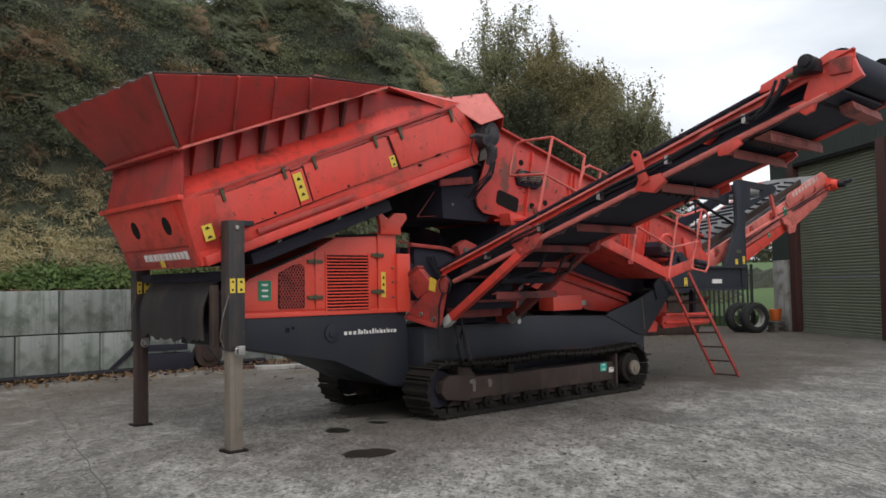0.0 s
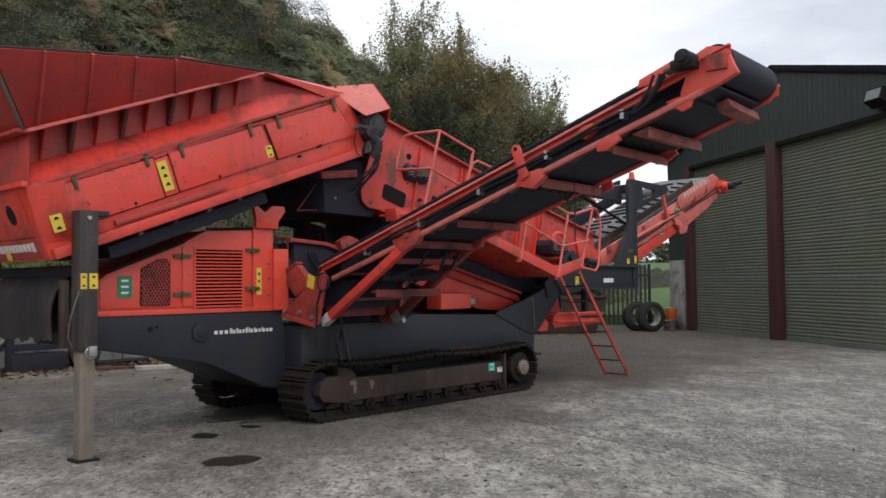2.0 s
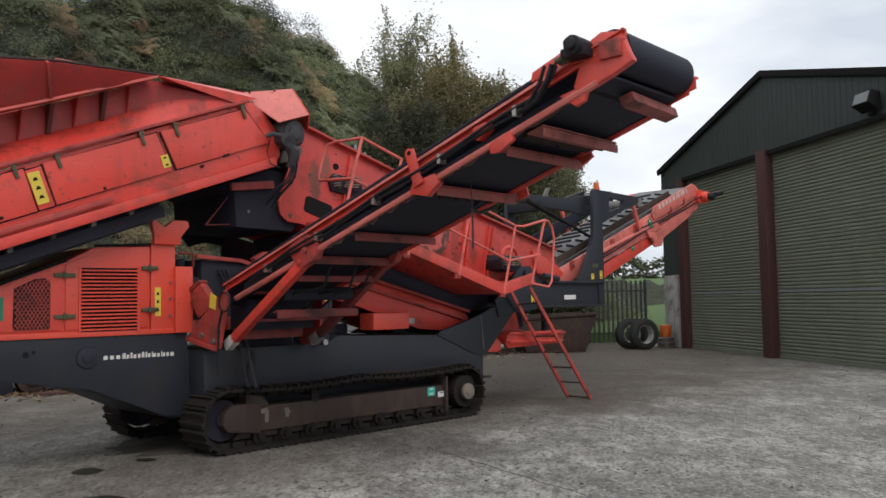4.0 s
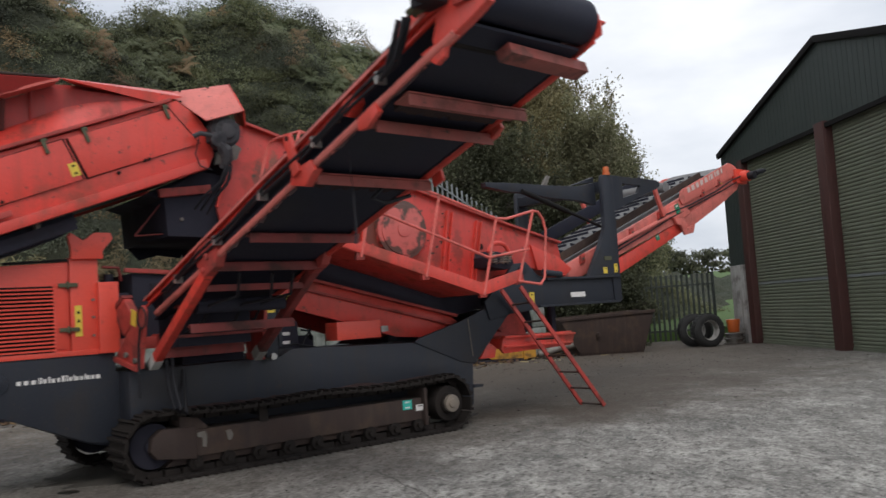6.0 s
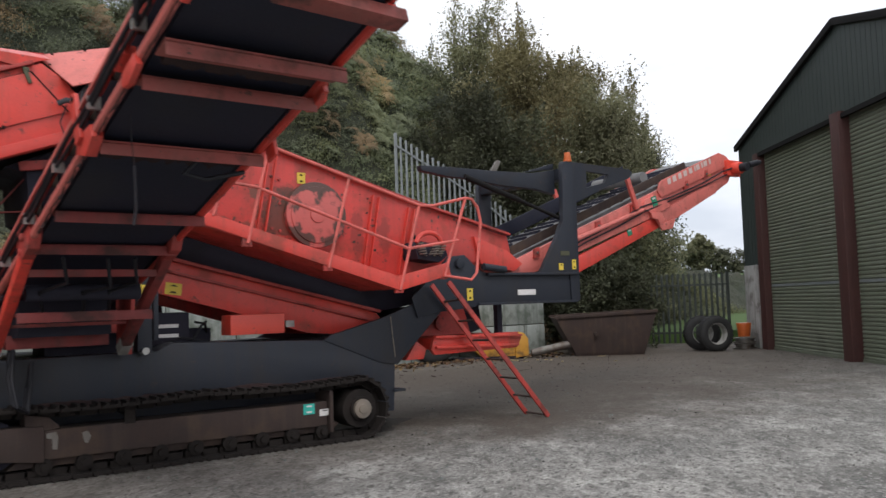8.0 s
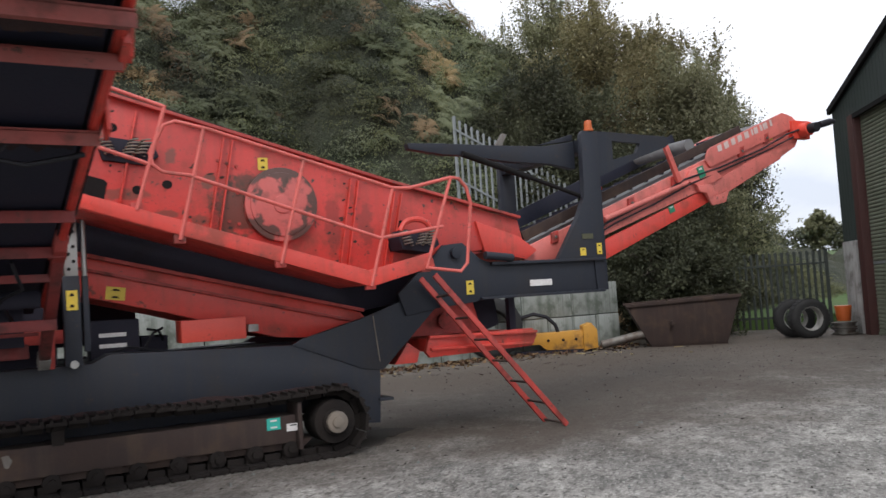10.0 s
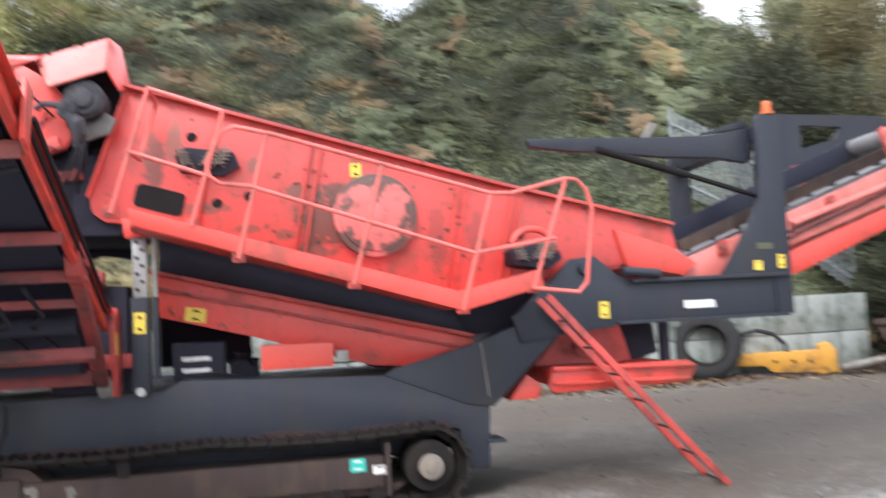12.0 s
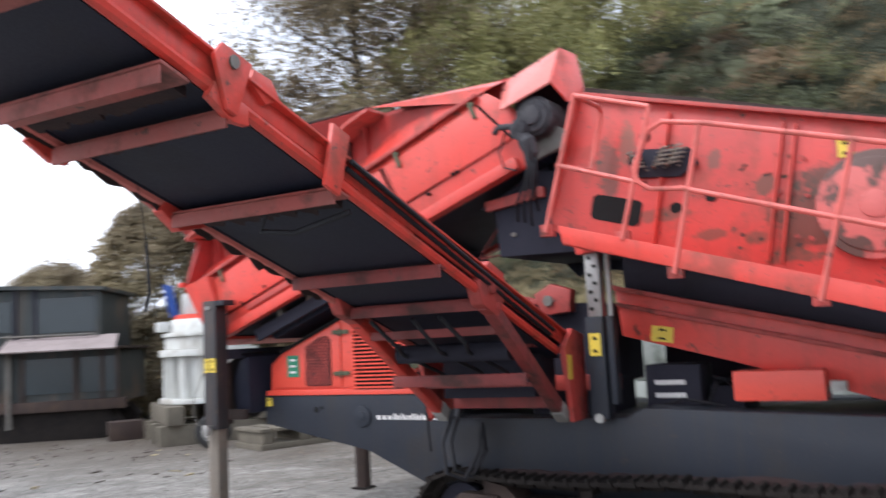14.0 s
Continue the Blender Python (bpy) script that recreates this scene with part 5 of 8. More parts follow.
part("deck_plate", Geo().box(-1.3, 1.45, -2.1, 1.45, 1.90, 1.96), RUST, old, "", 0.008)
part("pipe_frame", Geo().tube([(1.3, -1.5, 1.0), (1.3, -1.5, 2.3)], 0.06, 8).tube([(1.3, -0.9, 0.3), (1.3, -0.9, 2.3)], 0.05, 8), STEEL, old)
part("track", Geo().prism_x([(-1.7, 0.1), (-1.9, 0.35), (-1.7, 0.62), (1.1, 0.62), (1.3, 0.35), (1.1, 0.1), (1.0, 0.0), (-1.6, 0.0)], 0.6, 1.15), TRACK, old, "", 0.03)
part("track", Geo().prism_x([(-1.7, 0.1), (-1.9, 0.35), (-1.7, 0.62), (1.1, 0.62), (1.3, 0.35), (1.1, 0.1), (1.0, 0.0), (-1.6, 0.0)], -1.15, -0.6), TRACK, old, "", 0.03)
cone = thing("cone_crusher", "white cone crusher standing on timber blocks", "crusher", pose(-11.3, 8.68, 0, 0, 0, 12))
part("base_ring", Geo().cyl((0, 0, 0.74), (0, 0, 0.84), 0.98, 32).cyl((0, 0, 0.84), (0, 0, 1.66), 0.74, 32, 0.80), OFFWHITE, cone, "", 0.02)
part("upper_frame", Geo().cyl((0, 0, 1.66), (0, 0, 1.80), 0.98, 32).cyl((0, 0, 1.80), (0, 0, 2.05), 0.86, 32).cyl((0, 0, 2.05), (0, 0, 2.13), 0.92, 32).cyl((0, 0, 2.13), (0, 0, 2.40), 0.80, 32, 0.74), OFFWHITE, cone, "", 0.02)
part("side_lug", Geo().box(-0.2, 0.2, -1.02, -0.80, 2.16, 2.36), OFFWHITE, cone, "", 0.02)
part("red_band", Geo().cyl((0, 0, 2.40), (0, 0, 2.49), 0.68, 32), ORANGE_RED, cone, "red band")
for y0, y1, z1 in ((-0.50, -0.20, 2.92), (0.0, 0.62, 2.98)):
    part("feed_box", Geo().prism_x([(y0, 2.49), (y1, 2.49), (y1 - 0.06, z1), (y0 + 0.03, z1)], -0.3, 0.35), OFFWHITE, cone, "", 0.015)
for y0, lean in ((-0.74, -0.14), (-0.16, -0.10), (0.66, 0.05)):
    part("blue_bracket", Geo().prism_x([(y0, 2.45), (y0 + 0.16, 2.45), (y0 + 0.16 + lean, 3.08), (y0 + lean, 3.12)], -0.10, 0.12), BLUE, cone, "blue bracket", 0.01)
for i in range(16):
    a = 2 * math.pi * i / 16
    part("tie_bolt", Geo().cyl((0.86 * math.cos(a), 0.86 * math.sin(a), 0.84), (0.86 * math.cos(a), 0.86 * math.sin(a), 1.66), 0.05, 10), OFFWHITE, cone)
part("shaft_box", Geo().box(0.70, 1.02, -0.30, 0.42, 0.86, 1.20).cyl((0.9, 0.06, 1.04), (1.12, 0.06, 1.04), 0.16, 20), OFFWHITE, cone, "", 0.02)
for i in range(3):
    part("timber", Geo().box(-1.1, 1.1, -1.02 + 0.86 * i, -0.70 + 0.86 * i, 0.38, 0.73), TIMBER, cone, "", 0.015)
    part("timber", Geo().box(-1.05 + 0.86 * i, -0.73 + 0.86 * i, -1.15, 1.15, 0.0, 0.37), TIMBER, cone, "", 0.015)
pallet = thing("timber_pallet", "green-grey timber pallet on the ground", "pallet", pose(-9.0, 10.15, 0, 0, 0, 25))
for i in range(6):
    part("deck_board", Geo().box(-0.5, 0.5, -0.9 + 0.31 * i, -0.68 + 0.31 * i, 0.30, 0.36), TIMBER, pallet, "", 0.008)
for yb in (-0.85, -0.1, 0.65):
    part("bearer", Geo().box(-0.48, 0.48, yb, yb + 0.2, 0.10, 0.30), TIMBER, pallet, "", 0.008)
part("base_board", Geo().box(-0.5, 0.5, -0.9, 0.9, 0.0, 0.10), TIMBER, pallet, "", 0.01)
tyre(-9.30, 8.75, 0.3, 80, 0.3, 0.2, label="small worn tyre on its rim beside a timber pallet")
solid("rusty_box", Geo().box(-0.3, 0.3, -0.35, 0.35, 0.0, 0.38), RUST, "rusty steel box on the ground", "box", pose(-12.35, 6.95, 0, 0, 0, 10), bevel=0.015)
# ---- the screening machine ----
MACHINE = pose(-1.948, 8.785, 0, 0, 0, 43.37)
screener = thing("mobile_screener", "large red and dark grey tracked screening machine on the concrete yard", "screening machine", MACHINE)
MID = 1.15          # centre line across the machine


def sticker(parent, x, z, w, h, y, mat=YELLOW, lean=0.0, label="yellow warning label", marks=2):
    """A label on a side that faces -y, with unreadable print as bars."""
    c, s = math.cos(radians(lean)), math.sin(radians(lean))

    def at(u, v):
        return (x + u * c - v * s, z + u * s + v * c)
    g = Geo().prism([at(-w / 2, -h / 2), at(w / 2, -h / 2), at(w / 2, h / 2), at(-w / 2, h / 2)], y - 0.004, y + 0.002)
    lab = part("warning_label", g, mat, parent, label)
    ink_mat = WHITE if mat in (GREEN, TEAL) else INK
    for i in range(marks):
        v = h * (0.28 - 0.56 * i / max(marks - 1, 1))
        d = h * (0.075 if marks < 3 else 0.05)
        e = 0.10 if mat is YELLOW else 0.24
        part("label_print", Geo().prism([at(-w * 0.24, v - d), at(w * 0.24, v - d), at(w * e, v + d), at(-w * e, v + d)], y - 0.007, y - 0.004), ink_mat, parent)
    return lab


# feed hopper: sloping body, neck and flared wings
hopper = part("feed_hopper", Geo().prism([(-0.36, 2.40), (-0.18, 1.80), (3.50, 3.10), (3.50, 3.14), (0.0, 1.94), (-0.20, 2.42)], 0.25, 0.29)
              .prism([(-0.36, 2.40), (-0.18, 1.80), (3.53, 3.11), (3.60, 3.26), (3.57, 3.50), (3.42, 3.68), (3.22, 3.81)], 0.252, 0.288)
              .prism([(-0.36, 2.40), (-0.18, 1.80), (3.53, 3.11), (3.60, 3.26), (3.57, 3.50), (3.42, 3.68), (3.22, 3.81)], 2.01, 2.05), RED, screener, "red sloping hopper body", 0.006)
# rolled lower edge and top ledge of the body
part("edge_beam", Geo().bar((-0.16, 0.215, 1.85), (3.50, 0.215, 3.16), 0.07, 0.10), RED, hopper, bevel=0.012)
part("edge_beam", Geo().bar((-0.16, 2.085, 1.85), (3.50, 2.085, 3.16), 0.07, 0.10), RED, hopper, bevel=0.012)
part("top_ledge", Geo().bar((-0.40, 0.245, 2.44), (3.14, 0.245, 3.80), 0.10, 0.035), RED_WORN, hopper, bevel=0.008)
part("slide_bar", Geo().bar((0.40, 0.20, 2.16), (1.62, 0.20, 2.60), 0.04, 0.055), RED_WORN, hopper, "grimy red bar", 0.01)


def slope_panel(a, b, c, d, name="door_panel"):
    mx, mz = sum(q[0] for q in (a, b, c, d)) / 4, sum(q[1] for q in (a, b, c, d)) / 4
    wide = [(mx + (x - mx) * 1.016 + (0.008 if x > mx else -0.008), mz + (z - mz) * 1.03 + (0.006 if z > mz else -0.006)) for x, z in (a, b, c, d)]
    p = part(name, Geo().prism([a, b, c, d], 0.226, 0.25), RED, hopper, "", 0.006)
    # black border draws the shadow line round the panel
    part("door_gap", Geo().prism(wide, 0.2465, 0.2515), INK, p, "black strip for the shaded gap round the panel")
    return p


slope_panel((-0.21, 2.44), (-0.10, 2.06), (0.93, 2.44), (0.80, 2.82))
slope_panel((0.97, 2.885), (1.10, 2.51), (2.26, 2.94), (2.08, 3.31))
slope_panel((2.13, 3.33), (2.31, 2.96), (3.44, 3.37), (3.12, 3.71))
slope_panel((0.815, 2.80), (0.945, 2.45), (1.085, 2.50), (0.955, 2.86), "fixed_panel")
for hx, hz in ((0.02, 2.555), (0.72, 2.825), (1.10, 2.955), (1.92, 3.265), (2.29, 3.40), (3.09, 3.70)):
    g = Geo().bar((hx - 0.02, 0.215, hz + 0.03), (hx + 0.03, 0.215, hz - 0.10), 0.018, 0.035).box(hx - 0.035, hx + 0.02, 0.205, 0.226, hz + 0.01, hz + 0.045)
    part("latch", g, LATCH, hopper, "tarnished green metal latch", 0.003)
sticker(hopper, 0.93, 2.655, 0.11, 0.30, 0.222, lean=20, marks=3)
sticker(hopper, 2.18, 3.03, 0.085, 0.13, 0.222, lean=20)
for bx, bz in ((0.30, 2.22), (1.55, 2.70), (2.60, 3.02), (2.86, 3.16), (2.90, 3.175), (0.62, 2.36)):
    part("bolt", Geo().cyl((bx, 0.215, bz), (bx, 0.255, bz), 0.016, 8), INK, hopper)
# front box under the gate
FB_TOP, FB_BOT = (-0.447, 2.44), (-0.19, 1.80)
front = part("front_box", Geo().loft([(-0.447, 0.135, 2.44), (-0.19, 0.28, 1.80), (0.05, 0.28, 1.86), (-0.10, 0.135, 2.52)],
                                     [(-0.447, 2.165, 2.44), (-0.19, 2.02, 1.80), (0.05, 2.02, 1.86), (-0.10, 2.165, 2.52)]), RED, screener, "red front box of the hopper", 0.012)


def on_front(y, k, out=0.0):
    """A point on the front box's face: y across, k from top (0) to bottom (1)."""
    return (FB_TOP[0] + (FB_BOT[0] - FB_TOP[0]) * k - out * 0.93, y, FB_TOP[1] + (FB_BOT[1] - FB_TOP[1]) * k - out * 0.37)


def front_plate(y0, y1, k0, k1, out0, out1, mat, name, label=""):
    a = [on_front(y0, k0, out0), on_front(y1, k0, out0), on_front(y1, k1, out0), on_front(y0, k1, out0)]
    b = [on_front(y0, k0, out1), on_front(y1, k0, out1), on_front(y1, k1, out1), on_front(y0, k1, out1)]
    return part(name, Geo().loft(a, b), mat, front, label, 0.004)


front_plate(0.33, 2.0, 0.05, 0.66, -0.005, 0.018, RED, "front_flap")
front_plate(0.30, 2.03, 0.69, 0.97, -0.005, 0.012, RED_WORN, "name_panel")
for yc in (0.62, 1.42):
    ring = [(math.cos(2 * math.pi * i / 18), math.sin(2 * math.pi * i / 18)) for i in range(18)]
    a = [on_front(yc + 0.085 * c, 0.34 + 0.14 * s, 0.019) for c, s in ring]
    b = [on_front(yc + 0.085 * c, 0.34 + 0.14 * s, 0.023) for c, s in ring]
    part("lifting_hole", Geo().loft(a, b), INK, front, "dark oval hole")
yy = 0.50
for wdt in (0.08, 0.07, 0.08, 0.07, 0.08, 0.03, 0.07, 0.04, 0.08, 0.04, 0.07, 0.08):
    front_plate(yy, yy + wdt * 0.95, 0.75, 0.86, 0.012, 0.016, WHITE, "name_lettering")
    yy += wdt + 0.018
front_plate(0.40, 0.48, 0.74, 0.87, 0.012, 0.016, WHITE, "name_badge")
front_plate(1.02, 1.12, 0.86, 0.97, 0.013, 0.017, YELLOW, "warning_label")
sticker(front, -0.135, 2.135, 0.11, 0.16, 0.200, lean=18)
part("front_lip", Geo().bar((-0.46, 0.10, 2.455), (-0.46, 2.20, 2.455), 0.06, 0.05), RED, front, bevel=0.01)
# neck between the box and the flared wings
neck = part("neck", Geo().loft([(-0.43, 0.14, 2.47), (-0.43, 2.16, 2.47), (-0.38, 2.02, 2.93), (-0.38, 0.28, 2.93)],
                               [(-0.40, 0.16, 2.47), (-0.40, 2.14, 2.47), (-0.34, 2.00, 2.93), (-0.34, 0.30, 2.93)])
            .plate([(-0.40, 2.03, 2.45), (3.0, 2.03, 3.76), (2.05, 2.03, 3.87), (-0.40, 2.03, 2.94)], 0.03), RED_DARK, screener, "recessed dark red hopper side", 0.004)


def neck_line(x):
    """Across the neck at x: heights of the ledge, the crease and the flange, and the depth of the recess."""
    lo, hi = 2.455 + 0.3853 * (x + 0.40), min(2.925 + 0.3765 * (x + 0.42), 3.855 - 0.08 * (x - 2.05))
    return lo, lo + (0.40 + 0.35 * smooth(1.6, 2.9, x)) * (hi - lo), hi, 0.012 + 0.20 * (1 - smooth(1.3, 2.9, x))


slope_rows, wall_rows = [], []
for i in range(18):
    x = -0.40 + 3.35 * i / 17
    lo, mid, hi, d = neck_line(x)
    slope_rows.append(((x, 0.25, lo), (x, 0.25 + d, mid), (x, 0.27 + d, mid), (x, 0.27, lo)))
    wall_rows.append(((x, 0.25 + d, mid), (x, 0.25 + d, hi), (x, 0.27 + d, hi), (x, 0.27 + d, mid)))
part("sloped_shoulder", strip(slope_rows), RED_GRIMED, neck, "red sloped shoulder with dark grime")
# recess takes the darker red: its shade is in the colour
part("recess_wall", strip(wall_rows), RED_DARK, neck, "dark red recessed wall, shade put into its colour")
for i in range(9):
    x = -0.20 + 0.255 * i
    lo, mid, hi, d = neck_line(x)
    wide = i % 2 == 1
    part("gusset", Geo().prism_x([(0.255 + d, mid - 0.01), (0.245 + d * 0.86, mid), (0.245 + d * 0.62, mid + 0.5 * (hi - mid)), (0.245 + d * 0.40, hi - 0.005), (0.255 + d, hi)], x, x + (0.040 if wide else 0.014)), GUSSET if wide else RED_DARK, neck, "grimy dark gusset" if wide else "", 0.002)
part("flange", strip([((x, 0.135 + 0.02 * math.sin(9 * x), 2.925 + 0.3765 * (x + 0.42)), (x, 0.135 + 0.02 * math.sin(9 * x), 2.950 + 0.3765 * (x + 0.42)), (x, 0.27 + neck_line(x)[3], 2.958 + 0.3765 * (x + 0.42)), (x, 0.27 + neck_line(x)[3], 2.933 + 0.3765 * (x + 0.42)))
                      for x in [-0.42 + 2.47 * i / 24 for i in range(25)]]), RAIL, neck, "worn pinkish-red flange with a wavy edge")
part("flange", Geo().bar((-0.42, 2.085, 2.94), (2.05, 2.14, 3.87), 0.14, 0.035), RED, neck, bevel=0.006)
part("flange", Geo().bar((-0.43, 0.22, 2.94), (-0.43, 2.08, 2.94), 0.12, 0.035), RED_WORN, neck, bevel=0.006)
GT, GT_FAR = (-0.872, 3.512), 3.590
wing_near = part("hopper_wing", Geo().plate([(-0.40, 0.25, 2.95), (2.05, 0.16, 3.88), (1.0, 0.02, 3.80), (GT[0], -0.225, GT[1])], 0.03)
                 .plate([(2.05, 0.16, 3.88), (2.05, 0.24, 3.88), (1.0, 0.05, 3.83), (1.0, 0.02, 3.80)], 0.012), RED_DARK, screener, "dark red flared hopper wing", 0.003)
part("hopper_wing", Geo().plate([(-0.40, 2.05, 2.95), (GT[0], 2.525, GT_FAR), (1.0, 2.28, 3.82), (2.05, 2.14, 3.88)], 0.03), RED_DARK, screener, "dark red flared hopper wing", 0.003)
for x in (-0.42, 0.02, 0.46, 0.90):
    k = (x + 0.872) / 1.872
    top = Vector((x, -0.225 + 0.245 * k - 0.045, 3.497 + 0.288 * k))
    kb = (x + 0.10 + 0.40) / 2.45
    bot = Vector((x + 0.10, 0.25 - 0.09 * kb - 0.050, 2.955 + 0.93 * kb))
    part("stiffener", Geo().bar(top, bot, 0.026, 0.045, (0, 1, 0)), RED_WORN, wing_near, bevel=0.003)
gate = part("hopper_gate", Geo().plate([(-0.40, 0.28, 2.95), (-0.40, 2.02, 2.95), (GT[0], 2.525, GT_FAR), (GT[0], -0.225, GT[1])], -0.025), RED_DARK, screener, "dark red flared tipping gate with a battered rim", 0.003)
part("corner_seam", Geo().bar((-0.43, 0.23, 2.95), (GT[0] - 0.02, -0.235, GT[1]), 0.030, 0.030), LEG, gate, "rusty bare corner seam", 0.006)
rim = [Vector((GT[0] - 0.005 - 0.012 * (i % 2), -0.225 + 2.75 * i / 22, GT[1] + (GT_FAR - GT[1]) * i / 22 + 0.012 * math.sin(i * 1.9) - 0.01 * (i % 3 == 0))) for i in range(23)]
part("rim", Geo().tube(rim, 0.012, 6), STEEL, gate, "bent bare steel rim")
part("rim", Geo().tube([(GT[0], -0.23, GT[1] + 0.005), (1.0, 0.005, 3.805), (2.05, 0.15, 3.89)], 0.013, 6), RUST, wing_near, "rusty rim")
# sloping shoulder between wings and hood
part("shoulder_plate", Geo().plate([(2.05, 0.16, 3.885), (3.0, 0.262, 3.765), (3.30, 0.262, 3.86), (3.28, 0.60, 4.0), (2.3, 0.5, 3.92)], 0.015), RED, neck, bevel=0.003)
part("inner_wall", Geo().plate([(1.2, 0.55, 3.1), (3.3, 0.55, 3.7), (3.3, 0.55, 3.99), (1.9, 0.4, 3.87)], 0.015), RED_DARK, neck)
# discharge hood
HA, HB, HC, HD, HE, HF, HG = (3.22, 0.57, 3.97), (3.45, 0.05, 3.58), (3.88, 0.085, 3.73), (3.855, 0.37, 4.085), (3.96, 0.22, 3.58), (4.0, 0.52, 3.70), (3.92, 0.56, 4.06)
# pale red of the upward sheets also paints the sky's sheen on them
hood = part("discharge_hood", Geo().plate([HA, HB, HD], -0.016).plate([HB, HC, HD], -0.016).plate([HA, HD, HG, (3.28, 0.74, 3.98)], -0.012)
            , RED_PALE, screener, "faded red sheet hood over the belt head, sheen in its pale colour", 0.004)
part("hood_front", Geo().plate([HD, HC, HE], 0.016).plate([HD, HE, HF, HG], 0.016), RED, hood, "red front sheet of the hood", 0.003)
part("far_hood", Geo().plate([(3.28, 1.68, 3.92), (3.92, 1.96, 3.95), (3.86, 2.24, 3.66), (3.42, 2.20, 3.62)], -0.02), RED_PALE, hood, "", 0.004)
for a, b, k in ((HA, HD, 0.18), (HA, HD, 0.62), (HA, HB, 0.30)):
    q = Vector(a).lerp(Vector(b), k) + Vector((0.03, 0.0, -0.035))
    part("bolt", Geo().cyl(q + Vector((0, -0.03, 0.03)), q, 0.013, 8), INK, hood)
drive = part("drum_motor", Geo().cyl((3.70, 0.14, 3.50), (3.70, 0.42, 3.50), 0.165, 28).cyl((3.70, 0.11, 3.50), (3.70, 0.14, 3.50), 0.135, 24).cyl((3.70, 0.08, 3.50), (3.70, 0.11, 3.50), 0.08, 18), MOTOR, screener, "dusty dark grey drum motor under the hood", 0.010)
part("motor_body", Geo().cyl((3.58, 0.06, 3.40), (3.66, 0.30, 3.40), 0.085, 16).box(3.52, 3.62, 0.10, 0.26, 3.38, 3.48), MOTOR, drive, "", 0.012)
# black plate also stands for the shade under the hood
part("head_guard", Geo().prism([(3.30, 3.66), (3.36, 3.86), (3.86, 3.92), (3.97, 3.40), (3.50, 3.14)], 0.57, 0.61), BLACK, drive, "greasy black plate filling the shaded gap behind the motor", 0.006)
part("head_plate", Geo().prism([(3.62, 3.16), (3.88, 3.24), (3.93, 3.36), (3.84, 3.42), (3.64, 3.30)], 0.27, 0.31), STEEL, drive, "dull grey steel bearing plate", 0.006)
part("wrapped_sleeve", Geo().tube([(3.60, 0.10, 3.36), (3.66, 0.08, 3.28), (3.68, 0.10, 3.20), (3.64, 0.14, 3.10)], [0.05, 0.075, 0.065, 0.035], 9), MOTOR, drive, "crumpled dusty sleeve")
part("feed_pipe", Geo().tube([(3.34, 0.14, 3.42), (3.40, 0.10, 3.45), (3.50, 0.10, 3.44), (3.58, 0.12, 3.42)], 0.026, 8), MOTOR, drive)
rr = random.Random(9)
for k in range(4):
    dx, dz = 0.022 * k, rr.uniform(-0.04, 0.04)
    pts = [(3.62 + dx, 0.10, 3.22), (3.65 + dx, 0.09, 3.10 + dz), (3.60 + 1.6 * dx, 0.12, 2.96 + dz), (3.48 + 2.4 * dx, 0.20, 2.84 + dz), (3.40 + 3.0 * dx, 0.34, 2.70 + 2 * dz)]
    part("hydraulic_hose", Geo().tube(pts, 0.013, 6), HOSE, drive)
# added black backing, so the gap behind the hoses stays dark
part("feed_lining", Geo().prism([(3.50, 2.70), (3.55, 3.25), (3.95, 3.42), (4.12, 3.40), (4.12, 2.70)], 0.63, 0.66), BLACK, drive, "added black backing for the dark gap behind the hoses", 0.004)
part("thin_cable", Geo().tube([(3.42, 0.18, 3.42), (3.36, 0.16, 3.25), (3.40, 0.15, 3.12), (3.52, 0.14, 3.08)], 0.007, 5), HOSE, drive)
# belt feeder under the hopper
feeder = part("feeder_belt", Geo().prism([(-0.10, 1.84), (3.62, 3.18), (3.72, 3.36), (3.60, 3.48), (-0.05, 2.12)], 0.36, 1.94), BELT, screener, "black rubber feeder belt")
part("return_belt", Geo().prism([(0.55, 1.84), (2.10, 2.41), (2.25, 2.55), (2.20, 2.64), (0.40, 1.98)], 0.42, 1.88), BELT, feeder)
part("belt_frame", Geo().bar((0.40, 0.33, 1.88), (2.2, 0.33, 2.53), 0.05, 0.12), BLACK, feeder, bevel=0.006)
for i in range(4):
    x = 0.7 + 0.38 * i
    part("return_bracket", Geo().box(x, x + 0.05, 0.31, 0.37, 1.90 + 0.364 * (x - 0.4), 2.06 + 0.364 * (x - 0.4)), STEEL, feeder, bevel=0.004)
# solid black block puts in the darkness of the open throat
part("hopper_grid", Geo().prism([(2.95, 2.86), (3.30, 2.76), (3.74, 2.76), (3.62, 3.15)], 0.50, 1.80), BLACK, screener, "black block for the dark open throat under the belt head")

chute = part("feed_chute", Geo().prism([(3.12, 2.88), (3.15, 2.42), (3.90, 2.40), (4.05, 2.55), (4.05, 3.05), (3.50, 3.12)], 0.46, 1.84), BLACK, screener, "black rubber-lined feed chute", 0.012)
part("chute_tie", Geo().bar((3.06, 0.43, 2.86), (3.62, 0.43, 2.93), 0.05, 0.09), RED_WORN, chute, "grimy red tie bar", 0.008)
part("chute_bolt", Geo().cyl((3.30, 0.44, 2.60), (3.30, 0.47, 2.60), 0.02, 8), STEEL, chute)
part("hanging_flap", Geo().prism([(3.14, 2.46), (3.88, 2.44), (3.80, 2.30), (3.52, 2.34), (3.30, 2.28)], 1.78, 1.80), BELT, chute, "torn rubber flap")
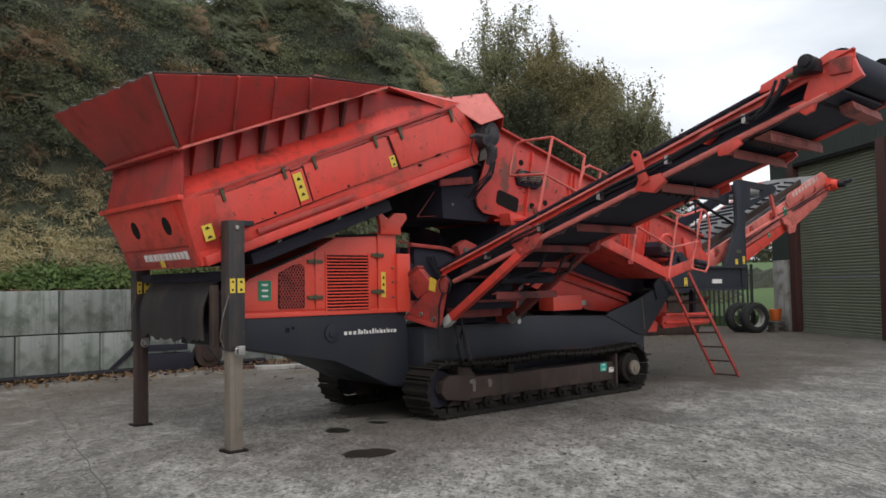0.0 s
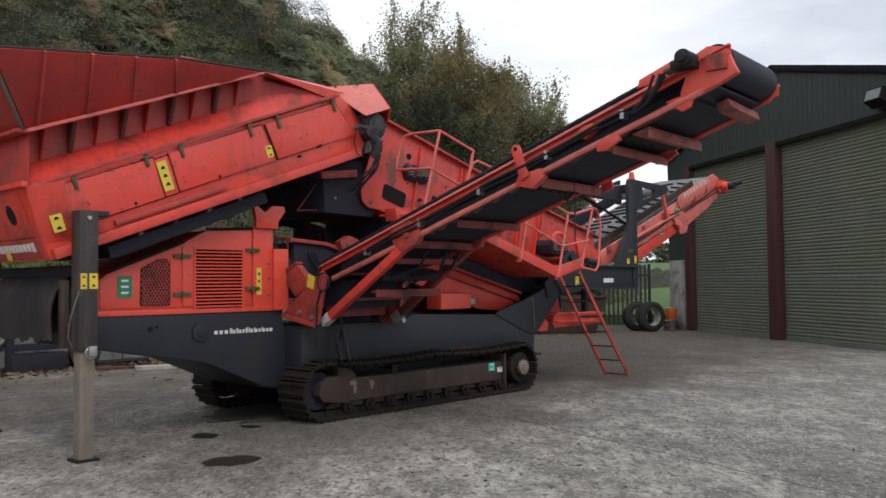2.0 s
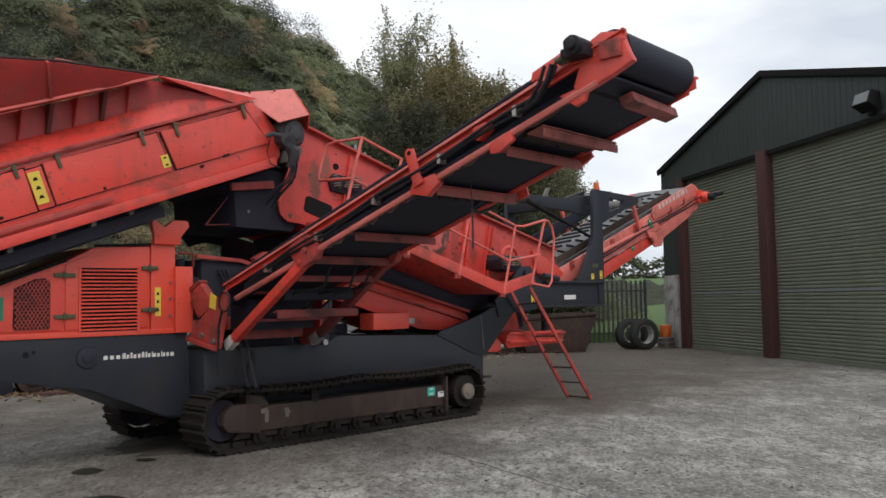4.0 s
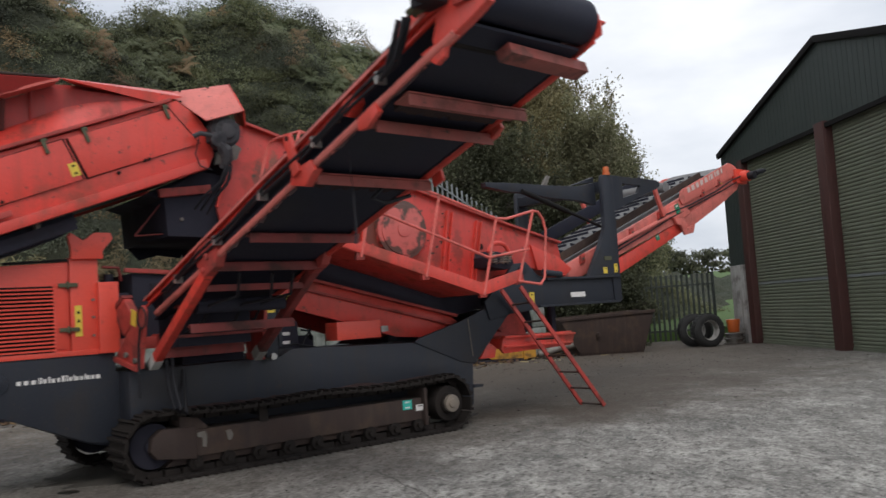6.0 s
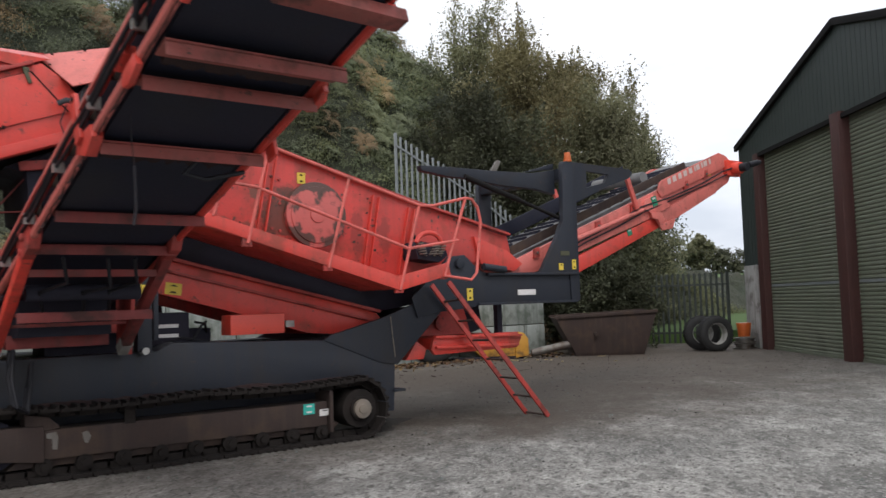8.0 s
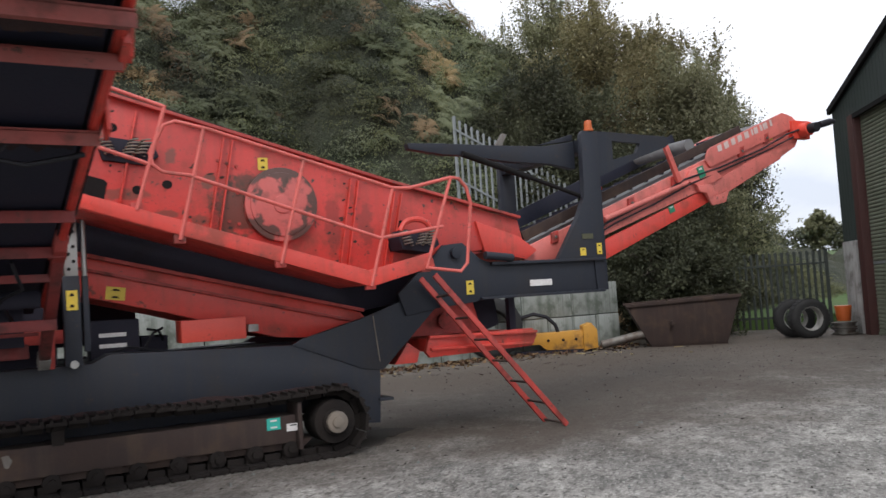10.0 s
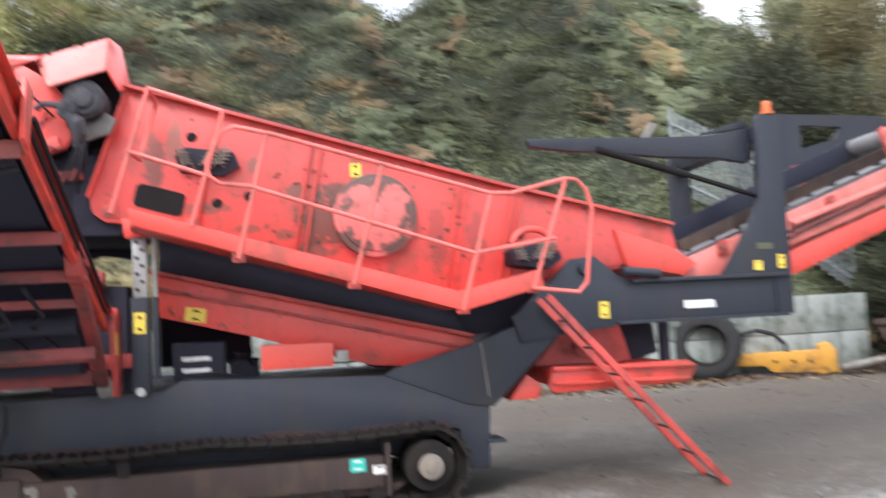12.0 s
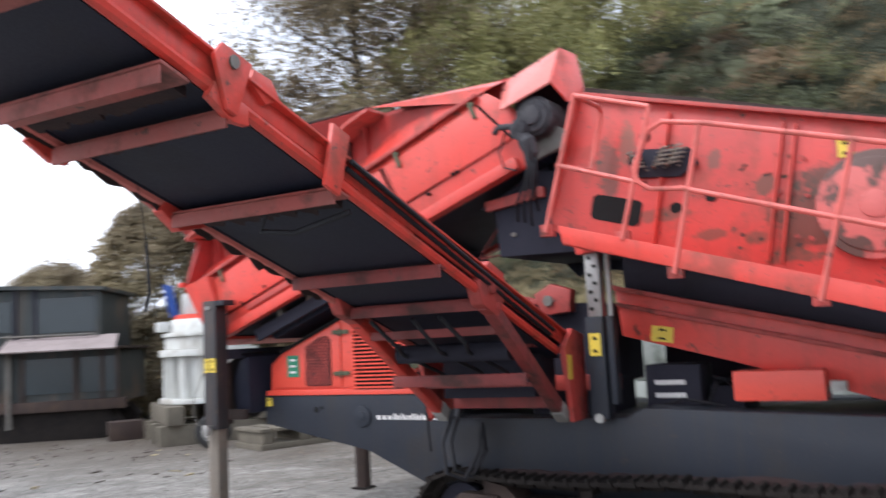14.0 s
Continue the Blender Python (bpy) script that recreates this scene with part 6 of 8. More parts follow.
part("chute_stay", Geo().tube([(2.86, 0.62, 2.44), (3.14, 0.60, 2.78), (3.16, 0.60, 2.46), (2.86, 0.62, 2.44)], 0.010, 6), DARK_RED, chute, "thin dark red stay")
# added plate that keeps the view past the throat dark
part("far_skirt", Geo().prism([(3.98, 2.50), (4.90, 2.30), (4.90, 1.20), (3.98, 1.20)], 2.15, 2.19), BLACK, screener, "added black plate for the dark gear on the far side", 0.006)
lower = part("lower_feed_box", Geo().prism([(2.82, 2.06), (3.92, 1.98), (3.92, 1.30), (2.82, 1.30)], 0.64, 1.70), BLACK, screener, "black box under the feed throat", 0.012)
part("edge_bar", Geo().bar((2.74, 0.62, 2.09), (3.30, 0.62, 2.05), 0.05, 0.045).bar((3.30, 0.62, 2.05), (3.62, 0.62, 1.96), 0.05, 0.045), RED_WORN, lower, "grimy red edge bar", 0.006)
part("bracket", Geo().prism([(3.42, 2.08), (3.58, 2.16), (3.76, 2.10), (3.74, 1.92), (3.50, 1.90)], 0.50, 0.62), RED_WORN, lower, "", 0.01)
part("fitting", Geo().cyl((3.56, 0.47, 2.02), (3.56, 0.52, 2.02), 0.045, 12), STEEL, lower)
for dx in (0.0, 0.05, 0.11):
    part("hydraulic_hose", Geo().tube([(3.00 + dx, 0.60, 1.95), (3.10 + dx, 0.56, 1.75 - dx), (3.35 + dx, 0.55, 1.66), (3.55, 0.56, 1.88 - dx)], 0.014, 6), HOSE, lower)

# support legs at the hopper end
leg = part("support_leg", Geo().box(-0.025, 0.15, 0.0, 0.165, 0.98, 2.25), LEG_WORN, screener, "dark grey telescopic support leg worn to brown", 0.012)
part("inner_leg", Geo().box(-0.005, 0.128, 0.018, 0.148, 0.02, 1.05).box(0.045, 0.075, 0.010, 0.02, 0.10, 1.0), LEG, leg, "bare grey steel inner leg", 0.008)
part("foot_plate", Geo().prism_z([(-0.045, -0.02), (0.165, -0.02), (0.17, 0.09), (0.165, 0.19), (-0.045, 0.19)], 0.0, 0.022), TRACK, leg, bevel=0.005)
part("pin", Geo().cyl((0.06, -0.06, 1.0), (0.06, 0.22, 1.0), 0.025, 10).tube([(0.06 + 0.05 * math.cos(a), -0.06, 0.97 + 0.05 * math.sin(a)) for a in np.linspace(0, 6.28, 14)], 0.008, 6).box(0.03, 0.10, -0.09, -0.05, 0.94, 1.03), BRIGHT, leg, "bright locking pin", 0.004)
part("pivot_bolt", Geo().cyl((0.06, -0.02, 2.18), (0.06, 0.21, 2.18), 0.02, 8), BRIGHT, leg)
part("collar", Geo().box(0.15, 0.26, 0.01, 0.17, 2.20, 2.25), GREY, leg, bevel=0.006)
part("safety_chain", Geo().tube([(-0.03, -0.01, 1.52), (-0.12, -0.05, 1.30), (-0.14, -0.04, 1.12), (-0.09, -0.02, 1.02)], 0.005, 5), STEEL, leg)
sticker(leg, 0.105, 1.61, 0.075, 0.14, -0.002)
sticker(leg, 0.015, 1.61, 0.055, 0.14, -0.002)
leg_b = new("support_leg", leg.data)
leg_b.parent = screener
leg_b.matrix_local = pose(0, 2.31, 0)
leg_b["label"] = "dark grey telescopic support leg worn to brown"
for o in list(leg.children):
    if o.name.startswith("inner_leg"):
        part("inner_leg", Geo().box(-0.005, 0.128, 0.018, 0.148, 0.02, 1.05).box(0.045, 0.075, 0.010, 0.02, 0.10, 1.0), RUST, leg_b, "rusty brown inner leg", 0.008)
    else:
        again(o, pose(0, 0, 0), leg_b)
part("leg_crossbar", Geo().box(0.04, 0.14, 0.16, 2.32, 1.66, 1.76), BLACK, screener, bevel=0.01)
# tail end of the lower belt with its rubber skirt, between the legs
tail = part("belt_tail", Geo().prism([(0.04, 1.12), (0.0, 1.28), (0.02, 1.48), (0.10, 1.64), (0.22, 1.68), (0.24, 1.10)], 0.36, 1.94), BELT, screener, "black belt tail between the legs", 0.03)
NY, PROF = 34, ((0.24, 1.72), (0.12, 1.70), (0.0, 1.63), (-0.08, 1.52), (-0.115, 1.40), (-0.12, 1.28), (-0.11, 1.17), (-0.10, 1.06))
g = Geo()
for side in (0.0, 0.014):
    for i in range(NY):
        y = 0.34 + 1.62 * i / (NY - 1)
        for j, (px_, pz_) in enumerate(PROF):
            k = j / (len(PROF) - 1)
            fold = 0.022 * k * math.sin(y * 9.0 + 1.3 * math.sin(y * 4)) + 0.012 * k * noise.noise((y * 5, j * 0.6, 2.0))
            torn = (0.07 * noise.noise((y * 6.0, 3.0, 1.0)) + 0.04 * noise.noise((y * 19.0, 1.0, 1.0))) if j == len(PROF) - 1 else 0.0
            g.v.append((px_ + fold + side, y, pz_ + torn))
n, m = len(PROF), NY * len(PROF)
for i in range(NY - 1):
    for j in range(n - 1):
        a = i * n + j
        g.f += [(a, a + 1, a + n + 1, a + n), (m + a, m + a + n, m + a + n + 1, m + a + 1)]
    a = i * n + n - 1
    g.f.append((a, m + a, m + a + n, a + n))
part("rubber_skirt", g, SKIRT, tail, "scuffed black rubber skirt with a torn edge")
part("skirt_frame", Geo().box(-0.06, 0.0, 0.26, 0.36, 1.0, 1.62).box(-0.02, 0.24, 0.28, 0.34, 1.05, 1.15), RUST, tail, "rusty steel frame", 0.006)

# engine housing
eng = part("engine_housing", Geo().prism([(0.34, 1.30), (0.36, 1.58), (0.50, 1.68), (1.31, 2.00), (1.60, 2.15), (2.18, 2.18), (2.18, 1.30)], 0.56, 1.74), ORANGE_RED, screener, "bright red engine housing", 0.012)
part("door", Geo().prism([(0.42, 1.34), (0.42, 1.60), (0.54, 1.67), (1.28, 1.96), (1.28, 1.34)], 0.545, 0.562), ORANGE_RED, eng, "", 0.004)
part("door", Geo().prism([(1.31, 1.34), (1.31, 1.975), (1.62, 2.11), (2.14, 2.14), (2.14, 1.34)], 0.545, 0.562), ORANGE_RED, eng, "", 0.004)
part("sill", Geo().box(0.30, 2.60, 0.535, 0.60, 1.265, 1.315), ORANGE_RED, eng, "", 0.006)
part("top_trim", Geo().bar((0.5, 0.555, 1.70), (1.33, 0.555, 2.02), 0.03, 0.03).bar((1.60, 0.555, 2.165), (2.18, 0.555, 2.195), 0.03, 0.025), INK, eng)
louvre = part("louvre", Geo().box(1.455, 2.035, 0.538, 0.548, 1.315, 1.945), INK, eng, "dark louvred intake")
sl = part("slat", Geo().loft([(1.46, 0.520, -0.002), (1.46, 0.537, 0.008), (1.46, 0.537, 0.004), (1.46, 0.520, -0.009)],
                             [(2.03, 0.520, -0.002), (2.03, 0.537, 0.008), (2.03, 0.537, 0.004), (2.03, 0.520, -0.009)]), ORANGE_RED, louvre)
sl.matrix_local = pose(0, 0, 1.335)
for i in range(1, 17):
    again(sl, pose(0, 0, 1.335 + 0.0365 * i), louvre)
for fx in (1.435, 2.032):
    part("louvre_frame", Geo().box(fx, fx + 0.023, 0.53, 0.55, 1.30, 1.96), ORANGE_RED, eng)
mesh_poly = [(0.85, 1.355), (0.83, 1.38), (0.84, 1.74), (1.02, 1.83), (1.12, 1.84), (1.165, 1.80), (1.165, 1.37), (1.15, 1.355)]
grille = part("mesh_grille", Geo().prism(mesh_poly, 0.538, 0.548), INK, eng, "black diamond mesh grille")
wires = Geo()
for i in range(-10, 16):
    for sgn in (1, -1):
        x0 = 0.83 + 0.036 * i
        seg = []
        for k in range(41):
            z = 1.36 + 0.012 * k
            x = x0 + sgn * 0.62 * (z - 1.36) + (0 if sgn > 0 else 0.3)
            roof = 1.74 + (x - 0.84) * 0.47 if x < 1.05 else 1.835
            if 0.84 < x < 1.16 and z < roof:
                seg.append((x, z))
        if len(seg) > 1:
            (xa, za), (xb, zb) = seg[0], seg[-1]
            wires.prism([(xa - 0.0045, za), (xa + 0.0045, za), (xb + 0.0045, zb), (xb - 0.0045, zb)], 0.532, 0.537)
part("wire_mesh", wires, RED_WORN, grille, "dull red wire mesh")
sticker(eng, 0.67, 1.555, 0.155, 0.215, 0.542, GREEN, 0, "green safety label", 3)
for hz in (1.47, 1.87):
    part("door_hinge", Geo().box(1.20, 1.40, 0.525, 0.545, hz - 0.02, hz + 0.02).cyl((1.295, 0.525, hz - 0.035), (1.295, 0.525, hz + 0.035), 0.014, 8), LATCH, eng, "", 0.003)
for hz in (1.52, 1.95):
    part("door_hinge", Geo().box(2.08, 2.26, 0.525, 0.545, hz - 0.02, hz + 0.02).cyl((2.165, 0.525, hz - 0.035), (2.165, 0.525, hz + 0.035), 0.014, 8), LATCH, eng, "", 0.003)
for bz in (1.45, 1.63, 1.80):
    part("bolt", Geo().cyl((2.40, 0.53, bz), (2.40, 0.56, bz), 0.014, 8), STEEL, eng)
pillar = part("rear_pillar", Geo().box(2.19, 2.46, 0.55, 1.74, 1.30, 2.22).box(2.44, 2.64, 0.50, 0.56, 1.27, 1.97), ORANGE_RED, screener, "bright red end panel of the engine bay", 0.01)
sticker(pillar, 2.26, 1.60, 0.065, 0.30, 0.546, marks=3)
part("lifting_bracket", Geo().prism([(2.20, 2.20), (2.20, 2.30), (2.17, 2.42), (2.20, 2.46), (2.32, 2.38), (2.42, 2.46), (2.58, 2.46), (2.60, 2.40), (2.50, 2.28), (2.50, 2.20)], 0.50, 0.56), ORANGE_RED, pillar, "", 0.006)
part("stack_pipe", Geo().cyl((2.62, 0.75, 1.85), (2.62, 0.75, 2.06), 0.05, 12).box(2.46, 2.78, 0.62, 1.6, 1.3, 1.86), BLACK, screener, "black exhaust stub and filter box", 0.01)
part("pipe_guard", Geo().tube([(2.50, 0.55, 2.12), (2.66, 0.55, 2.11), (2.70, 0.6, 1.98)], 0.014, 8), DARK_RED, pillar)

# chassis
chassis = part("chassis", Geo().prism([(0.27, 1.28), (0.27, 0.98), (0.86, 0.87), (1.57, 0.74), (2.32, 0.42), (2.75, 0.34), (6.8, 0.40), (6.95, 0.75), (6.95, 1.08), (2.60, 1.08), (2.60, 1.28)], 0.55, 1.75), GREY, screener, "dark grey steel chassis", 0.012)
part("side_tank", Geo().prism([(2.62, 1.08), (2.62, 0.50), (2.9, 0.62), (5.9, 0.62), (6.15, 0.68), (6.70, 0.60), (6.74, 0.26), (6.96, 0.24), (6.99, 0.78), (6.80, 0.82), (6.10, 1.10), (4.40, 1.16), (4.25, 1.09)], 0.24, 0.56), GREY, chassis, "", 0.015)
part("side_tank", Geo().prism([(2.62, 1.08), (2.62, 0.50), (2.9, 0.62), (5.9, 0.62), (6.15, 0.68), (6.70, 0.60), (6.74, 0.26), (6.96, 0.24), (6.99, 0.78), (6.80, 0.82), (6.10, 1.10), (4.25, 1.09)], 1.74, 2.06), GREY, chassis, "", 0.015)
part("belly_plate", Geo().prism([(1.55, 0.76), (2.34, 0.40), (2.75, 0.32), (2.75, 0.55), (1.6, 0.85)], 0.565, 1.735), GREY, chassis, "", 0.01)
part("gooseneck", Geo().prism([(6.06, 1.10), (6.15, 1.15), (6.80, 1.31), (7.55, 1.56), (7.72, 1.50), (7.70, 1.40), (7.43, 1.15), (7.02, 0.77), (6.80, 0.80)], 0.225, 0.27)
                .prism([(6.06, 1.10), (6.15, 1.15), (6.80, 1.31), (7.55, 1.56), (7.72, 1.50), (7.70, 1.40), (7.43, 1.15), (7.02, 0.77), (6.80, 0.80)], 2.03, 2.075)
                .prism([(6.9, 0.85), (6.9, 1.2), (7.5, 1.42), (7.35, 1.12)], 0.27, 2.03), GREY, chassis, "dark grey gooseneck plate", 0.01)
rows = []
for i in range(121):
    x = 2.72 + 0.0325 * i
    top = 0.672 + 0.030 * noise.noise((x * 2.2, 1.0, 3.0)) + 0.018 * noise.noise((x * 9.0, 2.0, 1.0))
    rows.append(((x, 0.234, 0.60), (x, 0.232, top), (x, 0.241, top + 0.004), (x, 0.242, 0.60)))
part("mud_splash", strip(rows), MUD_CRUST, chassis, "dark mud splashed above the track")
part("weld_seam", Geo().bar((6.98, 0.222, 0.86), (6.93, 0.222, 1.33), 0.010, 0.008, (0, 1, 0)), LEG, chassis, "pale weld seam")
part("step_bracket", Geo().box(6.95, 7.10, 0.20, 0.5, 0.46, 0.49), GREY, chassis, bevel=0.004)
x0 = 1.69
for wdt in (0.075, 0.075, 0.075, 0.02, 0.03, 0.05, 0.035, 0.055, 0.05, 0.045, 0.03, 0.05, 0.02, 0.05, 0.05, 0.02, 0.05, 0.05, 0.075):
    part("web_lettering", Geo().box(x0, x0 + wdt * 0.52, 0.546, 0.551, 1.030, 1.032 + (0.036 if wdt > 0.045 else 0.054)), WHITE, chassis, "white lettering bar")
    x0 += wdt * 0.86
part("round_boss", Geo().cyl((1.52, 0.53, 1.06), (1.52, 0.56, 1.06), 0.10, 20).cyl((1.52, 0.52, 1.06), (1.52, 0.56, 1.06), 0.05, 14), GREY, chassis, bevel=0.006)
sticker(chassis, 0.33, 1.20, 0.07, 0.085, 0.546, marks=1)
part("drain_hole", Geo().cyl((0.95, 0.545, 1.12), (0.95, 0.552, 1.12), 0.03, 10).cyl((1.02, 0.545, 1.14), (1.02, 0.552, 1.14), 0.018, 10), INK, chassis)

# crawler tracks
TX0, TX1, TR, TZ = 2.80, 6.40, 0.31, 0.34


def crawler(y0):
    root = part("crawler_track", Geo().box(3.15, 6.02, y0 + 0.10, y0 + 0.42, 0.19, 0.45).prism([(2.74, 0.30), (2.80, 0.22), (3.2, 0.17), (3.2, 0.49), (2.86, 0.50), (2.76, 0.42)], y0 + 0.07, y0 + 0.43)
                .prism([(2.9, 0.12), (6.1, 0.12), (6.2, 0.2), (3.0, 0.2)], y0 + 0.16, y0 + 0.36), RUST, screener, "muddy brown steel crawler track", 0.015)
    n = 22
    path = []
    per = 2 * (TX1 - TX0) + 2 * math.pi * TR
    pitch = per / 52
    for i in range(52):
        s = i * pitch
        if s < TX1 - TX0:
            path.append((TX0 + s, TZ - TR, 0))
        elif s < TX1 - TX0 + math.pi * TR:
            a = (s - (TX1 - TX0)) / TR
            path.append((TX1 + TR * math.sin(a), TZ - TR * math.cos(a), -math.degrees(a)))
        elif s < 2 * (TX1 - TX0) + math.pi * TR:
            d = s - (TX1 - TX0) - math.pi * TR
            sag = -0.035 * abs(math.sin(2 * math.pi * d / (TX1 - TX0)))
            path.append((TX1 - d, TZ + TR + sag, 180))
        else:
            a = (s - 2 * (TX1 - TX0) - math.pi * TR) / TR
            path.append((TX0 - TR * math.sin(a), TZ + TR * math.cos(a), 180 - math.degrees(a)))
    w = pitch * 0.47
    shoe = part("track_shoe", Geo().box(-w, w, 0.0, 0.46, -0.018, 0.012).box(-w * 0.9, -w * 0.6, 0.0, 0.46, -0.045, -0.018).box(w * 0.3, w * 0.6, 0.0, 0.46, -0.04, -0.018)
                .box(-w * 0.9, w * 0.9, 0.15, 0.19, 0.012, 0.07).box(-w * 0.9, w * 0.9, 0.27, 0.31, 0.012, 0.07), TRACK, root)
    for i, (x, z, a) in enumerate(path):
        m = Matrix.Translation((x, y0, z)) @ Matrix.Rotation(radians(a), 4, "Y")
        if i == 0:
            shoe.matrix_local = m
        else:
            again(shoe, m, root)
    part("sprocket", Geo().cyl((TX1, y0 + 0.06, TZ), (TX1, y0 + 0.40, TZ), 0.21, 24).cyl((TX1, y0 + 0.02, TZ), (TX1, y0 + 0.1, TZ), 0.13, 20), TRACK, root, "", 0.01)
    hub = part("drive_hub", Geo().cyl((TX1, y0 - 0.02, TZ), (TX1, y0 + 0.06, TZ), 0.105, 20).cyl((TX1, y0 - 0.035, TZ), (TX1, y0, TZ), 0.055, 14), LEG, root, "dusty pale drive hub", 0.008)
    part("idler_wheel", Geo().cyl((TX0, y0 + 0.19, TZ), (TX0, y0 + 0.30, TZ), 0.22, 24).cyl((TX0, y0 + 0.16, TZ), (TX0, y0 + 0.33, TZ), 0.08, 14), BLACK, root, "", 0.01)
    roll = part("track_roller", Geo().cyl((0, y0 + 0.10, 0.13), (0, y0 + 0.36, 0.13), 0.075, 14).cyl((0, y0 + 0.06, 0.13), (0, y0 + 0.40, 0.13), 0.035, 10), TRACK, root)
    roll.matrix_local = pose(3.2, 0, 0)
    for i in range(1, 9):
        again(roll, pose(3.2 + 0.345 * i, 0, 0), root)
    part("top_roller", Geo().cyl((3.95, y0 + 0.12, 0.55), (3.95, y0 + 0.38, 0.55), 0.05, 12).box(3.9, 4.0, y0 + 0.1, y0 + 0.14, 0.42, 0.56), TRACK, root)
    part("end_guard", Geo().box(6.03, 6.07, y0 + 0.05, y0 + 0.40, 0.12, 0.56), RUST, root, "", 0.008)
    part("nose_guard", Geo().prism([(3.05, 0.42), (3.05, 0.60), (3.25, 0.56), (3.35, 0.46)], y0 + 0.12, y0 + 0.40), RUST, root, "", 0.008)
    return root


trk = crawler(0.0)
sticker(trk, 5.80, 0.385, 0.13, 0.11, 0.096, TEAL, 0, "teal label", 2)
sticker(trk, 5.99, 0.335, 0.13, 0.07, 0.096, WHITE, 0, "pale data plate", 1)
part("paint_scuff", Geo().prism([(3.22, 0.42), (3.30, 0.43), (3.32, 0.38), (3.31, 0.27), (3.27, 0.28), (3.27, 0.37), (3.22, 0.38)], 0.094, 0.099), STEEL, trk, "scraped pale paint")
part("paint_scuff", Geo().prism([(3.52, 0.40), (3.57, 0.41), (3.60, 0.36), (3.57, 0.30), (3.54, 0.31)], 0.094, 0.099), STEEL, trk, "scraped pale paint")
crawler(1.84)

# screen box
screen = part("screen_box", Geo().prism([(3.67, 2.72), (4.00, 3.66), (7.23, 2.735), (8.55, 2.394), (8.88, 2.31), (8.94, 2.043), (7.60, 1.88), (6.825, 1.671), (4.00, 2.49), (3.80, 2.51), (3.70, 2.59)], 0.40, 0.43)
              .prism([(3.67, 2.72), (4.00, 3.66), (7.23, 2.735), (8.55, 2.394), (8.88, 2.31), (8.94, 2.043), (7.60, 1.88), (6.825, 1.671), (4.00, 2.49), (3.80, 2.51), (3.70, 2.59)], 1.87, 1.90)
              .prism([(4.0, 2.5), (4.1, 2.75), (8.6, 1.98), (6.8, 1.70)], 0.43, 1.87), RED_SCREEN, screener, "red vibrating screen box with chipped paint", 0.008)
part("top_flange", Geo().bar((4.112, 0.10, 3.595), (7.14, 0.10, 2.705), 0.09, 0.03).bar((7.14, 0.10, 2.705), (8.74, 0.10, 2.30), 0.09, 0.03), RED_WORN, screen, "", 0.005)
part("end_flange", Geo().bar((4.12, 0.115, 3.58), (3.80, 0.115, 2.68), 0.03, 0.03, (1, 0, 0)), RED, screen, "", 0.006)
part("inner_lip", Geo().bar((4.12, 0.22, 3.60), (7.1, 0.22, 2.69), 0.04, 0.14), RUST, screen)


def side_z(x, k):
    """Height on the screen side: k from its lower edge (0) to its upper edge (1)."""
    lo = 2.46 - (x - 3.98) * 0.289 if x < 6.75 else 1.66 + (x - 6.75) * 0.20
    hi = 3.62 - (x - 4.11) * 0.307 if x < 7.14 else 2.69 - (x - 7.14) * 0.258
    return lo + (hi - lo) * k


for x in (4.66, 5.36, 5.44, 6.62, 6.70, 7.10, 7.18):
    part("side_rib", Geo().prism([(x - 0.04, side_z(x, 0.08)), (x + 0.015 - 0.04, side_z(x, 0.08)), (x + 0.19 - 0.04, side_z(x + 0.17, 0.93)), (x + 0.175 - 0.04, side_z(x + 0.17, 0.93))], 0.085, 0.132), RED, screen, "", 0.003)
disc = part("bearing_cover", Geo().cyl((6.02, 0.06, 2.46), (6.02, 0.14, 2.46), 0.36, 40).cyl((6.02, 0.045, 2.46), (6.02, 0.07, 2.46), 0.31, 36), WORN_DISC, screen, "scraped round bearing cover with bare patches", 0.012)
part("hub_cap", Geo().cyl((6.02, 0.03, 2.46), (6.02, 0.06, 2.46), 0.09, 18), WORN_DISC, disc, "", 0.008)
rng = random.Random(5)
for i in range(70):
    x = rng.uniform(4.3, 7.0) if i % 2 else rng.choice((4.75, 5.3, 5.5, 6.5, 6.75)) + rng.gauss(0, 0.07)
    z = side_z(x, rng.uniform(0.15, 0.9))
    if abs(x - 6.02) < 0.38 and abs(z - 2.46) < 0.38:
        continue
    s = 0.004 + 0.013 * rng.random() ** 2.2
    el = rng.uniform(0.7, 2.6)
    pts = [(x + s * el * (0.6 + 0.5 * rng.random()) * math.cos(a), z + s * (0.6 + 0.5 * rng.random()) * math.sin(a) + 0.3 * s * math.cos(a)) for a in np.linspace(0, 2 * math.pi, 9)[:-1]]
    part("paint_chip", Geo().prism(pts, 0.127, 0.131), RUST, screen, "rusty paint chip")
for x, k in ((4.79, 0.32), (5.02, 0.42), (4.62, 0.75), (7.30, 0.55)):
    part("bolt_hole", Geo().cyl((x, 0.124, side_z(x, k)), (x, 0.131, side_z(x, k)), 0.04, 14), INK, screen)
for dx in (0.08, 0.16, 0.25):
    for k in (0.25, 0.5, 0.72):
        part("bolt", Geo().cyl((5.36 + dx, 0.11, side_z(5.36 + dx, k)), (5.36 + dx, 0.131, side_z(5.36 + dx, k)), 0.016, 7), RED_WORN, screen)
part("slot", Geo().prism([(4.18, 2.77), (4.22, 2.785), (4.54, 2.695), (4.565, 2.665), (4.53, 2.52), (4.49, 2.505), (4.17, 2.60), (4.147, 2.63)], 0.123, 0.131), INK, screen, "dark slot")
sticker(screen, 5.87, 2.86, 0.095, 0.12, 0.126)


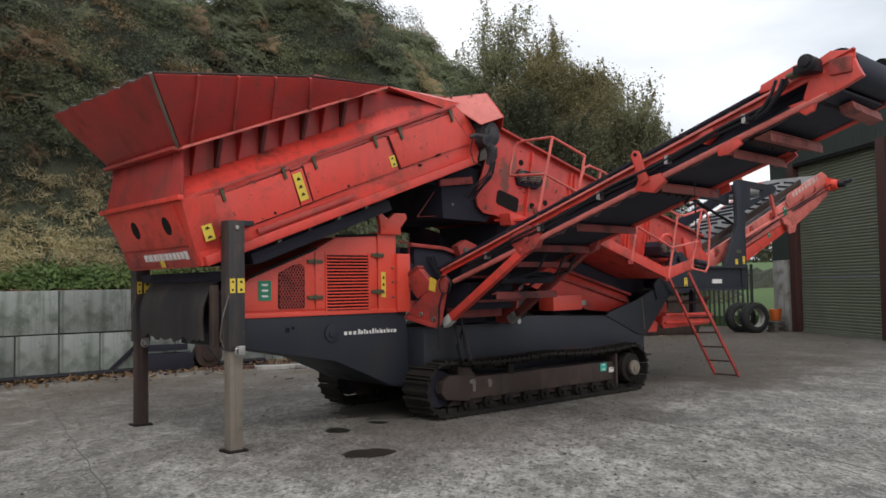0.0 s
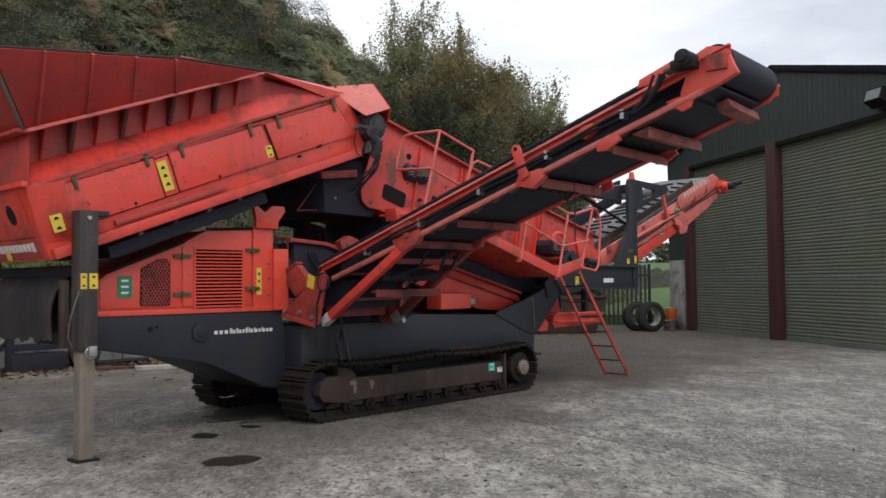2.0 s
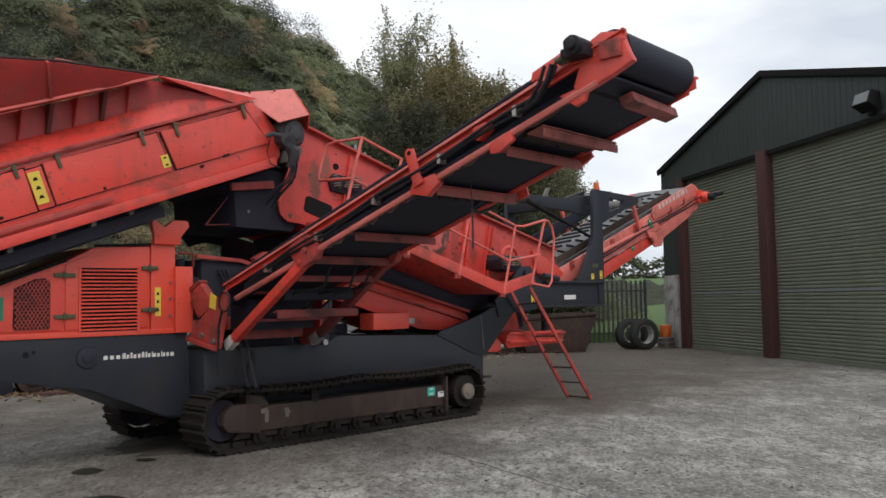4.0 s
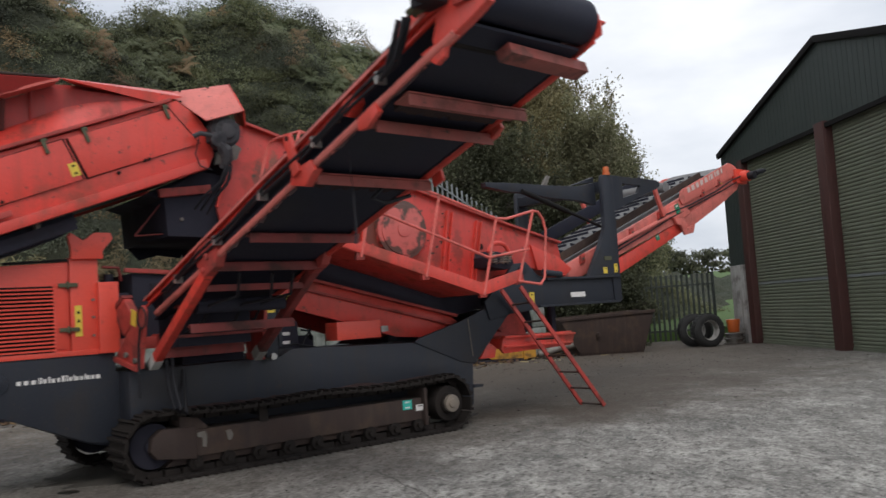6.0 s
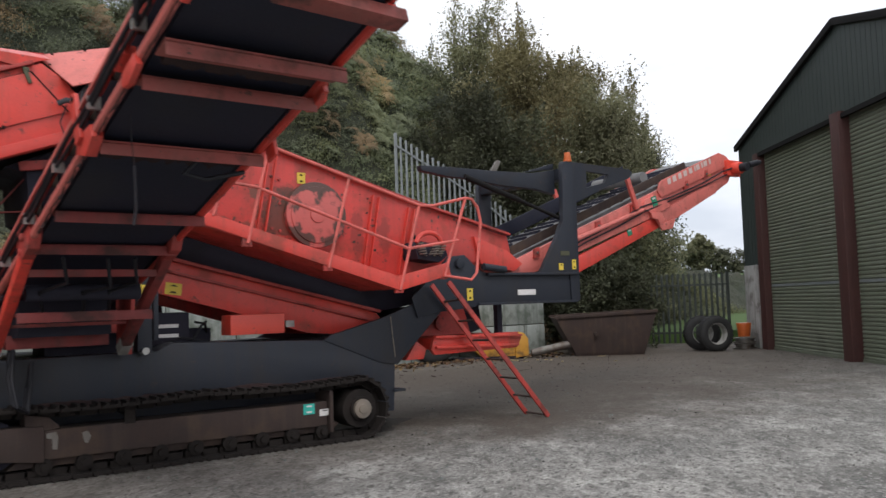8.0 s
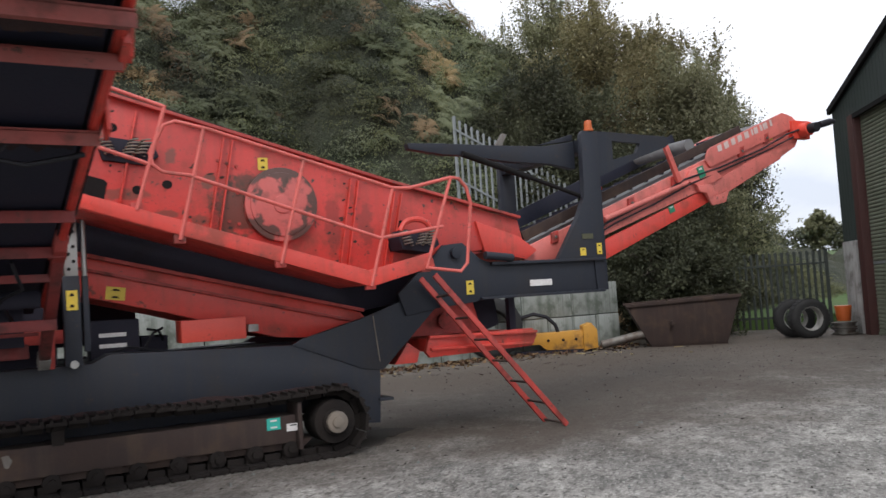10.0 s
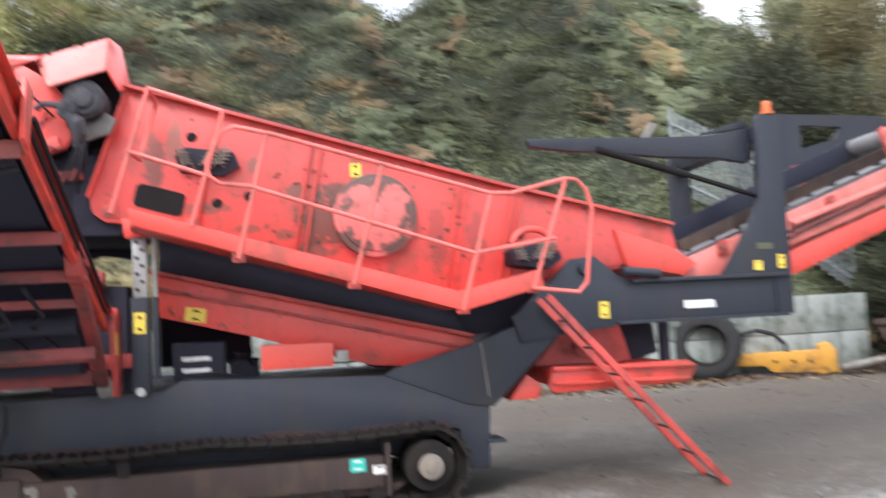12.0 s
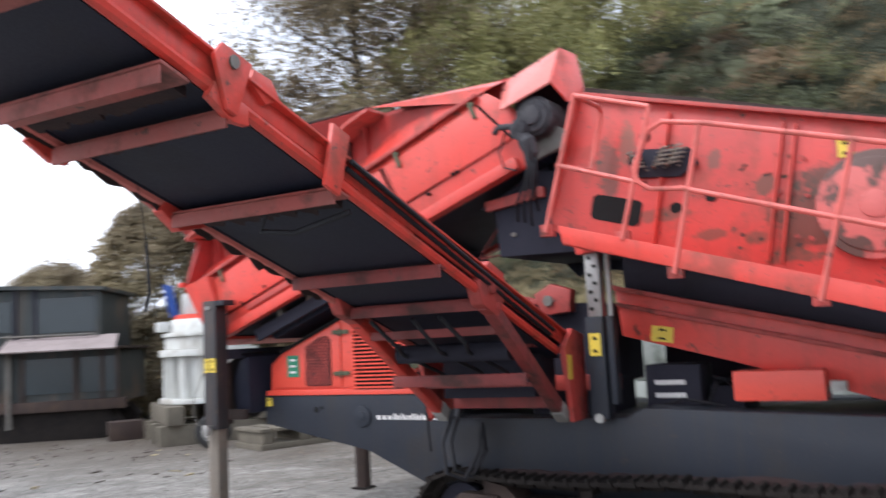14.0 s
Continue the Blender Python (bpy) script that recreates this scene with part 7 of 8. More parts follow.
def spring_set(x, z, y, deep=0.12):
    root = part("spring_mount", Geo().prism([(x - 0.23, z + 0.02), (x - 0.19, z - 0.11), (x + 0.12, z - 0.15), (x + 0.24, z - 0.07), (x + 0.20, z + 0.05), (x - 0.15, z + 0.10)], y + 0.02, y + deep), BLACK, screen, "dark spring pocket", 0.006)
    for dx, lean in ((-0.15, 12), (0.03, -20), (0.12, -20)):
        pts = []
        for i in range(49):
            a = 2 * math.pi * i / 10
            h = -0.09 + 0.18 * i / 48
            pts.append((x + dx + 0.045 * math.cos(a) - h * math.sin(radians(lean)) * 1.2, y - 0.005 + 0.045 * math.sin(a), z + h * 0.8))
        part("coil_spring", Geo().tube(pts, 0.009, 5), LEG, root, "grey coil spring")
    return root


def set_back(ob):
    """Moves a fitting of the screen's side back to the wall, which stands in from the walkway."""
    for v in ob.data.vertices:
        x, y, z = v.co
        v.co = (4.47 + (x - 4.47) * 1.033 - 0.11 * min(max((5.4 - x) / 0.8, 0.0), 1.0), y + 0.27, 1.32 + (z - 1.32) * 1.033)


spring_set(4.72, 2.975, 0.06)
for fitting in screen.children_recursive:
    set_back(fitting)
spring_set(7.44, 2.10, 0.06, 0.35)
part("spring_arch", Geo().tube([(7.22, 0.06, 2.18)] + [(7.40 + 0.16 * math.cos(a), 0.06, 2.20 + 0.10 * math.sin(a)) for a in np.linspace(2.8, 0.3, 8)] + [(7.62, 0.06, 2.10)], 0.03, 8), RED, screen)
part("end_chute", Geo().prism([(8.3, 2.30), (8.85, 2.12), (9.1, 1.95), (8.95, 1.85), (8.4, 1.95)], 0.36, 1.94), RED, screen, "", 0.008)
# walkway and handrail on the near side
walkway = part("walkway", Geo().plate([(4.14, -0.42, 2.40), (6.65, -0.42, 1.66), (6.65, 0.42, 1.66), (4.01, 0.42, 2.44)], -0.03)
               .plate([(6.65, -0.42, 1.66), (7.33, -0.42, 1.82), (7.33, 0.42, 1.82), (6.65, 0.42, 1.66)], -0.03)
               .plate([(4.14, -0.43, 2.38), (6.655, -0.43, 1.615), (6.63, -0.43, 1.77), (4.12, -0.43, 2.51)], 0.02)
               .plate([(6.63, -0.43, 1.77), (6.655, -0.43, 1.615), (7.33, -0.43, 1.78), (7.30, -0.43, 1.92)], 0.02), RED, screener, "red sloping walkway beside the screen", 0.004)
YR = -0.45
rail_r = 0.0175


def tube_part(name, pts, parent=None, r=rail_r, mat=RAIL):
    return part(name, Geo().tube(pts, r, 8), mat, parent or walkway)


tube_part("handrail", [(4.28, -0.39, 3.44), (4.84, YR, 3.24)])
tube_part("handrail", [(5.20, YR, 3.06), (6.08, YR, 2.80), (6.93, YR, 2.55), (7.10, YR, 2.55), (7.57, YR, 2.66), (7.66, YR, 2.65), (7.74, YR, 2.56), (7.78, YR, 2.40), (7.70, YR, 1.80), (7.62, YR, 1.72), (7.23, YR, 1.77)])
tube_part("handrail", [(4.115, -0.39, 2.955), (4.71, YR, 2.74)])
tube_part("handrail", [(5.0, YR, 2.66), (6.77, YR, 2.07), (7.45, YR, 2.17)])
tube_part("handrail", [(5.20, YR, 3.06), (4.92, YR, 3.12), (4.82, YR, 3.08), (4.70, YR, 2.84), (4.72, YR, 2.74), (4.80, YR, 2.68), (5.05, YR, 2.65)])
tube_part("handrail", [(4.28, -0.39, 3.44), (4.27, 0.10, 3.46), (4.25, 0.20, 3.44), (4.22, 0.24, 3.36), (4.13, 0.24, 3.06), (4.12, 0.21, 3.0), (4.115, -0.39, 2.955)])
for xt, zt, xb, zb, yy in ((4.28, 3.44, 3.99, 2.48, -0.39), (4.84, 3.25, 4.58, 2.36, YR), (5.16, 3.07, 4.92, 2.10, YR), (6.05, 2.80, 5.79, 1.86, YR), (6.93, 2.56, 6.65, 1.62, YR), (7.57, 2.66, 7.24, 1.76, YR)):
    tube_part("rail_post", [(xt, yy, zt), (xb, yy, zb)])
    part("post_clamp", Geo().box(xb - 0.05, xb + 0.05, yy + 0.01, yy + 0.06, zb - 0.03, zb + 0.06), RED_WORN, walkway, bevel=0.005)
# ladder
ladder = part("access_ladder", Geo().bar((7.40, -0.30, 1.70), (8.96, -0.18, 0.01), 0.025, 0.06), RED_WORN, screener, "red steel access ladder reaching the ground", 0.004)
part("stile", Geo().bar((7.44, 0.10, 1.68), (8.98, 0.26, 0.01), 0.025, 0.06), RED_WORN, ladder, "", 0.004)
for i in range(7):
    k = 0.12 + 0.145 * i
    part("rung", Geo().cyl((7.40 + 1.56 * k, -0.30 + 0.12 * k, 1.70 - 1.69 * k), (7.44 + 1.54 * k, 0.10 + 0.16 * k, 1.68 - 1.67 * k), 0.013, 8), RUST, ladder)
# ram that holds the screen
ram = part("lifting_ram", Geo().box(4.03, 4.17, 0.12, 0.26, 1.09, 1.86).box(4.19, 4.24, 0.14, 0.24, 1.2, 1.86), GREY, screener, "dark grey lifting ram with perforated post", 0.01)
post = Geo().box(4.05, 4.16, 0.14, 0.24, 1.86, 2.36)
part("perforated_post", post, BRIGHT, ram, "", 0.005)
for i in range(7):
    part("pin_hole", Geo().cyl((4.085 + 0.04 * (i % 2), 0.132, 1.92 + 0.065 * i), (4.085 + 0.04 * (i % 2), 0.141, 1.92 + 0.065 * i), 0.016, 10), INK, ram)
part("chrome_rod", Geo().cyl((4.215, 0.19, 1.86), (4.215, 0.19, 2.35), 0.022, 12), BRIGHT, ram)
part("head_bracket", Geo().prism([(4.0, 2.34), (4.30, 2.36), (4.30, 2.46), (3.98, 2.50)], 0.10, 0.30), RED, ram, "", 0.006)
part("foot_bolt", Geo().cyl((4.10, 0.09, 1.10), (4.10, 0.28, 1.10), 0.035, 12), BRIGHT, ram)
sticker(ram, 4.10, 1.65, 0.09, 0.17, 0.116)
# collecting trough below the screen
trough = part("collecting_trough", Geo().prism([(4.14, 2.07), (6.9, 1.38), (7.0, 1.28), (6.62, 1.13), (6.0, 1.18), (5.0, 1.48), (4.18, 1.70)], 0.50, 0.54)
              .prism([(4.14, 2.07), (6.9, 1.38), (7.0, 1.28), (6.62, 1.13), (6.0, 1.18), (5.0, 1.48), (4.18, 1.70)], 1.76, 1.80), RED, screener, "red collecting trough under the screen", 0.006)
part("trough_flange", Geo().bar((4.12, 0.46, 2.09), (6.92, 0.46, 1.39), 0.10, 0.035).bar((4.16, 0.475, 1.95), (6.9, 0.475, 1.27), 0.05, 0.03), RED_WORN, trough, "", 0.005)
# black blocks put in the darkness of the gap below the screen
part("trough_shadow_box", Geo().prism([(4.2, 2.40), (6.75, 1.64), (6.9, 1.40), (4.2, 2.06)], 0.56, 1.74), BLACK, trough, "black block standing for the shade under the screen")
part("rear_curtain", Geo().prism([(6.70, 1.66), (7.55, 1.86), (7.50, 1.46), (6.86, 1.37)], 0.60, 1.74), BLACK, trough, "black block standing for the shade under the screen", 0.006)
sticker(trough, 4.50, 1.70, 0.17, 0.12, 0.496, lean=-8)
tbox = part("control_box", Geo().box(5.04, 5.65, 0.33, 0.60, 1.20, 1.41), ORANGE_RED, screener, "clean bright red control box", 0.008)
part("bracket", Geo().box(5.68, 5.78, 0.36, 0.44, 1.26, 1.33), PLASTER, tbox)
bat = part("battery_box", Geo().box(4.28, 4.72, 0.66, 1.0, 1.08, 1.46), BLACK, screener, "black battery box with two white stripes", 0.02)
for z in (1.22, 1.32):
    part("stripe", Geo().box(4.36, 4.60, 0.652, 0.661, z - 0.018, z + 0.018), WHITE, bat)
for i, (a, b) in enumerate((((4.74, 0.7, 1.12), (4.95, 0.8, 1.35)), ((4.8, 0.75, 1.35), (5.0, 0.9, 1.15)), ((4.3, 0.62, 1.1), (4.9, 0.6, 1.14)))):
    part("cable", Geo().tube([a, ((a[0] + b[0]) / 2, a[1] - 0.05, (a[2] + b[2]) / 2 + 0.08), b], 0.014, 6), HOSE, bat)
part("valve_block", Geo().box(3.3, 4.0, 0.6, 1.2, 1.08, 1.35).box(4.75, 5.0, 0.8, 1.3, 1.08, 1.28), BLACK, screener, "black hydraulic valve block", 0.01)
part("cross_beam", Geo().box(2.62, 4.1, 0.5, 0.62, 1.28, 1.40).box(3.0, 3.1, 0.4, 1.9, 1.28, 1.42), RED_WORN, screener, "grimy red cross beam", 0.006)

# rear frame with mast
frame_r = part("rear_frame", Geo().prism([(7.22, 1.54), (7.59, 1.84), (7.78, 2.03), (8.02, 2.05), (8.23, 1.87), (8.4, 1.80), (9.90, 1.80), (9.88, 1.44), (8.25, 1.45), (8.16, 1.40), (7.66, 1.36), (7.3, 1.30)], 0.20, 0.25)
               .prism([(7.22, 1.54), (7.59, 1.84), (7.78, 2.03), (8.02, 2.05), (8.23, 1.87), (9.90, 1.80), (9.88, 1.44), (8.16, 1.45), (7.66, 1.36)], 2.05, 2.10)
               .box(9.6, 9.9, 0.25, 2.05, 1.46, 1.62).box(7.9, 8.1, 0.25, 2.05, 1.5, 1.62), GREY, screener, "dark grey rear frame with mast and arms", 0.008)
part("frame_flange", Geo().box(8.35, 9.92, 0.14, 0.27, 1.79, 1.825).box(8.2, 9.90, 0.16, 0.27, 1.42, 1.45), GREY, frame_r, "", 0.005)
part("pivot_boss", Geo().cyl((7.92, 0.15, 1.94), (7.92, 0.3, 1.94), 0.06, 16), GREY, frame_r, "", 0.004)
part("pivot_ram", Geo().cyl((8.6, 0.12, 1.86), (8.25, 0.12, 1.90), 0.045, 10), GREY, frame_r, "", 0.004)
MAST = [(9.72, 3.29), (9.75, 3.34), (9.96, 3.34), (9.96, 1.44), (9.80, 1.44), (9.78, 1.82), (9.26, 1.82), (9.58, 2.30), (9.70, 2.55)]
part("mast", Geo().prism(MAST, 0.18, 0.26), GREY, frame_r, "", 0.008)
part("mast", Geo().prism(MAST, 2.04, 2.12), GREY, frame_r, "", 0.008)
# gusset plate with a four-sided hole
part("mast_gusset", Geo().prism([(9.96, 3.34), (11.04, 3.31), (11.12, 3.27), (11.10, 3.22), (10.62, 3.21), (10.18, 3.23), (9.96, 3.24)], 0.19, 0.25)
     .prism([(11.10, 3.22), (11.02, 3.17), (10.58, 3.03), (10.55, 3.09), (10.62, 3.21)], 0.19, 0.25)
     .prism([(10.58, 3.03), (9.96, 2.79), (9.96, 2.91), (10.18, 3.00), (10.55, 3.09)], 0.19, 0.25)
     .prism([(9.96, 2.91), (9.96, 3.24), (10.18, 3.23), (10.18, 3.00)], 0.19, 0.25), GREY, frame_r, "dark grey gusset plate with a hole")
part("mast_tie", Geo().box(9.74, 9.93, 0.26, 2.04, 3.10, 3.25), GREY, frame_r, "", 0.008)
part("arm", Geo().prism([(7.50, 3.155), (7.52, 3.09), (7.94, 3.04), (8.20, 3.035), (8.80, 2.975), (9.35, 2.96), (9.72, 2.90), (9.72, 3.24), (9.30, 3.17), (8.60, 3.16), (7.94, 3.165)], 0.34, 0.44), GREY, frame_r, "dark grey folding arm", 0.008)
part("arm_wedge", Geo().prism([(9.20, 3.18), (9.72, 3.25), (9.72, 3.33)], 0.36, 0.42), GREY, frame_r, "", 0.004)
part("lug", Geo().prism([(8.62, 3.15), (8.72, 3.15), (8.80, 3.30), (8.74, 3.31)], 0.37, 0.41), STEEL, frame_r, "pale steel lug", 0.004)
part("brace_ram", Geo().cyl((8.16, 0.32, 3.05), (9.05, 0.32, 2.79), 0.036, 12).cyl((9.05, 0.32, 2.79), (9.74, 0.30, 2.57), 0.024, 12), INK, frame_r, "black hydraulic ram")
part("beacon", Geo().cyl((9.86, 0.22, 3.34), (9.86, 0.22, 3.37), 0.06, 16).cyl((9.86, 0.22, 3.37), (9.86, 0.22, 3.47), 0.05, 16, 0.042), AMBER, frame_r, "orange beacon lamp", 0.006)
sticker(frame_r, 9.62, 1.90, 0.08, 0.09, 0.176, marks=1)
sticker(frame_r, 9.86, 1.93, 0.07, 0.13, 0.176, marks=2)
sticker(frame_r, 8.08, 1.56, 0.09, 0.15, 0.196, marks=2)
part("data_plate", Geo().box(8.86, 9.16, 0.192, 0.2, 1.535, 1.605), WHITE, frame_r, "white data plate")
part("key_slot", Geo().box(9.62, 9.78, 0.172, 0.18, 2.05, 2.11), LATCH, frame_r)
low = part("rear_chute", Geo().prism([(7.55, 0.90), (7.60, 1.06), (8.92, 1.06), (8.98, 0.98), (8.90, 0.86), (7.6, 0.84)], 0.30, 0.36)
           .box(7.6, 8.9, 0.36, 1.9, 0.9, 1.04).prism([(7.20, 0.80), (7.46, 0.80), (7.50, 0.92), (7.36, 1.02)], 0.34, 1.9), RED, screener, "red lower chute behind the tracks", 0.008)
part("chute_lip", Geo().bar((7.58, 0.28, 1.06), (8.95, 0.28, 1.02), 0.07, 0.03).bar((7.6, 0.28, 0.93), (8.9, 0.28, 0.9), 0.05, 0.03), RED, low, "", 0.005)
part("chute_back", Geo().prism([(7.6, 1.05), (8.6, 1.05), (8.5, 1.40), (7.9, 1.35)], 0.9, 1.0).cyl((8.1, 0.85, 1.2), (8.1, 0.95, 1.2), 0.09, 16), RED_WORN, low)
part("under_frame", Geo().prism([(7.3, 1.0), (7.45, 1.40), (8.95, 1.46), (9.0, 1.10), (8.6, 0.98)], 1.15, 1.9), BLACK, low, "dark belt gear under the rear frame", 0.01)
part("drop_post", Geo().box(8.75, 8.83, 0.5, 0.58, 1.05, 1.46), BLACK, low)

# tail conveyor
tail_c = part("tail_conveyor", Geo().prism([(8.95, 1.86), (9.0, 1.99), (12.0, 3.10), (13.45, 3.70), (13.70, 3.74), (13.85, 3.62), (13.55, 3.30), (12.4, 2.86), (9.1, 1.74)], 0.44, 0.50)
                  .prism([(8.95, 1.86), (9.0, 1.99), (12.0, 3.10), (13.45, 3.70), (13.70, 3.74), (13.85, 3.62), (13.55, 3.30), (12.4, 2.86), (9.1, 1.74)], 1.78, 1.84), RED_PALE, screener, "faded red rear discharge conveyor", 0.008)
part("lower_truss", Geo().prism([(10.0, 1.86), (10.1, 2.02), (12.1, 2.75), (13.4, 3.22), (13.42, 3.12), (12.1, 2.56), (10.15, 1.80)], 0.46, 0.52), RED, tail_c, "", 0.006)
part("lower_truss", Geo().prism([(10.0, 1.86), (10.1, 2.02), (12.1, 2.75), (13.4, 3.22), (13.42, 3.12), (12.1, 2.56), (10.15, 1.80)], 1.76, 1.82), RED, tail_c, "", 0.006)
part("belt", Geo().prism([(8.9, 1.98), (13.60, 3.735), (13.72, 3.68), (13.68, 3.58), (8.95, 1.86)], 0.56, 1.72), BELT_DUSTY, tail_c, "dusty grey chevron belt")
for i in range(16):
    k = i / 16
    x, z = 9.1 + 4.4 * k, 2.055 + 1.64 * k
    for sg in (-1, 1):
        part("chevron", Geo().bar((x, MID + sg * 0.05, z + 0.01), (x - 0.20, MID + sg * 0.50, z - 0.065), 0.03, 0.05), BELT, tail_c)
part("side_skirt", Geo().bar((9.0, 0.50, 2.12), (12.7, 0.50, 3.52), 0.03, 0.12), RUST, tail_c, "rusty belt skirt", 0.006)
part("side_skirt", Geo().bar((9.0, 1.78, 2.14), (12.7, 1.78, 3.60), 0.03, 0.22), BELT, tail_c, "", 0.006)
part("knuckle", Geo().prism([(11.55, 2.78), (11.62, 2.92), (11.80, 2.99), (12.05, 2.94), (12.20, 2.84), (12.0, 2.76), (11.8, 2.70)], 0.39, 0.44), RED_PALE, tail_c, "", 0.01)
part("knuckle_claw", Geo().prism([(11.70, 2.72), (11.95, 2.74), (12.02, 2.62), (11.90, 2.54), (11.86, 2.62), (11.74, 2.64)], 0.37, 0.42), RED_PALE, tail_c, "", 0.008)
part("lower_panel", Geo().prism([(12.0, 2.60), (12.1, 2.55), (13.20, 3.04), (13.70, 3.30), (13.80, 3.46), (13.52, 3.42), (12.4, 2.92), (12.0, 2.76)], 0.425, 0.44), RED_PALE, tail_c, "", 0.005)
for yy in (0.36, 1.92):
    part("stay", Geo().bar((11.38, yy, 2.76), (11.18, yy, 3.24), 0.05, 0.07), RAIL, tail_c, "", 0.006)
part("side_board", Geo().prism([(11.92, 3.06), (11.98, 3.20), (12.04, 3.24), (13.46, 3.77), (13.62, 3.74), (13.66, 3.56), (12.0, 2.97)], 0.405, 0.438), RED_PALE, tail_c, "sun-faded pinkish side board", 0.006)
part("belt_roll", Geo().cyl((11.86, 0.62, 3.30), (11.86, 1.66, 3.30), 0.09, 16), BELT_DUSTY, tail_c, "dusty belt hump")
part("ram_tube", Geo().cyl((10.15, 0.40, 2.30), (11.55, 0.40, 2.76), 0.035, 10), RED_PALE, tail_c)
part("head_drum", Geo().cyl((13.75, 0.50, 3.52), (13.75, 1.78, 3.52), 0.14, 20), BELT, tail_c)
part("head_motor", Geo().cyl((13.78, 0.22, 3.52), (13.78, 0.46, 3.52), 0.10, 16).box(13.6, 13.95, 0.36, 0.46, 3.40, 3.66), ORANGE_RED, tail_c, "bright red motor guard", 0.01)
part("motor_cap", Geo().cyl((13.78, 0.10, 3.52), (13.78, 0.24, 3.52), 0.07, 14).cyl((13.9, 0.16, 3.56), (14.15, 0.16, 3.62), 0.05, 12).cyl((14.1, 0.16, 3.60), (14.22, 0.16, 3.63), 0.035, 10), HOSE, tail_c, "", 0.006)
for bx, bz in ((9.4, 2.02), (9.9, 2.18), (10.6, 2.42), (11.35, 2.70), (12.6, 3.12), (13.1, 3.32)):
    part("idler_bracket", Geo().prism([(bx - 0.05, bz), (bx + 0.06, bz + 0.03), (bx + 0.05, bz + 0.16), (bx - 0.04, bz + 0.13)], 0.405, 0.44), RED_WORN, tail_c, "", 0.005)
    part("bolt", Geo().cyl((bx + 0.01, 0.39, bz + 0.08), (bx + 0.01, 0.41, bz + 0.08), 0.018, 8), STEEL, tail_c)
part("hydraulic_hose", Geo().tube([(9.6, 0.41, 1.96), (10.2, 0.40, 2.26), (10.9, 0.41, 2.52), (11.5, 0.38, 2.80), (12.2, 0.40, 2.98), (13.0, 0.41, 3.24), (13.5, 0.38, 3.46), (13.78, 0.3, 3.55)], 0.014, 6), HOSE, tail_c)
part("hydraulic_hose", Geo().tube([(9.6, 0.42, 1.92), (10.3, 0.41, 2.24), (11.0, 0.42, 2.49), (11.6, 0.39, 2.74), (12.3, 0.41, 2.96), (13.1, 0.42, 3.22), (13.6, 0.36, 3.42)], 0.012, 6), HOSE, tail_c)
part("yellow_tag", Geo().box(13.05, 13.25, 0.425, 0.44, 3.38, 3.50), YELLOW, tail_c, "faded yellow tag", 0.004)
part("torn_flap", Geo().prism([(11.85, 2.62), (12.05, 2.58), (12.30, 2.66), (12.22, 2.50), (11.98, 2.46)], 0.40, 0.43), RED_PALE, tail_c, "", 0.004)
xx = 12.16
for wdt in (0.12, 0.13, 0.12, 0.13, 0.13, 0.05, 0.12, 0.06, 0.13, 0.07):
    za = 3.115 + (xx - 12.0) * 0.372
    part("name_lettering", Geo().prism([(xx, za), (xx + wdt * 0.62, za + wdt * 0.23), (xx + wdt * 0.62 - 0.02, za + wdt * 0.23 + 0.085), (xx - 0.02, za + 0.085)], 0.399, 0.405), FADED, tail_c, "faded white lettering bar")
    xx += wdt * 1.05
sticker(tail_c, 11.80, 2.90, 0.12, 0.15, 0.385, GREEN, 20, "green label", 1)
sticker(tail_c, 11.3, 2.42, 0.10, 0.09, 0.455, GREEN, 20, "green label", 1)

# side conveyor, which reaches out towards the yard
CX0, CX1 = 2.86, 3.93


def up_z(y):
    """Height of the stringer's upper edge at y."""
    return 1.81 - y * 0.322


def low_z(y):
    return 1.605 - y * 0.312


def up_far(y):
    """Height of the other stringer's upper edge, which lies lower."""
    return 1.785 - y * 0.30


side_c = part("side_conveyor", Geo().prism_x([(0.10, up_z(0.1)), (-4.86, up_z(-4.86)), (-4.86, up_z(-4.86) - 0.07), (0.10, up_z(0.10) - 0.07)], CX0 - 0.012, CX0)
              .prism_x([(0.10, up_z(0.1)), (-4.86, up_z(-4.86)), (-4.86, up_z(-4.86) - 0.014), (0.10, up_z(0.10) - 0.014)], CX0 - 0.055, CX0 - 0.012)
              .prism_x([(0.10, up_z(0.1) - 0.062), (-4.86, up_z(-4.86) - 0.062), (-4.86, up_z(-4.86) - 0.076), (0.10, up_z(0.10) - 0.076)], CX0 - 0.04, CX0 - 0.012), RED, screener, "red side discharge conveyor with black belt", 0.003)
# pale strip: worn paint plus the highlight along the upper edge
part("worn_lip", Geo().prism_x([(0.06, up_z(0.06) + 0.003), (-4.40, up_z(-4.40) + 0.003), (-4.40, up_z(-4.40) - 0.022), (0.06, up_z(0.06) - 0.022)], CX0 - 0.060, CX0 - 0.052), RED_PALE, side_c, "pale lip of the channel, worn and with its highlight painted in", 0.002)
part("stringer", Geo().prism_x([(0.10, up_far(0.1)), (-4.86, up_far(-4.86)), (-4.86, up_far(-4.86) - 0.10), (0.10, up_far(0.10) - 0.10)], CX1, CX1 + 0.014)
     .prism_x([(0.10, up_far(0.1)), (-4.86, up_far(-4.86)), (-4.86, up_far(-4.86) - 0.014), (0.10, up_far(0.10) - 0.014)], CX1 + 0.014, CX1 + 0.06), RED, side_c, "", 0.003)
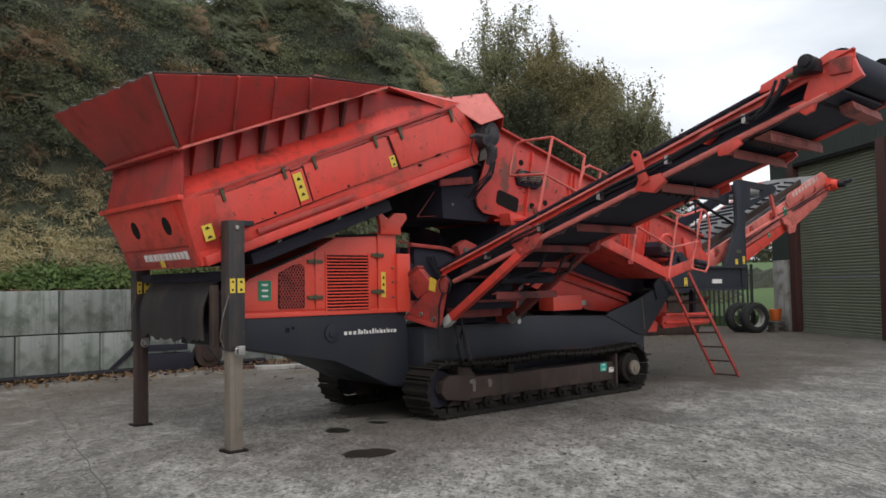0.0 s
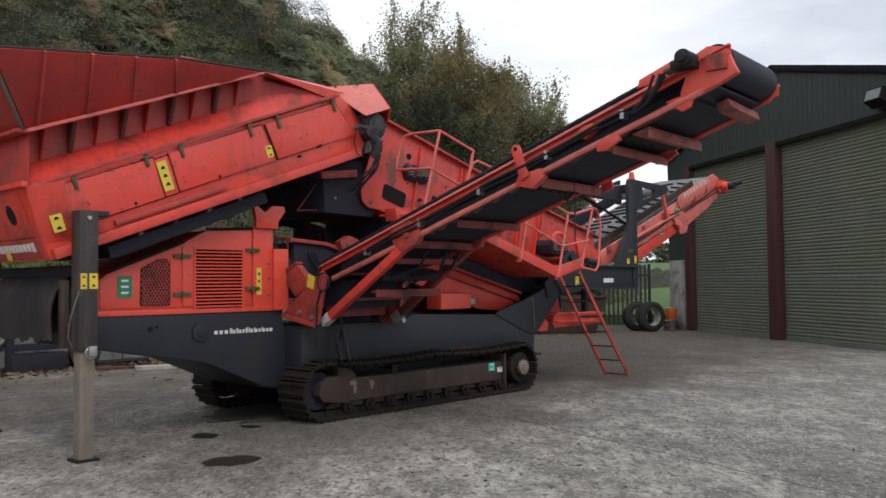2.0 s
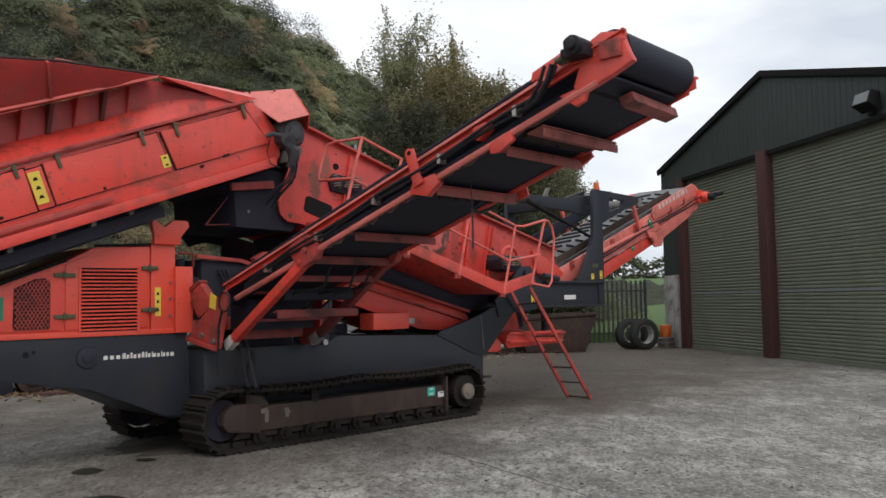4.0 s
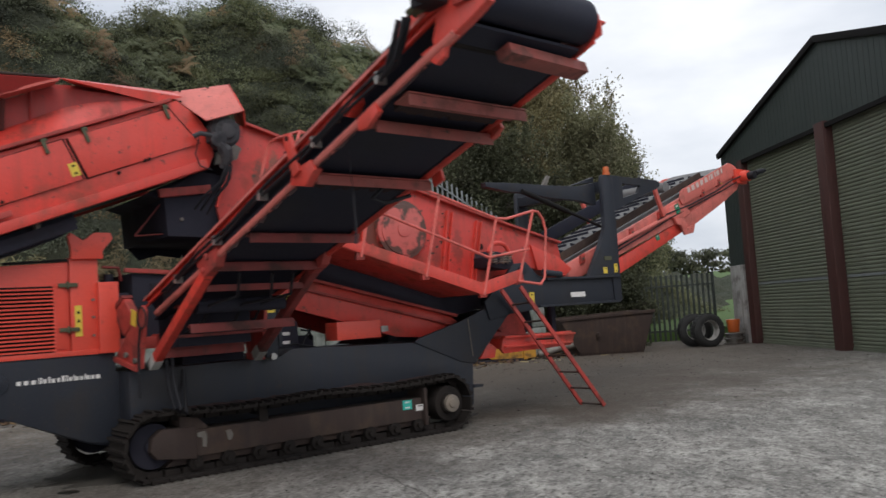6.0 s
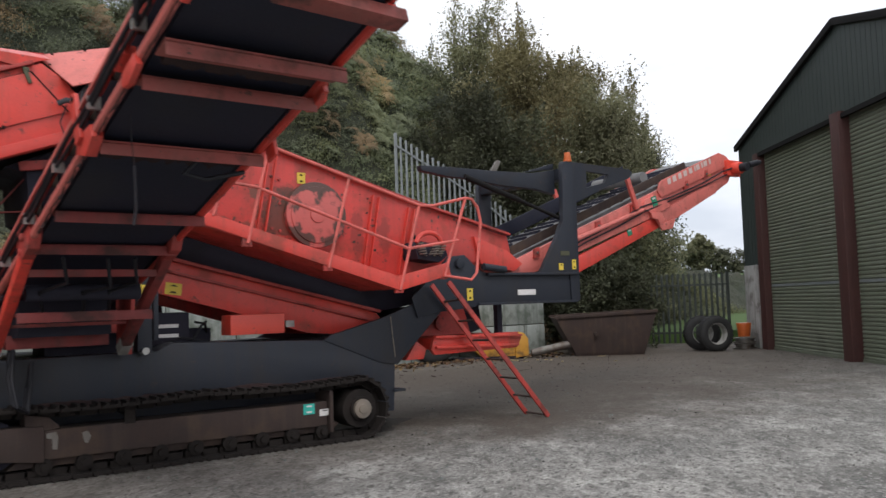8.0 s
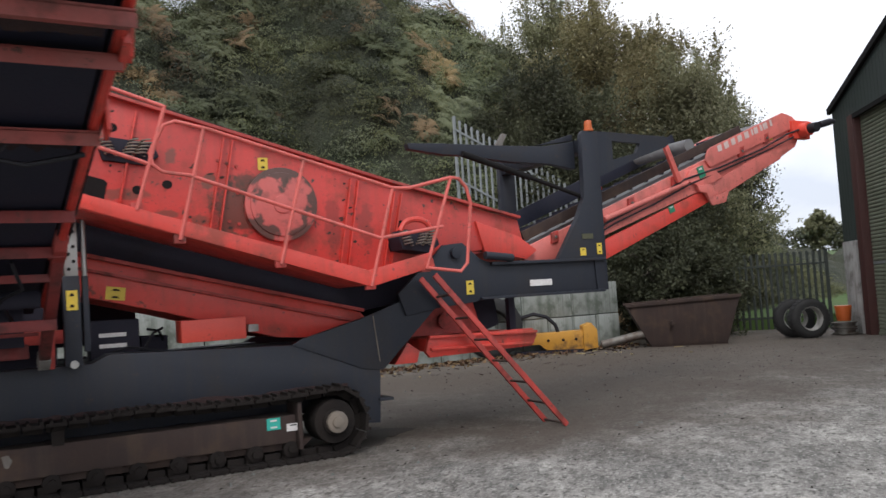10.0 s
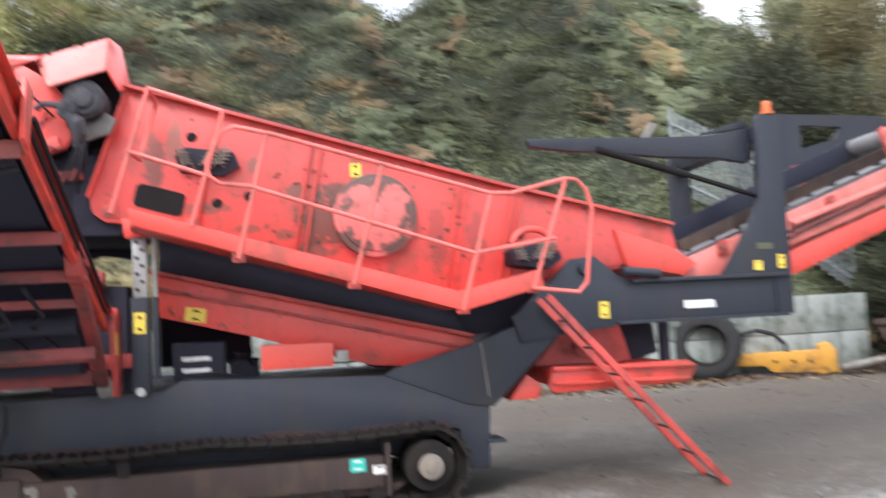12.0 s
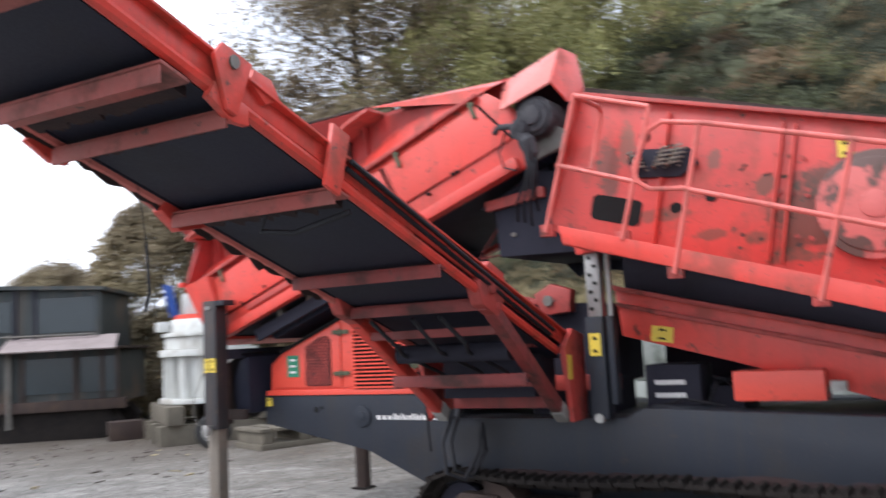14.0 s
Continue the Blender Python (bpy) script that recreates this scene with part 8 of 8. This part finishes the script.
part("side_channel", Geo().prism_x([(-2.20, up_far(-2.2) - 0.10), (-4.80, up_far(-4.8) - 0.10), (-4.80, low_z(-4.8)), (-2.20, low_z(-2.2))], CX1 - 0.004, CX1 + 0.010), RED, side_c, "deep red side channel", 0.003)
for xs, sg in ((CX0, -1), (CX1, 1)):
    near = sg < 0
    # near rail is paler, with wear and its highlight in the colour
    part("lower_rail", Geo().tube([(xs + sg * 0.01, -0.10, low_z(-0.1)), (xs + sg * 0.01, -1.30, low_z(-1.3)), (xs + sg * 0.01, -4.62, low_z(-4.62))], 0.030, 8), RED_PALE if near else RED, side_c)
    part("inner_web", Geo().prism_x([(-0.2, up_far(-0.2) - 0.06), (-4.6, up_far(-4.6) - 0.06), (-4.6, low_z(-4.6)), (-0.2, low_z(-0.2))], xs - sg * 0.03, xs - sg * 0.02), BLACK, side_c)
    fy = 0.03 if near else -0.06
    # far strut is a darker red than the near one
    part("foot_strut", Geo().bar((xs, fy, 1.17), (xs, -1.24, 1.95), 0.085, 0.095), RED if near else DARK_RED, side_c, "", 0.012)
    part("strut_end", Geo().bar((xs, fy + 0.05, 1.14), (xs, fy - 0.08, 1.22), 0.095, 0.105), PLASTER, side_c, "worn bare strut end", 0.01)
    if near:
        part("head_side", Geo().prism_x([(-4.42, 3.04), (-4.50, 3.25), (-4.58, 3.35), (-4.67, 3.39), (-4.83, 3.36), (-4.88, 3.22), (-4.92, 3.14), (-4.75, 3.07), (-4.45, 2.97)], xs - 0.035, xs + 0.035), RED, side_c, "", 0.012)
        part("head_block", Geo().box(xs - 0.07, xs + 0.05, -4.84, -4.66, 3.18, 3.31), RED_WORN, side_c, "", 0.012)
        part("side_guard", Geo().prism_x([(-4.03, 3.15), (-4.05, 3.22), (-4.36, 3.33), (-4.50, 3.37), (-4.56, 3.22)], xs - 0.032, xs - 0.008), RED, side_c, "", 0.004)
        part("drop_plate", Geo().prism_x([(-4.28, 3.00), (-4.54, 3.05), (-4.50, 2.93), (-4.42, 2.90)], xs - 0.02, xs + 0.02), RED, side_c, "", 0.005)
    else:
        part("head_side", Geo().prism_x([(-4.46, 3.00), (-4.48, 3.16), (-4.60, 3.33), (-4.68, 3.38), (-4.73, 3.33), (-4.79, 3.30), (-4.84, 3.22), (-4.80, 3.15), (-4.70, 3.08)], xs - 0.015, xs + 0.030), DARK_RED, side_c, "bent dark red head plate", 0.006)
        part("hook", Geo().prism_x([(-4.60, 3.34), (-4.66, 3.43), (-4.72, 3.44), (-4.69, 3.36)], xs, xs + 0.03), TRACK, side_c, "", 0.004)
    part("joint_plate", Geo().prism_x([(-3.40, 2.82), (-3.46, 2.90), (-3.58, 2.92), (-3.60, 2.86), (-3.50, 2.78)], xs - 0.045, xs + 0.045), RED, side_c, "", 0.006)
    part("splice_plate", Geo().prism_x([(-3.62, 2.74), (-3.82, 2.81), (-3.86, 2.74), (-3.72, 2.66), (-3.62, 2.66)], xs - 0.02 + sg * 0.03, xs + 0.02 + sg * 0.03), RED, side_c, "", 0.006)
    part("knee_plate", Geo().prism_x([(-1.02, 2.06), (-1.08, 2.17), (-1.30, 2.24), (-1.50, 2.10), (-1.42, 1.96), (-1.2, 1.88)], xs - 0.045, xs + 0.045), RED_WORN, side_c, "", 0.01)
    part("knee_pin", Geo().cyl((xs - 0.07, -1.30, 2.06), (xs + 0.07, -1.30, 2.06), 0.035, 12).cyl((xs - 0.06, -1.20, 1.95), (xs + 0.06, -1.20, 1.95), 0.028, 10), RED_WORN, side_c, "", 0.005)
    for k in range(8):
        y = -0.5 - 0.46 * k
        part("roller_bracket", Geo().box(xs - 0.02 - sg * 0.03, xs + 0.02 - sg * 0.03, y - 0.02, y + 0.02, (up_z if near else up_far)(y) - 0.06, (up_z(y) + 0.05 if near else up_far(y) - 0.01)), RUST, side_c)
part("lifting_lug", Geo().prism_x([(-2.70, 2.78), (-2.73, 2.82), (-2.79, 2.815), (-2.81, 2.77), (-2.90, 2.52), (-2.80, 2.48)], CX0 - 0.075, CX0 - 0.05), RED, side_c, "", 0.005)
part("lug_hole", Geo().cyl((CX0 - 0.080, -2.755, 2.78), (CX0 - 0.075, -2.755, 2.78), 0.02, 12), INK, side_c)
part("lug_foot", Geo().prism_x([(-2.72, 2.44), (-2.76, 2.54), (-3.02, 2.58), (-3.06, 2.50), (-2.92, 2.40)], CX0 - 0.05, CX0 + 0.02), RED, side_c, "", 0.006)
part("lifting_lug", Geo().prism_x([(-2.90, 2.75), (-3.04, 2.79), (-3.12, 2.48), (-3.00, 2.44)], CX1 + 0.05, CX1 + 0.075), RED, side_c, "", 0.005)
part("lifting_lug", Geo().prism_x([(-3.62, 2.92), (-3.80, 2.97), (-3.85, 2.91), (-3.78, 2.70), (-3.72, 2.68)], CX1 + 0.05, CX1 + 0.075), RED, side_c, "", 0.005)
part("lug_hole", Geo().cyl((CX1 + 0.076, -3.74, 2.90), (CX1 + 0.086, -3.74, 2.90), 0.03, 12), STEEL, side_c)
part("carry_belt", Geo().prism_x([(0.2, up_far(0.2) - 0.05), (-4.74, up_far(-4.74) + 0.05), (-4.74, up_far(-4.74)), (0.2, up_far(0.2) - 0.09)], CX0 + 0.14, CX1 - 0.14), BELT, side_c, "black rubber belt")
for xa, xb, line in ((CX0 + 0.02, CX0 + 0.15, up_z), (CX1 - 0.02, CX1 - 0.15, up_far)):
    hi = 0.09 if line is up_z else 0.03
    part("belt_edge", Geo().loft([(xa, 0.2, line(0.2) + hi - 0.02), (xb, 0.2, up_far(0.2) - 0.07), (xb, 0.2, up_far(0.2) - 0.09), (xa, 0.2, line(0.2) + hi - 0.04)],
                                 [(xa, -4.5, line(-4.5) + hi), (xb, -4.74, up_far(-4.74) + 0.05), (xb, -4.74, up_far(-4.74) + 0.03), (xa, -4.5, line(-4.5) + hi - 0.02)]), BELT, side_c)
part("return_belt", Geo().prism_x([(0.1, low_z(0.1) + 0.02), (-4.70, low_z(-4.70) + 0.02), (-4.70, low_z(-4.70)), (0.1, low_z(0.1))], CX0 + 0.05, CX1 - 0.05), BELT, side_c, "black rubber return belt")
part("head_drum", Geo().cyl((CX0 + 0.05, -4.71, 3.265), (CX1 - 0.02, -4.71, 3.265), 0.150, 28), BELT, side_c, "black belt round the head drum")
part("drum_motor", Geo().cyl((CX0 - 0.22, -4.53, 3.29), (CX0 - 0.03, -4.53, 3.29), 0.07, 16).cyl((CX0 - 0.26, -4.53, 3.29), (CX0 - 0.22, -4.53, 3.29), 0.045, 12)
     .box(CX0 - 0.17, CX0 - 0.03, -4.60, -4.40, 3.22, 3.29), HOSE, side_c, "black hydraulic motor", 0.01)
for dx in (0.14, 0.09):
    part("motor_port", Geo().cyl((CX0 - dx, -4.44, 3.24), (CX0 - dx, -4.34, 3.22), 0.022, 10), LATCH, side_c)
part("scraper", Geo().bar((CX1 + 0.02, -4.74, 3.27), (CX1 + 0.10, -4.77, 3.28), 0.05, 0.08), RED_WORN, side_c, "", 0.006)
edge = [(-1.6 - 2.9 * k / 60, max(0.05 + 0.05 * noise.noise((k * 0.42, 2.0, 7.0)) + 0.025 * noise.noise((k * 1.6, 4.0, 1.0)), 0.01)) for k in range(61)]
torn = strip([((CX0 - 0.004, y_, low_z(y_)), (CX0 - 0.02, y_, low_z(y_) - d_), (CX0 - 0.012, y_, low_z(y_) - d_), (CX0 + 0.008, y_, low_z(y_))) for y_, d_ in edge])
part("torn_skirt", torn, MUD_CRUST, side_c, "torn muddy rubber strip under the rail")
BARS = ((-4.62, 2.985, 0.12), (-4.02, 2.80, 0.16), (-3.69, 2.70, 0.10), (-2.92, 2.475, 0.13), (-1.91, 2.17, 0.07), (-1.31, 1.99, 0.07), (-0.72, 1.485, 0.08))
for i, (yb, zb, w) in enumerate(BARS):
    if i == 0:
        g = Geo().bar((CX0 + 0.38, yb, zb), (CX1 + 0.10, yb + 0.04, zb), w, 0.075, (0, 0.29, 0.957))
    else:
        g = Geo().bar((CX0 + 0.02, yb, zb), (CX1 + 0.03, yb, zb), w, 0.014, (0, 0.29, 0.957)).bar((CX0 + 0.02, yb - w / 2, zb - 0.03), (CX1 + 0.03, yb - w / 2, zb - 0.03), 0.014, 0.07)
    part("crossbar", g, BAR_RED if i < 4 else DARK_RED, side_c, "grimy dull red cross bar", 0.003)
    if 0 < i < 4:
        edge = [(CX0 + 0.08 + (CX1 - CX0 - 0.16) * k / 40, (0.085 if i in (1, 3) else 0.025) + (0.075 if i in (1, 3) else 0.025) * noise.noise((k * 0.55, i * 3.1, 0.0)) + 0.02 * noise.noise((k * 1.9, i * 1.7, 5.0))) for k in range(41)]
        y0 = yb + w / 2
        mud = strip([((x_, y0 - 0.01, zb - 0.012), (x_, y0 + d_, zb - 0.02 - 0.3 * d_), (x_, y0 + d_, zb), (x_, y0 - 0.01, zb + 0.02)) for x_, d_ in edge])
        part("mud_crust", mud, MUD_CRUST, side_c, "dried mud crust with a ragged edge")
    if i in (0, 2, 4):
        part("return_roller", Geo().cyl((CX0 + 0.06, yb + 0.12, zb + 0.06), (CX1 - 0.06, yb + 0.12, zb + 0.06), 0.042, 12), TRACK, side_c)
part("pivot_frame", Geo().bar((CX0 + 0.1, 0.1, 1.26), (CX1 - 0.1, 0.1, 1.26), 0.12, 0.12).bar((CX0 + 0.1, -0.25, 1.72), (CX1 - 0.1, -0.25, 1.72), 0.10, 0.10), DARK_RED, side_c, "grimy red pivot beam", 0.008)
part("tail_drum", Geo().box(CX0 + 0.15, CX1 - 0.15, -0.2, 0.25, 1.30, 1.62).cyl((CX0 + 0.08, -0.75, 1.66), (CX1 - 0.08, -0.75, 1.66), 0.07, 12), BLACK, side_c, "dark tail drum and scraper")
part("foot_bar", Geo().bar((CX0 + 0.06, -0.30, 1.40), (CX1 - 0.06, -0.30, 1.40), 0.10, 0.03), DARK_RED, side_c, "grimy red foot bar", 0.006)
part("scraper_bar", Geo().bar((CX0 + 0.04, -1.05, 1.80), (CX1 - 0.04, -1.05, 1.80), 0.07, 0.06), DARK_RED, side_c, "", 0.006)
for k in range(3):
    x = CX0 + 0.22 + 0.27 * k + 0.06 * (k == 1)
    part("hydraulic_hose", Geo().tube([(x, -1.35, 1.90), (x + 0.08, -1.15, 1.72 - 0.04 * (k % 2)), (x - 0.05, -0.85, 1.66), (x + 0.05, -0.5, 1.52), (x, -0.1, 1.40)], 0.015, 6), HOSE, side_c)
part("tail_hopper", Geo().prism_x([(0.66, 1.24), (0.40, 1.42), (0.14, 1.60), (-0.06, 1.72), (-0.12, 1.66), (0.04, 1.12), (0.42, 1.16)], 2.72, 2.76), RED_WORN, side_c, "grimy red tail hopper", 0.006)
part("tail_edge", Geo().bar((2.70, 0.64, 1.23), (2.70, 0.06, 1.12), 0.05, 0.03, (1, 0, 0)), RED_WORN, side_c, "", 0.004)
box_o = part("side_box", Geo().prism_x([(0.68, 1.70), (0.40, 1.83), (0.12, 1.59), (0.41, 1.44)], 2.715, 2.80), RED_WORN, side_c, "tilted grimy red box", 0.008)
part("box_lid", Geo().prism_x([(0.69, 1.71), (0.40, 1.845), (0.36, 1.815), (0.66, 1.67)], 2.705, 2.81), DARK_RED, box_o, "", 0.004)
for yb, zb in ((0.34, 1.26), (0.12, 1.20)):
    part("tail_bolt", Geo().cyl((2.69, yb, zb), (2.73, yb, zb), 0.028, 10), STEEL, side_c)
part("far_panel", Geo().prism_x([(0.30, 1.10), (0.30, 1.75), (0.05, 1.80), (-0.15, 1.66), (-0.02, 1.10)], 3.98, 4.02), RED_WORN, side_c, "", 0.006)
part("warning_label", Geo().prism_x([(0.20, 1.55), (0.09, 1.52), (0.06, 1.66), (0.17, 1.70)], 2.712, 2.718), YELLOW, side_c, "yellow warning label")
part("warning_label", Geo().prism_x([(-0.02, 1.42), (-0.10, 1.42), (-0.10, 1.60), (-0.02, 1.60)], 4.021, 4.027), YELLOW, side_c, "yellow warning label")
part("hose_coil", Geo().tube([(2.70, -0.10 + 0.10 * math.cos(a), 1.60 + 0.10 * math.sin(a)) for a in np.linspace(0, 12.4, 50)], 0.009, 5)
     .tube([(2.70, -0.06, 1.52), (2.71, 0.02, 1.35), (2.71, 0.04, 1.0), (2.72, 0.05, 0.85)], 0.012, 5), HOSE, side_c, "black hose coil")
for off, top in ((0.0, 0.0), (0.03, 0.03)):
    pts = [(CX0 - 0.06 - off * 0.5, y, up_z(y) - 0.135 + top + 0.012 * math.sin(y * 5 + off * 40)) for y in np.linspace(-0.4, -4.1, 26)]
    pts += [(CX0 - 0.10, -4.22, 3.06 + top), (CX0 - 0.13, -4.34, 3.19 + top)]
    part("hydraulic_hose", Geo().tube(pts, 0.014, 6), HOSE, side_c)
    part("hydraulic_hose", Geo().tube([(CX1 + 0.045 + off, y, up_z(y) - 0.15 + top) for y in np.linspace(-0.3, -2.9, 14)], 0.014, 6), HOSE, side_c)
    part("hose_bend", Geo().tube([(CX0 - 0.08 - off, -3.97 - 2 * off, 2.93), (CX0 - 0.13, -4.10 - 2 * off, 2.99), (CX0 - 0.15, -4.20 - 2 * off, 3.10), (CX0 - 0.14, -4.24 - 2 * off, 3.21)], 0.016, 6), HOSE, side_c)
part("hose_loop", Geo().tube([(CX1 - 0.02, -2.80, 2.50), (CX1 - 0.2, -2.88, 2.46), (CX1 - 0.42, -2.95, 2.43), (CX1 - 0.50, -2.9, 2.34), (CX1 - 0.33, -2.84, 2.32), (CX1 - 0.02, -2.78, 2.40)], 0.016, 6), HOSE, side_c)
for i in range(5):
    y = -0.7 - 0.8 * i
    part("hose_clip", Geo().box(CX0 - 0.085, CX0 - 0.01, y - 0.018, y + 0.018, up_z(y) - 0.16, up_z(y) - 0.08), BRIGHT, side_c, "bright clip")
part("hanging_wire", Geo().tube([(CX0 + 0.1, -3.30, 2.60), (CX0 + 0.11, -3.28, 2.45), (CX0 + 0.13, -3.27, 2.30)], 0.003, 5), HOSE, side_c)
part("wire_end", Geo().tube([(CX0 + 0.13, -3.27, 2.30), (CX0 + 0.14, -3.26, 2.05), (CX0 + 0.12, -3.27, 1.95)], 0.008, 5), HOSE, side_c)
for dy in (0.0, 0.14):
    part("loose_hose", Geo().tube([(3.0, -0.05 + dy, 1.20), (2.96, -0.18 + dy, 0.95), (3.0, -0.20 + dy, 0.72), (3.10, -0.10 + dy, 0.66), (3.16, 0.05 + dy, 0.85), (3.18, 0.10, 1.08)], 0.018, 6), HOSE, side_c, "loose black hose")
# the conveyor is slewed and raised a little on its pivot
PIVOT = Matrix.Translation((2.86, -1.4, 1.6))
side_c.matrix_local = PIVOT @ Matrix.Rotation(radians(3.2), 4, "Z") @ Matrix.Rotation(radians(-0.7), 4, "X") @ Matrix.Translation((0, 0.4, 0)) @ Matrix.Diagonal((1, 0.965, 1, 1)) @ Matrix.Translation((0, -0.4, 0)) @ PIVOT.inverted()
